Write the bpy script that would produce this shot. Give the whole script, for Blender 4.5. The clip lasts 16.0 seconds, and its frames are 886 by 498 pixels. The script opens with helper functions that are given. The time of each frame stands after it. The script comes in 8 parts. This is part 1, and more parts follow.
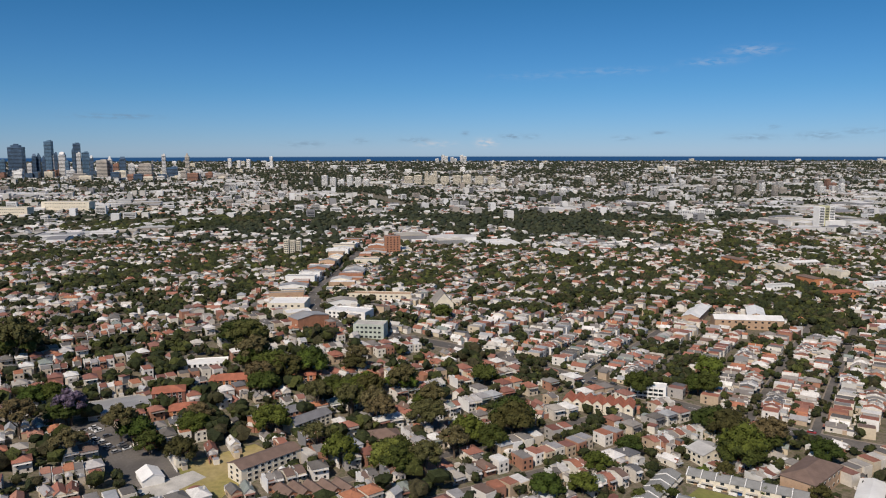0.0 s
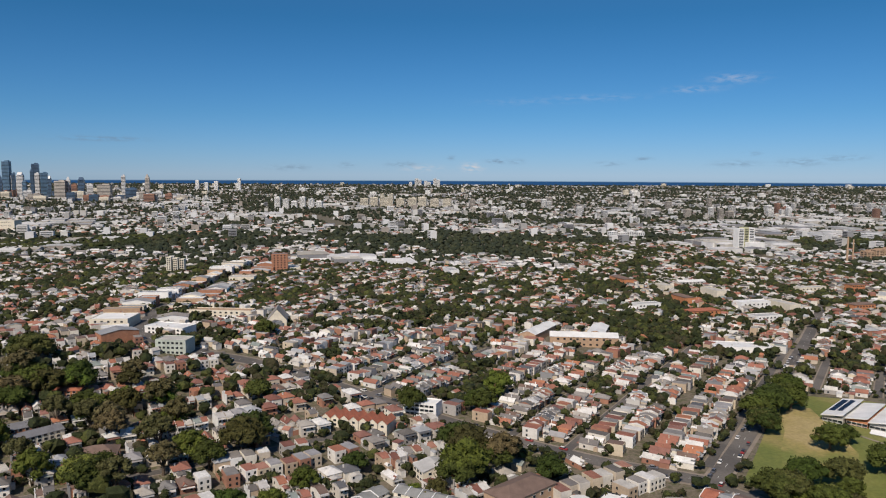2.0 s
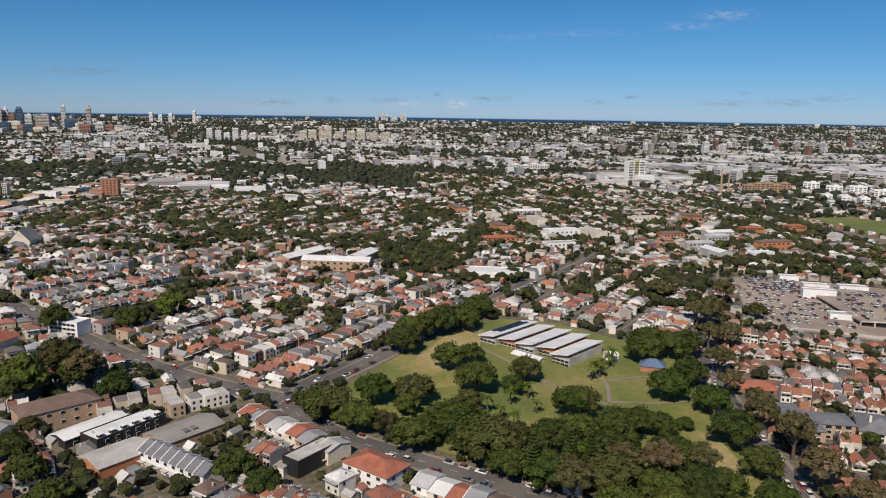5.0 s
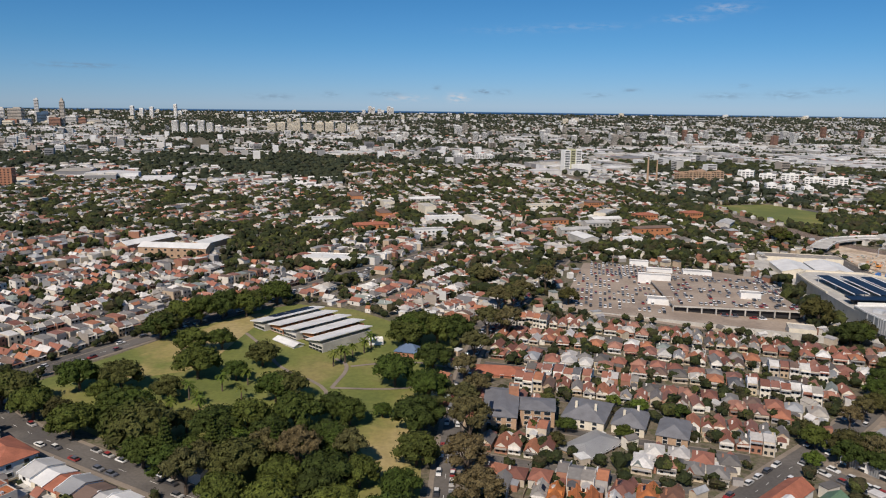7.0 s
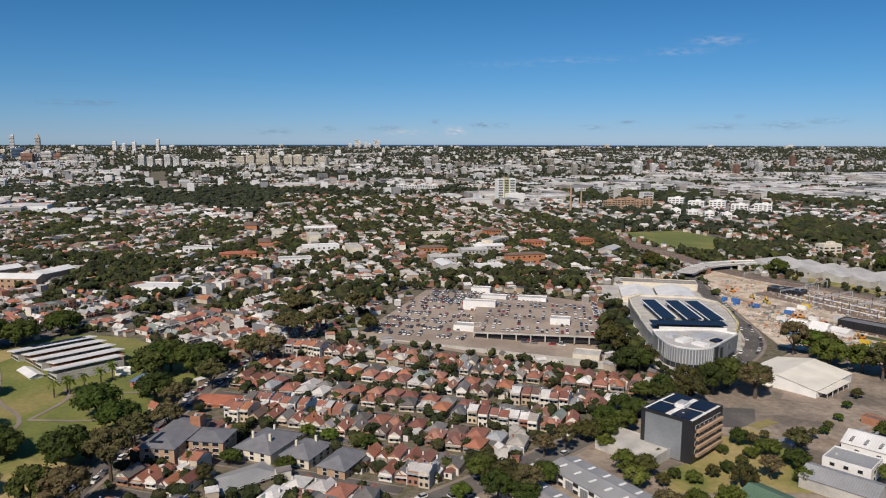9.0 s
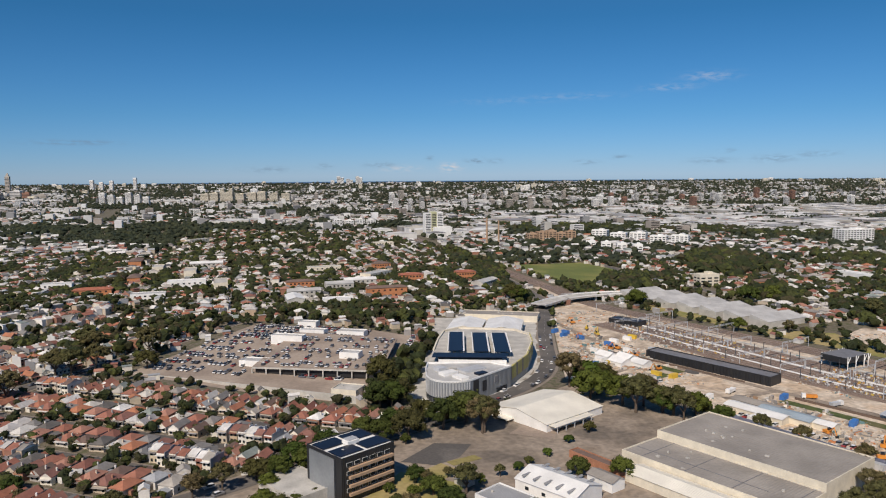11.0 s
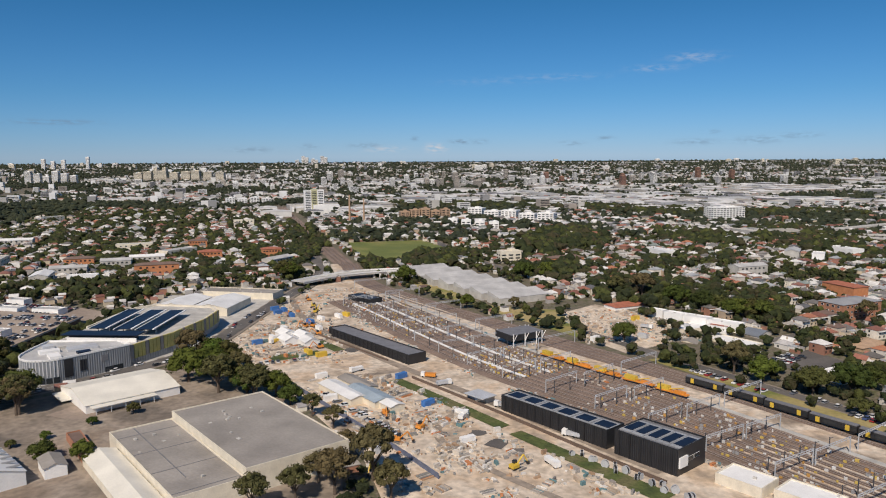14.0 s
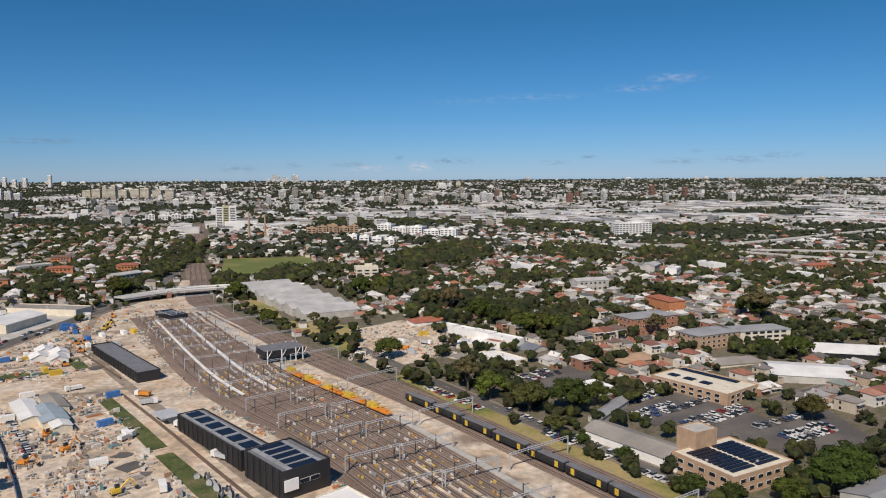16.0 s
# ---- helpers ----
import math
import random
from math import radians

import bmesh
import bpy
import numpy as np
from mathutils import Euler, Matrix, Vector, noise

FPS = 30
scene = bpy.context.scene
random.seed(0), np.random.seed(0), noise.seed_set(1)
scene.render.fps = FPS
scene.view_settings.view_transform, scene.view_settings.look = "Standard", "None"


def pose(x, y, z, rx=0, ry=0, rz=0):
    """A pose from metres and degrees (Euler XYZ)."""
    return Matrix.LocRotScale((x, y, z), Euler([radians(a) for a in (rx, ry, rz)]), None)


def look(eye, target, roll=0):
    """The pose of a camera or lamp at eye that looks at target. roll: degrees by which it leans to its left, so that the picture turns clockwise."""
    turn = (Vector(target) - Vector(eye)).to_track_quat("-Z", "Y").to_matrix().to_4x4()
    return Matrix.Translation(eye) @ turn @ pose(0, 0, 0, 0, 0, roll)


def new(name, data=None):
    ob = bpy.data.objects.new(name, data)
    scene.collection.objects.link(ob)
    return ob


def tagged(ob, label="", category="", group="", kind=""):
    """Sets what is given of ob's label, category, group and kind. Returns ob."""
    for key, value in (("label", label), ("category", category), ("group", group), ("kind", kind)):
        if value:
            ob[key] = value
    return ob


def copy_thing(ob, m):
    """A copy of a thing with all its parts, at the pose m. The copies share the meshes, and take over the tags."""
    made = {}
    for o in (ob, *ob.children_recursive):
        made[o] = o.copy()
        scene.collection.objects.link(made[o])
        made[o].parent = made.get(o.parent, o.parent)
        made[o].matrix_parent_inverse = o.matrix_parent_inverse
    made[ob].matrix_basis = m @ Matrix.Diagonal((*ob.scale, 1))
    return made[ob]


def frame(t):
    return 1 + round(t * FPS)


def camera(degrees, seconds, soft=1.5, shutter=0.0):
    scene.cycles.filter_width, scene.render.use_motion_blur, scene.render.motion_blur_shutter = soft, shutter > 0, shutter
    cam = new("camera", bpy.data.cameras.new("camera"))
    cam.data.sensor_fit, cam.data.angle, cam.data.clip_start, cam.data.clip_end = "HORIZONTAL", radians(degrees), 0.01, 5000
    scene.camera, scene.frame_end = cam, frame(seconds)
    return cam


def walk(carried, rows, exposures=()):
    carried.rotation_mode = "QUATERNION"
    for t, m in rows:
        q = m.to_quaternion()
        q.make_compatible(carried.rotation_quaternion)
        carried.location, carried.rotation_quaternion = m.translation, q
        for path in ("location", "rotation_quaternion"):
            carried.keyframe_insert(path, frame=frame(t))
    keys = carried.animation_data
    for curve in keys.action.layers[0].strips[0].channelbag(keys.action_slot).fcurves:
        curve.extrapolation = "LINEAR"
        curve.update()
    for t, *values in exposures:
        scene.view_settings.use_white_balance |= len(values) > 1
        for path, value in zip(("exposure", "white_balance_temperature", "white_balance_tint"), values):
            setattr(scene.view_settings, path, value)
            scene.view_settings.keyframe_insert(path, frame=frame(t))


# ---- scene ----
from mathutils.geometry import delaunay_2d_cdt

cam = camera(62.2, 16.0, soft=1.1)
SIZE = 0.615    # metres to one unit of the plan below
METRES, EYE, TILT, LEAN, TURN = 1000.0 * SIZE, 140.0 * SIZE, -7.6, 0.1, 0.0
ROWS = [
    (0.0, 0.0, 0.0, 0.0, -0.0, 0.0, 0.0),
    (0.5, 0.0312, 0.0023, -0.0014, -0.16, 1.23, -0.1),
    (1.0, 0.0623, 0.0046, -0.0032, -0.53, 2.08, 0.02),
    (1.5, 0.0934, 0.0068, -0.0049, -0.69, 2.68, -0.12),
    (2.0, 0.1244, 0.0093, -0.0069, -1.12, 1.88, -0.21),
    (2.5, 0.1553, 0.0114, -0.0089, -1.52, 0.16, -0.6),
    (3.0, 0.1863, 0.0134, -0.0108, -1.9, -1.35, -0.96),
    (3.5, 0.2173, 0.0153, -0.0125, -2.08, -2.01, -0.86),
    (4.0, 0.2483, 0.0171, -0.0143, -2.27, -2.28, -0.58),
    (6.5, 0.4026, 0.0303, -0.0227, -2.3, -3.65, -0.8),
    (7.0, 0.4329, 0.0317, -0.0238, -2.28, -3.42, -0.45),
    (7.5, 0.4633, 0.0332, -0.025, -2.19, -3.78, -0.19),
    (8.0, 0.4938, 0.035, -0.026, -2.14, -4.55, -0.24),
    (8.5, 0.5244, 0.0364, -0.027, -2.15, -4.75, -0.2),
    (9.0, 0.555, 0.0378, -0.028, -2.33, -0.89, 0.11),
    (9.5, 0.5857, 0.039, -0.0288, -2.45, 1.23, 0.3),
    (12.0, 0.7439, 0.0442, -0.033, -2.7, 1.91, 1.26),
    (12.5, 0.7754, 0.0461, -0.0341, -2.61, 1.3, 1.58),
    (13.0, 0.8069, 0.0482, -0.0353, -2.76, 0.51, 1.4),
    (13.5, 0.8384, 0.0502, -0.0364, -3.28, 0.2, 0.93),
    (14.0, 0.8701, 0.052, -0.0376, -3.83, 0.38, 0.75),
    (14.5, 0.9017, 0.0535, -0.0388, -4.27, 0.81, 0.71),
    (15.0, 0.9334, 0.0549, -0.04, -4.68, 1.41, 0.8),
    (15.5, 0.9652, 0.0561, -0.0414, -4.86, 1.97, 1.01),
    (16.0, 0.9972, 0.0571, -0.0427, -5.02, 1.83, 0.91),
]
EXPOSURES = [(0.0, 0.0), (16.0, 0.0)]
walk(cam, [(t, pose(0, 0, EYE, TILT, LEAN, TURN) @ pose(METRES * x, METRES * y, METRES * z, 90 + pitch, roll, yaw)) for t, x, y, z, yaw, pitch, roll in ROWS], EXPOSURES)

# ---- the land ----
HILLS = [(-300, 300, 4), (-91, 565, 11), (-60, 938, 6), (0, 600, 9), (72, 394, -2), (-21, 337, -2), (255, 330, -6), (200, 546, -5),
         (37, 434, 1.5), (346, 392, -4.5), (398, 326, -8), (412, 273, -6), (439, 238, -8), (350, 570, -6), (523, 455, -7.5), (650, 403, -12),
         (524, 272, -8), (462, 271, -8.5), (694, 397, -12), (661, 292, -12), (730, 300, -13), (886, 418, -14.5), (976, 283, -15.5), (830, 488, -14)]
HILLS += [(1100, 290, -18), (1130, 380, -18.5), (1145, 486, -10), (1070, 560, -8), (907, 983, -13), (853, 713, -14), (950, 557, -13), (962, 875, -12),
          (581, 567, -6.5), (793, 1100, -10), (-400, 800, 8), (-400, 500, 8), (1400, 500, -14), (1197, 800, -6), (368, 920, -1), (131, 695, -1),
          (167, 1052, 4), (-80, 1237, 10), (556, 711, -8), (662, 935, -7), (1500, 1000, -12)]
HILLS += [(1289, 2030, -16), (800, 2200, -14), (200, 2100, -6), (-600, 2000, 4), (-1200, 2200, 5), (2000, 2500, -14), (0, 3000, 4), (1200, 3200, -8),
          (-1800, 3600, 8), (2500, 3600, -2), (600, 4200, 12), (3500, 5000, 10), (-2500, 5000, 12)]
HILLS += [(105, 312, -9), (154, 290, -10.5), (92, 280, -10.5), (160, 268, -10.5), (195, 288, -9.5), (230, 295, -6.5), (220, 268, -7.5), (-95, 535, 14), (-112, 646, 12), (-105, 920, 10)]
HX = np.array(HILLS, float)


def land(x, y):
    """The height of the ground, for numbers or arrays."""
    x, y = np.asarray(x, float), np.asarray(y, float)
    w = 1 / ((HX[:, 0] - x[..., None]) ** 2 + (HX[:, 1] - y[..., None]) ** 2 + 3600.0) ** 1.5
    z = (w * HX[:, 2]).sum(-1) / w.sum(-1)
    return z + 26 * np.clip((y - 3600) / 3800, 0, 2) ** 1.3


def gz(x, y):
    return float(land(x, y))


# ---- world and sun ----
SUN_EL, SUN_FROM = radians(45), Vector((-0.40, -0.92, 0)).normalized()
world = bpy.data.worlds.new("sky")
scene.world = world
world.use_nodes = True
wn, wl = world.node_tree.nodes, world.node_tree.links
wn.clear()


def wnode(kind, **kw):
    n = wn.new(kind)
    for k, v in kw.items():
        if k == "op":
            n.operation = v
        elif k == "ins":
            for i, val in v.items():
                n.inputs[i].default_value = val
    return n


def wmath(op, a, b=0.0, clamp=False):
    n = wn.new("ShaderNodeMath")
    n.operation, n.use_clamp = op, clamp
    for i, s in enumerate((a, b)):
        if isinstance(s, (int, float)):
            n.inputs[i].default_value = s
        else:
            wl.new(s, n.inputs[i])
    return n.outputs[0]


sky = wn.new("ShaderNodeTexSky")
sky.sky_type, sky.sun_disc = "NISHITA", False
sky.sun_elevation, sky.sun_rotation = SUN_EL, math.atan2(SUN_FROM.x, SUN_FROM.y)
sky.altitude, sky.air_density, sky.dust_density, sky.ozone_density = 150, 1.0, 0.0, 4.0
co = wn.new("ShaderNodeTexCoord")
sep = wn.new("ShaderNodeSeparateXYZ")
wl.new(co.outputs["Generated"], sep.inputs[0])
azim = wmath("MULTIPLY", wmath("ARCTAN2", sep.outputs[0], sep.outputs[1]), 180 / math.pi)
elev = wmath("MULTIPLY", wmath("ARCSINE", sep.outputs[2]), 180 / math.pi)
cmb = wn.new("ShaderNodeCombineXYZ")
wl.new(azim, cmb.inputs[0])
wl.new(wmath("MULTIPLY", elev, 3.2), cmb.inputs[1])
wisp = wn.new("ShaderNodeTexNoise")
wisp.inputs["Scale"].default_value, wisp.inputs["Detail"].default_value = 1.3, 5
wl.new(cmb.outputs[0], wisp.inputs["Vector"])
ragged = wmath("MULTIPLY", wmath("SUBTRACT", wisp.outputs["Fac"], 0.40), 5.0, True)
# small clouds: azimuth, elevation, half width, half height, and how bright (minus: grey)
CLOUDS = [(22.4, 6.95, 1.5, .30, .34), (19.7, 6.3, 1.6, .22, .26), (12.6, 5.85, 3.0, .22, .14), (7.2, 5.6, 3, .25, .08),
          (-23.7, 2.47, 2.4, .16, -.6), (-10.5, .55, 1.5, .2, -.4), (-6.3, .77, .6, .18, -.5), (-2.1, .85, .96, .2, -.6),
          (-.6, .55, 1.3, .22, .5), (3.3, .62, .7, .3, .9), (5.3, 1.09, .7, .2, -.7), (6.8, 1.09, .5, .16, -.5),
          (13.7, .92, .8, .15, -.5), (16.2, 1.28, .6, .15, -.5), (22.6, .94, 1.3, .2, -.5), (23.8, 1.64, .5, .15, -.4),
          (26.9, 1.02, 1.3, .24, -.5), (29.6, 1.29, 1.1, .2, -.5), (1.7, 1.36, .3, .16, -.5)]
white = grey = 0.0
for ca, ce, cw, ch, cs in CLOUDS:
    da = wmath("DIVIDE", wmath("SUBTRACT", azim, ca), cw)
    de = wmath("DIVIDE", wmath("SUBTRACT", elev, ce), ch)
    r2 = wmath("ADD", wmath("MULTIPLY", da, da), wmath("MULTIPLY", de, de))
    puff = wmath("MULTIPLY", wmath("POWER", 2.718, wmath("MULTIPLY", r2, -1.0)), abs(cs))
    if cs > 0:
        white = wmath("ADD", white, puff)
    else:
        grey = wmath("ADD", grey, puff)


def wmix(fac, a, b):
    n = wn.new("ShaderNodeMix")
    n.data_type = "RGBA"
    for i, s in ((0, fac), (6, a), (7, b)):
        if hasattr(s, "links"):
            wl.new(s, n.inputs[i])
        else:
            n.inputs[i].default_value = s
    return n.outputs[2]


SKY = 0.135
bg_sky = wn.new("ShaderNodeBackground")
tint = wn.new("ShaderNodeMix")
tint.data_type, tint.blend_type = "RGBA", "MULTIPLY"
tint.inputs[0].default_value = 1.0
hue = wn.new("ShaderNodeValToRGB")
wl.new(wmath("DIVIDE", elev, 90.0, True), hue.inputs[0])
for i, (at, col) in enumerate(((0.0, (.50, .75, 1.34)), (0.05, (.34, .70, 1.12)), (0.13, (.215, .64, .94)), (0.35, (.55, .88, 1.08)))):
    el = hue.color_ramp.elements[i] if i < 2 else hue.color_ramp.elements.new(at)
    el.position, el.color = at, (*[q / 2 for q in col], 1)
wl.new(hue.outputs[0], tint.inputs[7])
wl.new(sky.outputs[0], tint.inputs[6])
c = wmix(wmath("MULTIPLY", white, ragged, True), tint.outputs[2], (4.6, 4.5, 4.7, 1))
c = wmix(wmath("MULTIPLY", grey, ragged, True), c, (1.25, 1.75, 2.45, 1))
sea = wmath("MULTIPLY", wmath("SUBTRACT", -0.38, elev), 12.0, True)
c = wmix(sea, c, (0.17, 0.60, 1.5, 1))
wl.new(c, bg_sky.inputs[0])
bg_sky.inputs[1].default_value = SKY
wout = wn.new("ShaderNodeOutputWorld")
wl.new(bg_sky.outputs[0], wout.inputs[0])

sun = new("sun", bpy.data.lights.new("sun", "SUN"))
sun.data.energy, sun.data.angle, sun.data.color = 4.4, radians(0.5), (1.0, 0.88, 0.755)
way_to_sun = SUN_FROM * math.cos(SUN_EL) + Vector((0, 0, math.sin(SUN_EL)))
sun.matrix_world = look((300, -200, 900), Vector((300, -200, 900)) - way_to_sun)


# ---- materials ----
def plan_place(n, l):
    """The place in units of the plan."""
    v = n.new("ShaderNodeVectorMath")
    v.operation = "SCALE"
    v.inputs["Scale"].default_value = 1 / SIZE
    l.new(n.new("ShaderNodeNewGeometry").outputs["Position"], v.inputs[0])
    return v.outputs[0]


def mat(name, cols, rough=0.85, metal=0.0, by="", grain=(1.5, 0.12), stain=(0.12, 0.15), bump=0.0, wave=0.0, wave_size=0.4, local=False):
    """A procedural surface. cols: base colours, told apart by object or by island; grain and stain: (size as 1/m, amount)."""
    m = bpy.data.materials.new(name)
    m.use_nodes = True
    n, l = m.node_tree.nodes, m.node_tree.links
    p = n["Principled BSDF"]
    p.inputs["Roughness"].default_value, p.inputs["Metallic"].default_value = rough, metal
    if by:
        ramp = n.new("ShaderNodeValToRGB")
        ramp.color_ramp.interpolation = "CONSTANT"
        e = ramp.color_ramp.elements
        while len(e) < len(cols):
            e.new(0.5)
        for i, col in enumerate(cols):
            e[i].position, e[i].color = i / len(cols), (*col, 1)
        if by == "object":
            src = n.new("ShaderNodeObjectInfo").outputs["Random"]
        else:
            src = n.new("ShaderNodeNewGeometry").outputs["Random Per Island"]
        l.new(src, ramp.inputs[0])
        colour = ramp.outputs[0]
    else:
        rgb = n.new("ShaderNodeRGB")
        rgb.outputs[0].default_value = (*cols[0], 1)
        colour = rgb.outputs[0]
    if local:
        place = n.new("ShaderNodeTexCoord").outputs["Object"]
    else:
        place = plan_place(n, l)
    last = None
    for size, amount in (stain, grain):
        if not amount:
            continue
        t = n.new("ShaderNodeTexNoise")
        t.inputs["Scale"].default_value, t.inputs["Detail"].default_value = size, 4
        l.new(place, t.inputs["Vector"])
        r = n.new("ShaderNodeMapRange")
        r.inputs[1].default_value, r.inputs[2].default_value = 0.3, 0.7
        r.inputs[3].default_value, r.inputs[4].default_value = 1 - amount, 1 + amount
        l.new(t.outputs["Fac"], r.inputs[0])
        mx = n.new("ShaderNodeVectorMath")
        mx.operation = "SCALE"
        l.new(colour, mx.inputs[0])
        l.new(r.outputs[0], mx.inputs["Scale"])
        colour = mx.outputs[0]
        last = t.outputs["Fac"]
    if wave:
        wv = n.new("ShaderNodeTexWave")
        wv.bands_direction = "X"
        wv.inputs["Scale"].default_value = 0.314 / wave_size
        wv.inputs["Distortion"].default_value = 0.0
        oc = n.new("ShaderNodeTexCoord")
        l.new(oc.outputs["Object"], wv.inputs["Vector"])
        bp = n.new("ShaderNodeBump")
        bp.inputs["Strength"].default_value, bp.inputs["Distance"].default_value = wave, 0.15
        l.new(wv.outputs["Fac"], bp.inputs["Height"])
        l.new(bp.outputs[0], p.inputs["Normal"])
    elif bump and last:
        bp = n.new("ShaderNodeBump")
        bp.inputs["Strength"].default_value, bp.inputs["Distance"].default_value = bump, 0.3
        l.new(last, bp.inputs["Height"])
        l.new(bp.outputs[0], p.inputs["Normal"])
    l.new(colour, p.inputs["Base Color"])
    return m


def blend_mat(name, cols, size, rough=0.95, sharp=(0.42, 0.58), grain=(0.8, 0.2)):
    """Ground of two or three colours that pass into each other in patches."""
    m = bpy.data.materials.new(name)
    m.use_nodes = True
    n, l = m.node_tree.nodes, m.node_tree.links
    p = n["Principled BSDF"]
    p.inputs["Roughness"].default_value = rough
    place = plan_place(n, l)
    t = n.new("ShaderNodeTexNoise")
    t.inputs["Scale"].default_value, t.inputs["Detail"].default_value = size, 6
    l.new(place, t.inputs["Vector"])
    ramp = n.new("ShaderNodeValToRGB")
    e = ramp.color_ramp.elements
    while len(e) < len(cols):
        e.new(0.5)
    for i, col in enumerate(cols):
        e[i].position = sharp[0] + (sharp[1] - sharp[0]) * i / (len(cols) - 1)
        e[i].color = (*col, 1)
    l.new(t.outputs["Fac"], ramp.inputs[0])
    t2 = n.new("ShaderNodeTexNoise")
    t2.inputs["Scale"].default_value, t2.inputs["Detail"].default_value = grain[0], 4
    l.new(place, t2.inputs["Vector"])
    r = n.new("ShaderNodeMapRange")
    r.inputs[1].default_value, r.inputs[2].default_value = 0.3, 0.7
    r.inputs[3].default_value, r.inputs[4].default_value = 1 - grain[1], 1 + grain[1]
    l.new(t2.outputs["Fac"], r.inputs[0])
    mx = n.new("ShaderNodeVectorMath")
    mx.operation = "SCALE"
    l.new(ramp.outputs[0], mx.inputs[0])
    l.new(r.outputs[0], mx.inputs["Scale"])
    l.new(mx.outputs[0], p.inputs["Base Color"])
    return m


WARM = [(.34, .105, .042), (.46, .155, .048), (.42, .14, .050), (.25, .075, .038), (.48, .165, .045), (.17, .10, .07), (.22, .21, .20), (.42, .135, .048), (.30, .105, .058), (.13, .115, .105), (.40, .37, .33), (.22, .11, .07), (.21, .08, .045), (.44, .15, .05)]
COOL = [(.64, .63, .60), (.60, .58, .55), (.44, .42, .40), (.30, .29, .29), (.11, .11, .115), (.54, .52, .48), (.22, .10, .075), (.22, .25, .23), (.30, .13, .09), (.50, .47, .42), (.17, .155, .145), (.62, .60, .57), (.36, .33, .29), (.14, .13, .12), (.24, .22, .20), (.33, .34, .35)]
WALLS = [(.73, .71, .67), (.70, .66, .57), (.64, .60, .52), (.50, .43, .34), (.34, .17, .11), (.66, .63, .58), (.44, .34, .24), (.56, .52, .46), (.36, .34, .32), (.28, .14, .095), (.62, .60, .56), (.54, .46, .34)]
PALE = [(.70, .70, .69), (.68, .68, .67), (.62, .61, .58), (.50, .48, .44), (.58, .58, .57), (.38, .37, .35), (.26, .26, .26), (.68, .67, .65), (.34, .30, .26), (.22, .22, .23)]
m_roof_warm = mat("terracotta_tiles", WARM, 0.85, by="object", grain=(3, .15), stain=(.35, .22), wave=.5, wave_size=.35)
m_roof_cool = mat("metal_roofing", COOL, 0.6, by="object", grain=(2, .10), stain=(.30, .20), wave=.5, wave_size=.35)
m_wall = mat("rendered_walls", WALLS, 0.9, by="object", grain=(2, .08), stain=(.4, .12))
m_far_warm = mat("tiled_roofs", [(.26, .105, .07), (.33, .135, .08), (.28, .12, .08), (.18, .075, .055), (.36, .15, .08), (.15, .10, .08), (.20, .19, .18), (.30, .125, .085), (.23, .11, .085), (.12, .11, .10), (.34, .17, .12)], 0.85, by="island", grain=(1, .12), stain=(.2, .15))
m_far_cool = mat("sheet_roofs", COOL, 0.7, by="island", grain=(1, .12), stain=(.2, .15))
m_far_wall = mat("house_walls", WALLS, 0.9, by="island", grain=(1, .08), stain=(.2, .1))
m_far_pale = mat("block_walls", PALE, 0.9, by="island", grain=(.5, .06), stain=(.05, .12))
m_glass = mat("window_glass", [(.02, .025, .03)], 0.12, grain=(1, .2), stain=(.1, .2))
m_frame = mat("window_frames", [(.62, .61, .58)], 0.6)
m_brick = mat("red_brick", [(.36, .17, .10)], 0.9, grain=(4, .18), stain=(.5, .15))
m_orange_brick = mat("orange_brick", [(.48, .20, .09)], 0.9, grain=(4, .15), stain=(.4, .12))
m_tan_brick = mat("tan_brick", [(.42, .285, .185)], 0.9, grain=(4, .15), stain=(.4, .12))
m_dark_brick = mat("dark_brick", [(.20, .085, .06)], 0.9, grain=(4, .15), stain=(.4, .12))
m_cream = mat("cream_render", [(.67, .61, .49)], 0.9, grain=(2, .06), stain=(.3, .1))
m_white = mat("white_paint", [(.78, .77, .74)], 0.7, grain=(2, .05), stain=(.2, .08))
m_concrete = mat("concrete", [(.46, .44, .40)], 0.9, grain=(1.5, .1), stain=(.15, .2))
m_white_sheet = mat("white_roof_sheet", [(.74, .73, .70)], 0.5, grain=(2, .06), stain=(.12, .12), wave=.35, wave_size=.9)
m_grey_sheet = mat("grey_roof_sheet", [(.30, .30, .30)], 0.55, grain=(2, .08), stain=(.12, .15), wave=.4, wave_size=.8)
m_grey_tile = mat("grey_tiles", [(.235, .235, .225)], 0.8, grain=(3, .12), stain=(.3, .15))
m_slate = mat("slate_roof", [(.17, .17, .18)], 0.7, grain=(3, .15), stain=(.3, .15))
m_beige_roof = mat("weathered_roof_sheet", [(.285, .26, .23)], 0.85, grain=(1, .08), stain=(.07, .2), wave=.3, wave_size=1.2)
m_cream_sheet = mat("cream_roof_sheet", [(.74, .70, .60)], 0.6, grain=(2, .05), stain=(.10, .12), wave=.25, wave_size=.9)
m_brown_tile = mat("brown_tiles", [(.17, .115, .09)], 0.85, grain=(3, .12), stain=(.3, .15))
m_red_tile = mat("red_tiles", [(.34, .12, .07)], 0.85, grain=(3, .15), stain=(.3, .2))
m_solar = mat("solar_panels", [(.010, .014, .028)], 0.4, grain=(1, .2), stain=(.2, .2))
m_solar.node_tree.nodes["Principled BSDF"].inputs["Specular IOR Level"].default_value = .25
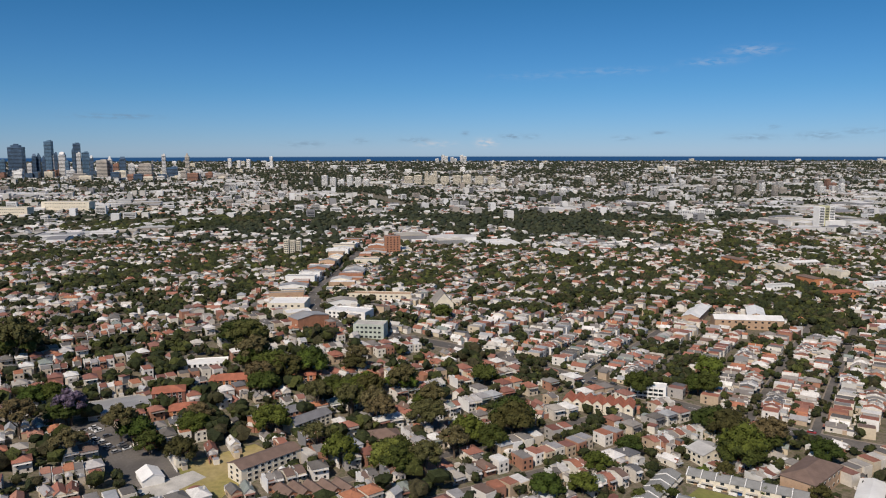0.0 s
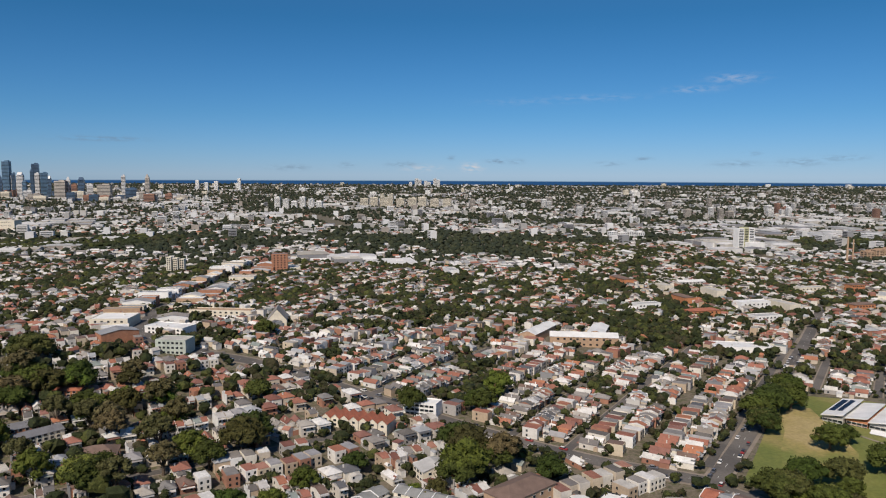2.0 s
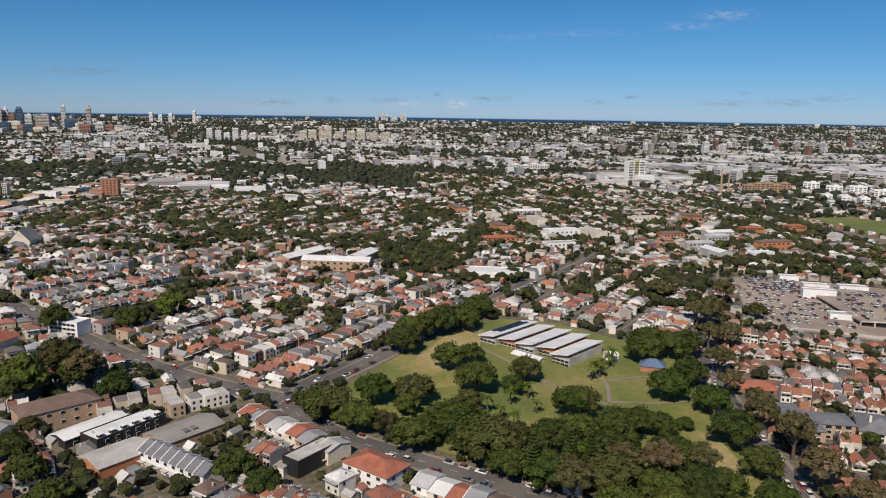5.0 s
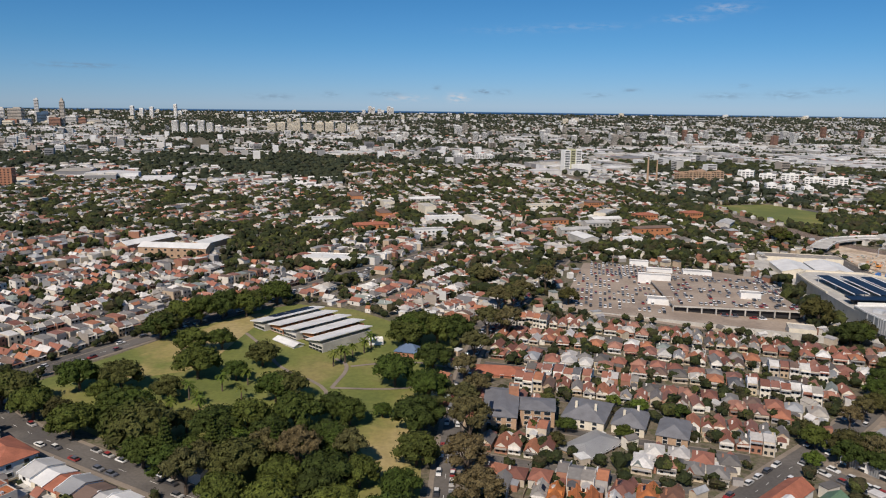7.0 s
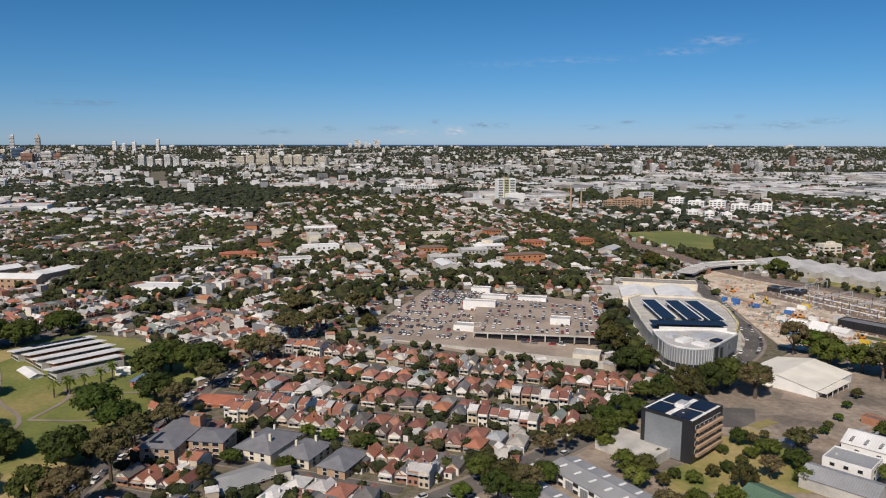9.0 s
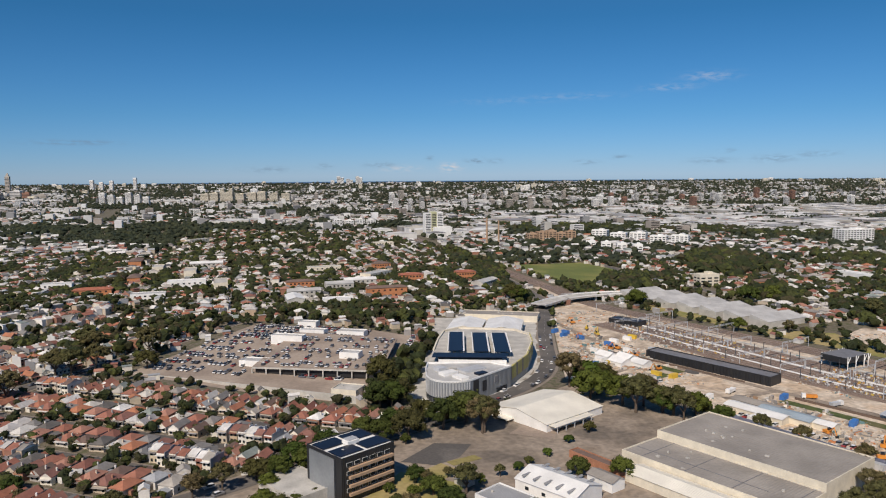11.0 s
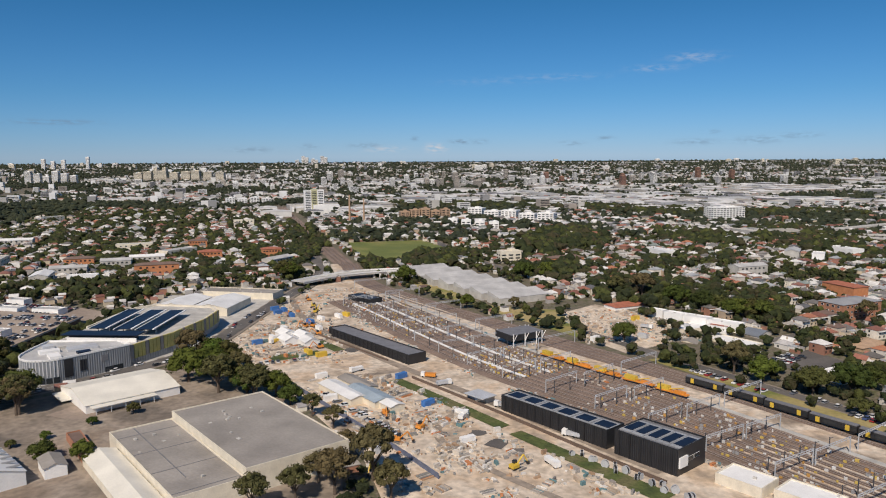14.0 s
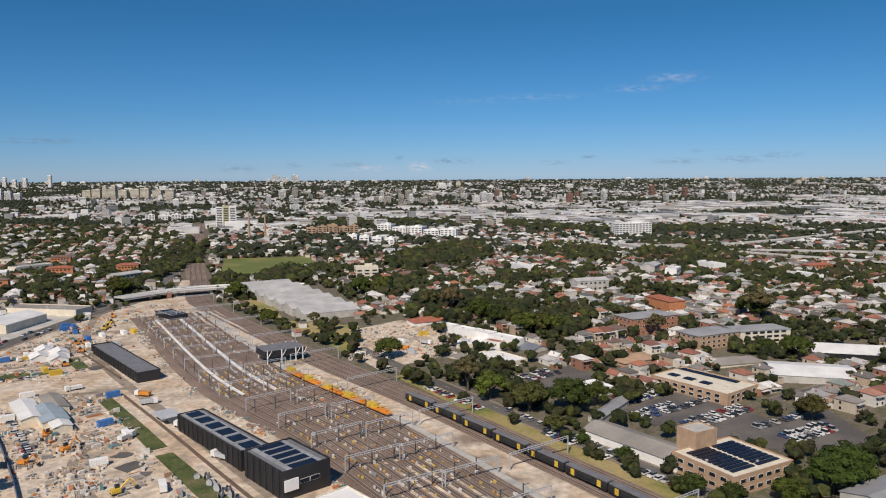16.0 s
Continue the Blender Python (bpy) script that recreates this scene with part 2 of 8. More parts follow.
m_dark_clad = mat("charcoal_cladding", [(.022, .023, .026)], 0.45, grain=(1, .1), stain=(.2, .15), wave=.8, wave_size=.9)
m_grey_clad = mat("grey_cladding", [(.30, .32, .34)], 0.4, metal=.4, grain=(1, .06), stain=(.1, .1), wave=.6, wave_size=.8)
m_pale_sheet = mat("pale_grey_sheet", [(.46, .45, .43)], .6, grain=(1, .08), stain=(.1, .2), wave=.3, wave_size=.8)
# black things, and the shade under the car park deck and ramp canopy
m_black = mat("black_paint_and_shade", [(.02, .02, .022)], 0.5)
m_yellow = mat("yellow_paint", [(.62, .42, .05)], 0.5)
m_orange = mat("orange_paint", [(.65, .25, .04)], 0.5)
m_blue = mat("blue_paint", [(.05, .16, .42)], 0.5)
m_steel = mat("galvanised_steel", [(.50, .51, .52)], 0.55, metal=.15)
m_pole = mat("dark_pole_steel", [(.07, .07, .075)], 0.6)
m_asphalt = blend_mat("asphalt", [(.095, .087, .080), (.140, .127, .114)], .05, grain=(1, .15))
m_old_asphalt = blend_mat("worn_asphalt", [(.15, .125, .10), (.24, .195, .15), (.31, .255, .20), (.22, .17, .125)], .035, sharp=(.36, .66), grain=(.4, .24))
m_carpark = blend_mat("carpark_asphalt", [(.275, .218, .172), (.36, .292, .232)], .04, grain=(.6, .12))
m_sand = blend_mat("pale_hardstand", [(.26, .205, .152), (.47, .38, .285), (.60, .51, .405), (.52, .395, .275), (.36, .29, .22)], .045, sharp=(.30, .70), grain=(.35, .28))
m_ballast = mat("rail_ballast", [(.215, .155, .118)], 0.95, grain=(1.2, .25), stain=(.06, .2))
m_sleeper = mat("sleepers", [(.135, .095, .072)], 0.9, grain=(2, .2))
m_rail = mat("rail_steel", [(.36, .30, .26)], 0.5, metal=.2)
m_grass = blend_mat("lawn", [(.12, .145, .032), (.165, .178, .042), (.25, .21, .076)], .03, sharp=(.38, .68), grain=(.5, .15))
m_dry_grass = blend_mat("dry_lawn", [(.15, .17, .04), (.29, .24, .085), (.36, .285, .13)], .035, sharp=(.36, .60), grain=(.5, .15))
m_ground = blend_mat("suburb_ground", [(.062, .066, .026), (.105, .092, .056), (.165, .138, .102), (.082, .085, .036), (.20, .168, .13)], .22, sharp=(.25, .75), grain=(1.1, .25))
m_paving = mat("footpath_concrete", [(.24, .20, .16)], 0.9, grain=(1, .1), stain=(.1, .15))
m_mark = mat("road_paint", [(.70, .70, .66)], 0.7)
m_bark = mat("bark", [(.10, .075, .055)], 0.95, grain=(3, .2))


def leafy(name, cols, amount=.35, by="object"):
    m = mat(name, cols, 0.8, by=by, grain=(2.2, amount * 1.6), stain=(.35, amount), bump=1.0)
    m.node_tree.nodes["Principled BSDF"].inputs["Specular IOR Level"].default_value = .12
    return m


DARK = [(.042, .058, .014), (.052, .070, .015), (.062, .074, .018), (.072, .076, .023), (.047, .070, .014), (.068, .084, .018)]
MIXED = [(.038, .050, .013), (.052, .064, .015), (.062, .078, .015), (.066, .062, .020), (.040, .058, .013), (.082, .098, .019), (.056, .053, .019)]
m_leaf_dark = leafy("fig_leaves", DARK)
m_leaf = leafy("garden_leaves", MIXED)
m_leaf_gum = leafy("gum_leaves", [(.098, .086, .036), (.108, .092, .042), (.082, .080, .031), (.118, .092, .044)])
m_leaf_lime = leafy("bright_leaves", [(.095, .122, .022), (.08, .115, .020), (.12, .135, .030)])
m_leaf_autumn = leafy("turning_leaves", [(.20, .13, .025), (.24, .12, .020)])
m_leaf_lilac = leafy("lilac_blossom", [(.13, .10, .14), (.12, .10, .115)])
# bluer, duller greens: distance haze mixed into the far leaf colours
m_leaf_haze = leafy("haze_tinted_leaves", [(.030, .038, .022), (.036, .044, .026), (.044, .050, .028), (.032, .040, .026), (.050, .056, .030)], .3, "island")
m_leaf_far = leafy("far_leaves", [(.027, .034, .014), (.034, .042, .017), (.044, .050, .019), (.045, .044, .021), (.030, .038, .015), (.056, .064, .020), (.052, .047, .024), (.030, .037, .018), (.070, .078, .023)], .3, "island")


# ---- building blocks ----
class Build:
    """Collects faces, each with its material, into one mesh."""

    def __init__(self):
        self.v, self.f, self.m, self.mats = [], [], [], []

    def slot(self, m):
        if m not in self.mats:
            self.mats.append(m)
        return self.mats.index(m)

    def poly(self, pts, m):
        k = len(self.v)
        self.v += pts
        self.f.append(tuple(range(k, k + len(pts))))
        self.m.append(self.slot(m))

    def solid(self, ring, z0, z1, m, top=None, base=False):
        """An upright prism over a ring of (x, y), anticlockwise."""
        k, n = len(self.v), len(ring)
        self.v += [(x, y, z0) for x, y in ring] + [(x, y, z1) for x, y in ring]
        for i in range(n):
            j = (i + 1) % n
            self.f.append((k + i, k + j, k + n + j, k + n + i))
            self.m.append(self.slot(m))
        self.f.append(tuple(range(k + n, k + 2 * n)))
        self.m.append(self.slot(top or m))
        if base:
            self.f.append(tuple(range(k + n - 1, k - 1, -1)))
            self.m.append(self.slot(m))
        return self

    def box(self, x, y, z0, z1, w, d, m, a=0.0, top=None, base=True):
        c, s = math.cos(a), math.sin(a)
        ring = [(x + c * u - s * v, y + s * u + c * v) for u, v in ((-w / 2, -d / 2), (w / 2, -d / 2), (w / 2, d / 2), (-w / 2, d / 2))]
        return self.solid(ring, z0, z1, m, top, base)

    def gable(self, x, y, z, h, w, d, m, a=0.0, over=0.35, ends=None, thick=0.18):
        """A pitched roof with its ridge along the local y, with eaves and verges."""
        c, s = math.cos(a), math.sin(a)
        k = len(self.v)
        W, D = w / 2 + over, d / 2 + over
        drop = over * h / (w / 2)
        for yy in (-D, D):
            for xx, zz in ((-W, z - drop - thick), (-W, z - drop), (0, z + h), (W, z - drop), (W, z - drop - thick), (0, z + h - thick - .02)):
                self.v.append((x + c * xx - s * yy, y + s * xx + c * yy, zz))
        for i in range(6):
            j = (i + 1) % 6
            self.f.append((k + i, k + 6 + i, k + 6 + j, k + j))
            self.m.append(self.slot(m))
        for o in (0, 6):
            self.f += [(k + o, k + o + 1, k + o + 2, k + o + 5), (k + o + 2, k + o + 3, k + o + 4, k + o + 5)]
            self.m += [self.slot(m)] * 2
        if ends:
            for yy in (-d / 2, d / 2):
                self.poly([(x + c * xx - s * yy, y + s * xx + c * yy, zz) for xx, zz in ((-w / 2, z), (w / 2, z), (0, z + h - .1))], ends)
        return self

    def hip(self, x, y, z, h, w, d, m, a=0.0, over=0.45, thick=0.18):
        """A hipped roof with its ridge along the longer side."""
        c, s = math.cos(a), math.sin(a)
        W, D = w / 2 + over, d / 2 + over
        k = len(self.v)
        r = (0, max(D - W, 0)) if D >= W else (W - D, 0)
        pts = [(-W, -D, z - thick), (W, -D, z - thick), (W, D, z - thick), (-W, D, z - thick), (-W, -D, z), (W, -D, z), (W, D, z), (-W, D, z), (-r[0], -r[1], z + h), (r[0], r[1], z + h)]
        self.v += [(x + c * px - s * py, y + s * px + c * py, pz) for px, py, pz in pts]
        faces = [(0, 1, 5, 4), (1, 2, 6, 5), (2, 3, 7, 6), (3, 0, 4, 7), (3, 2, 1, 0)]
        if D >= W:
            faces += [(4, 5, 8), (5, 6, 9, 8), (6, 7, 9), (7, 4, 8, 9)]
        else:
            faces += [(4, 5, 9, 8), (5, 6, 9), (6, 7, 8, 9), (7, 4, 8)]
        for f in faces:
            self.f.append(tuple(k + i for i in f))
            self.m.append(self.slot(m))
        return self

    def tent(self, x, y, z, h, w, d, m, a=0.0, over=.3):
        """A light pitched roof for far houses."""
        c, s = math.cos(a), math.sin(a)
        W, D, k = w / 2 + over, d / 2 + over, len(self.v)
        for px, py, pz in ((-W, -D, z), (W, -D, z), (W, D, z), (-W, D, z), (0, -D, z + h), (0, D, z + h)):
            self.v.append((x + c * px - s * py, y + s * px + c * py, pz))
        for f in ((0, 1, 4), (1, 2, 5, 4), (2, 3, 5), (3, 0, 4, 5)):
            self.f.append(tuple(k + i for i in f))
            self.m.append(self.slot(m))
        return self

    def tube(self, p, q, r0, r1, m, sides=6):
        p, q = Vector(p), Vector(q)
        ax = (q - p).normalized()
        u = ax.orthogonal().normalized()
        w = ax.cross(u)
        k = len(self.v)
        for b, r in ((p, r0), (q, r1)):
            for i in range(sides):
                t = 2 * math.pi * i / sides
                self.v.append(tuple(b + (u * math.cos(t) + w * math.sin(t)) * r))
        for i in range(sides):
            j = (i + 1) % sides
            self.f.append((k + i, k + j, k + sides + j, k + sides + i))
            self.m.append(self.slot(m))
        self.f.append(tuple(k + sides + i for i in range(sides)))
        self.m.append(self.slot(m))
        return self

    def cyl(self, x, y, z0, z1, r, m, sides=10, top=None):
        return self.solid([(x + r * math.cos(2 * math.pi * i / sides), y + r * math.sin(2 * math.pi * i / sides)) for i in range(sides)], z0, z1, m, top, True)

    def mesh(self, name, smooth=False):
        me = bpy.data.meshes.new(name)
        me.from_pydata(self.v, [], self.f)
        for m in self.mats:
            me.materials.append(m)
        me.polygons.foreach_set("material_index", self.m)
        if smooth:
            me.polygons.foreach_set("use_smooth", [True] * len(self.f))
        me.update()
        return me


def part(name, b, parent, label=""):
    ob = new(name, b.mesh(name) if isinstance(b, Build) else b)
    ob.parent = parent
    if label:
        ob["label"] = label
    return ob


def thing(name, x, y, a, label, category, group="", z=None):
    """An empty at the base of a thing, turned by a degrees."""
    ob = new(name)
    ob.matrix_basis = pose(x, y, gz(x, y) if z is None else z, 0, 0, a)
    return tagged(ob, label, category, group)


def single(name, b, label, category, kind="", group=""):
    return tagged(new(name, b.mesh(name)), label, category, group, kind)


def inside(poly, x, y):
    hit = False
    for i in range(len(poly)):
        (x0, y0), (x1, y1) = poly[i - 1], poly[i]
        if (y0 > y) != (y1 > y) and x < (x1 - x0) * (y - y0) / (y1 - y0) + x0:
            hit = not hit
    return hit


def off_line(line, x, y):
    best = 1e9
    for (x0, y0), (x1, y1) in zip(line, line[1:]):
        dx, dy = x1 - x0, y1 - y0
        t = min(1, max(0, ((x - x0) * dx + (y - y0) * dy) / (dx * dx + dy * dy)))
        best = min(best, math.hypot(x - x0 - t * dx, y - y0 - t * dy))
    return best


def resample(line, step):
    out = []
    for (x0, y0), (x1, y1) in zip(line, line[1:]):
        n = max(1, round(math.hypot(x1 - x0, y1 - y0) / step))
        out += [(x0 + (x1 - x0) * i / n, y0 + (y1 - y0) * i / n) for i in range(n)]
    return out + [line[-1]]


def smooth_line(line, rounds=2):
    for _ in range(rounds):
        new_line = [line[0]]
        for (x0, y0), (x1, y1) in zip(line, line[1:]):
            new_line += [(.75 * x0 + .25 * x1, .75 * y0 + .25 * y1), (.25 * x0 + .75 * x1, .25 * y0 + .75 * y1)]
        line = new_line + [line[-1]]
    return line


def shifted(line, o):
    """The line moved o metres to its right."""
    out = []
    for i, (x, y) in enumerate(line):
        (x0, y0), (x1, y1) = line[max(i - 1, 0)], line[min(i + 1, len(line) - 1)]
        d = math.hypot(x1 - x0, y1 - y0)
        out.append((x + o * (y1 - y0) / d, y - o * (x1 - x0) / d))
    return out


def ribbon(b, line, width, lift, m, thick=0.0, z=None):
    """A strip laid on the land along a line."""
    left, right = shifted(line, -width / 2), shifted(line, width / 2)
    k = len(b.v)
    s = b.slot(m)
    for (x0, y0), (x1, y1) in zip(left, right):
        for x, y in ((x0, y0), (x1, y1)):
            b.v.append((x, y, (gz(x, y) if z is None else z) + lift))
    for i in range(len(line) - 1):
        o = k + 2 * i
        b.f.append((o, o + 1, o + 3, o + 2))
        b.m.append(s)
    if thick:
        n = len(line) * 2
        b.v += [(x, y, zz - thick) for x, y, zz in b.v[k:k + n]]
        for i in range(len(line) - 1):
            o = k + 2 * i
            b.f += [(o, o + 2, o + n + 2, o + n), (o + 3, o + 1, o + n + 1, o + n + 3)]
            b.m += [s, s]


def sheet(name, ring, lift, m, label, category, step=14.0, kind="structure"):
    """A piece of ground of its own surface, draped over the land."""
    from_ring = resample(list(ring) + [ring[0]], step)[:-1]
    pts = [Vector(p) for p in from_ring]
    xs, ys = [p[0] for p in ring], [p[1] for p in ring]
    for i in range(int((max(xs) - min(xs)) / step) + 1):
        for j in range(int((max(ys) - min(ys)) / step) + 1):
            x, y = min(xs) + (i + .5) * step, min(ys) + (j + .5) * step
            if inside(ring, x, y) and off_line(list(ring) + [ring[0]], x, y) > step * .4:
                pts.append(Vector((x, y)))
    n = len(from_ring)
    v, _, f, *_ = delaunay_2d_cdt(pts, [(i, (i + 1) % n) for i in range(n)], [], 1, 1e-4)
    b = Build()
    b.v = [(p[0], p[1], gz(p[0], p[1]) + lift) for p in v]
    b.slot(m)
    for face in f:
        (x0, y0, _), (x1, y1, _), (x2, y2, _) = (b.v[i] for i in face[:3])
        up = (x1 - x0) * (y2 - y0) - (x2 - x0) * (y1 - y0) > 0
        b.f.append(tuple(face) if up else tuple(reversed(face)))
        b.m.append(0)
    return single(name, b, label, category, kind)


# ---- the ground ----
def axis_steps(lo, hi, fine_lo, fine_hi, fine, coarse):
    out, x = [], lo
    while x < hi:
        out.append(x)
        x += fine if fine_lo <= x < fine_hi else coarse
    return out + [hi]


gx = axis_steps(-5600, 7600, -450, 1500, 25, 150)
gy = axis_steps(-600, 7950, 150, 1100, 20, 110)
XX, YY = np.meshgrid(gx, gy)
ZZ = land(XX, YY)
b = Build()
b.v = list(zip(XX.ravel().tolist(), YY.ravel().tolist(), ZZ.ravel().tolist()))
nx = len(gx)
b.slot(m_ground)
for j in range(len(gy) - 1):
    for i in range(nx - 1):
        o = j * nx + i
        b.f.append((o, o + 1, o + nx + 1, o + nx))
        b.m.append(0)
single("ground", b, "suburban ground of gardens, yards and bare earth", "ground", "structure")

b = Build()
b.poly([(-7800, 7960, -40), (9200, 7960, -40), (9200, 7960, 34), (-7800, 7960, 34)], mat("sea_water", [(.02, .06, .14)], .3))
single("water", b, "dark blue sea below the horizon", "sea", "structure")

# ---- roads, lawns, yards ----
ROADS = {
    "high_street": ([(-100, 1100), (-109, 971), (-114, 793), (-119, 672), (-106, 592), (-84, 541), (-33, 514), (5, 505), (46, 480), (110, 425), (176, 376), (213, 350), (250, 330)], 11),
    "park_road_west": ([(252, 324), (310, 408), (389, 529), (451, 624), (556, 795)], 9),
    "park_road_south": ([(250, 327), (276, 295), (313, 270), (364, 238), (430, 197)], 10),
    "park_road_east": ([(439, 183), (442, 237), (448, 292), (459, 361), (468, 394), (481, 430), (503, 480), (528, 535), (560, 612)], 7),
    "works_road": ([(500, 208), (532, 231), (554, 249), (586, 275), (615, 301), (655, 340), (700, 382), (742, 420), (764, 462), (774, 535), (790, 625), (804, 692), (798, 760), (780, 860)], 10),
    "side_street": ([(568, 261), (580, 240), (600, 200)], 8),
    "rail_lane": ([(985, 478), (1010, 430), (1050, 366), (1084, 314), (1110, 268), (1145, 210)], 7),
    "oval_street": ([(975, 720), (940, 835), (896, 1168), (850, 1400)], 9),
}
ROADS = {k: (smooth_line(v, 2), w) for k, (v, w) in ROADS.items()}
PARK = [(268, 328), (290, 301), (330, 272), (372, 248), (434, 210), (437, 293), (448, 360), (458, 392), (428, 415), (398, 446), (364, 456), (343, 442), (310, 396)]
CARPARK = [(519, 450), (565, 582), (656, 560), (687, 542), (681, 476), (655, 398), (588, 420)]
VACANT = [(672, 318), (702, 368), (735, 395), (768, 428), (812, 396), (786, 340), (760, 306), (738, 312), (700, 284), (684, 300)]
SHOPS = [(683, 385), (676, 440), (694, 545), (700, 610), (782, 610), (762, 470), (735, 415), (705, 382)]
WORKS = [(590, 285), (560, 262), (575, 240), (590, 200), (860, 190), (850, 300), (812, 396), (786, 350), (700, 370), (660, 335), (616, 298)]
DEPOT = [(768, 440), (786, 560), (806, 660), (838, 690), (848, 664), (905, 545), (966, 432), (1020, 356), (1085, 240), (880, 200), (858, 300), (812, 398)]
RAIL = smooth_line([(820, 780), (838, 674), (868, 610), (905, 545), (963, 445), (1016, 370), (1048, 318), (1078, 268), (1120, 190)], 2)
RAIL_FAR = [(640, 1560), (724, 1190), (801, 853), (815, 800), (822, 770)]
OVAL = [(835, 816), (812, 955), (905, 985), (930, 900), (885, 805)]
EASTYARDS = [[(984, 531), (985, 499), (984, 457), (996, 431), (1026, 448), (1037, 493), (1029, 526), (1012, 551)], [(1100, 360), (1146, 390), (1165, 340), (1195, 352), (1190, 300), (1150, 310), (1125, 325)],
             [(1066, 410), (1100, 432), (1112, 405), (1080, 392)], [(1020, 400), (1060, 330), (1100, 265), (1085, 250), (1040, 340), (1000, 405)]]
WESTLOTS = [[(-190, 353), (-175, 368), (-120, 318), (-100, 296), (-116, 280), (-140, 300)], [(-122, 316), (-92, 342), (-78, 330), (-92, 288), (-112, 282)]]
FACTORY = [(875, 695), (912, 735), (945, 728), (985, 610), (975, 555), (930, 560)]

for key, (line, width) in ROADS.items():
    line = resample(line, 14)
    b = Build()
    ribbon(b, line, width + 3.6, .10, m_paving, .3)
    single("pavement", b, "pale concrete footpaths along the street", "pavement", "structure")
    b = Build()
    ribbon(b, line, width, .22, m_asphalt)
    for i in range(0, len(line) - 1):
        for t in (0.3,):
            (x0, y0), (x1, y1) = line[i], line[i + 1]
            seg = [(x0 + (x1 - x0) * t, y0 + (y1 - y0) * t), (x0 + (x1 - x0) * (t + .25), y0 + (y1 - y0) * (t + .25))]
            ribbon(b, seg, .15, .245, m_mark)
    single("road", b, "dark asphalt street with white centre dashes", "road", "structure")

sheet("lawn", PARK, .12, m_grass, "green park lawn between large trees", "lawn")
sheet("lawn", [(293, 342), (303, 365), (318, 392), (328, 418), (345, 436), (352, 430), (345, 392), (340, 360), (330, 344), (312, 336)], .20, m_dry_grass, "sun-dried yellow meadow in the park", "lawn")
sheet("lawn", [(409, 281), (425, 303), (432, 295), (432, 257), (422, 249)], .20, m_dry_grass, "open patch of dry lawn in the park", "lawn")
sheet("lawn", [(1004, 418), (1012, 422), (1108, 262), (1098, 258)], .14, m_dry_grass, "grass verge along the railway fence", "verge")
sheet("lawn", OVAL, .15, m_grass, "mown grass of a sports oval", "lawn")
sheet("lawn", [(1170, 745), (1200, 775), (1260, 765), (1245, 735), (1190, 728)], .15, m_grass, "green sports field among trees", "lawn")
sheet("parking_lot", CARPARK, .15, m_carpark, "sun-bleached asphalt of a large car park", "car park")
sheet("vacant_lot", VACANT, .15, m_old_asphalt, "empty stained asphalt yard", "yard")
sheet("lawn", [(694, 321), (706, 328), (709, 324), (697, 317)], .3, m_grass, "small grass island in the yard", "lawn", 5)
sheet("lawn", [(684, 312), (692, 320), (700, 312), (692, 304)], .28, m_dry_grass, "weedy patch of dry grass in the yard", "lawn", 6)
sheet("lawn", [(640, 262), (690, 262), (700, 300), (676, 312), (664, 290), (645, 280)], .22, m_dry_grass, "rough dry grass round the office block", "lawn", 8)
sheet("asphalt_patch", [(676, 322), (690, 342), (706, 340), (700, 326), (690, 318)], .24, m_asphalt, "dark resurfaced patch of asphalt", "ground patch", 6)
sheet("asphalt_patch", [(724, 352), (738, 372), (752, 366), (742, 344)], .24, m_carpark, "pale worn patch of asphalt", "ground patch", 6)
sheet("hardstand", WORKS, .08, m_old_asphalt, "worn yard round the works buildings", "yard")
sheet("hardstand", DEPOT, .14, m_sand, "pale sandy ground of the rail building site", "building site")
sheet("hardstand", SHOPS, .10, m_concrete, "concrete forecourt round the shopping centre", "forecourt")
sheet("lawn", [(868, 682), (905, 600), (960, 500), (980, 462), (984, 540), (930, 568), (912, 640), (890, 700)], .10, m_dry_grass, "scrubby dry verge beside the railway", "verge")
sheet("hardstand", [(984, 531), (985, 499), (984, 457), (996, 431), (1026, 448), (1037, 493), (1029, 526), (1012, 551)], .12, m_sand, "dusty depot yard with containers", "yard")
sheet("parking_lot", [(1100, 360), (1146, 390), (1165, 340), (1195, 352), (1190, 300), (1150, 310), (1125, 325)], .12, m_asphalt, "dark asphalt car park of the works", "car park")
sheet("parking_lot", [(1066, 410), (1100, 432), (1112, 405), (1080, 392)], .12, m_asphalt, "dark asphalt car park beside trees", "car park")
sheet("parking_lot", [(-190, 353), (-175, 368), (-120, 318), (-100, 296), (-116, 280), (-140, 300)], .12, m_asphalt, "asphalt parking lot among trees", "car park")
sheet("lawn", [(-122, 316), (-92, 342), (-78, 330), (-92, 288), (-112, 282)], .12, m_dry_grass, "worn grass lot", "lawn")
sheet("hardstand", [(-130, 292), (-112, 312), (-104, 306), (-118, 284)], .2, m_concrete, "pale concrete slab", "slab")


# ---- houses ----
def window_mesh(w, h):
    b = Build()
    b.box(0, 0, -h / 2, h / 2, w, .14, m_frame)
    b.box(0, -.06, -h / 2 + .12, h / 2 - .12, w - .24, .12, m_glass)
    return b.mesh("window")


WIN = {s: window_mesh(*s) for s in ((1.2, 1.5), (1.8, 1.4), (2.6, 1.5), (.9, 2.1), (3.6, 1.6))}


def window(parent, x, y, z, a, size=(1.2, 1.5), name="window"):
    ob = new(name, WIN[size])
    ob.parent = parent
    ob.matrix_basis = pose(x, y, z, 0, 0, a)
    return ob


def door_mesh():
    b = Build()
    b.box(0, 0, 0, 2.1, .95, .12, mat("painted_door", [(.10, .08, .07)], .5))
    b.box(.32, -.08, .95, 1.05, .06, .08, m_steel)
    return b.mesh("door")


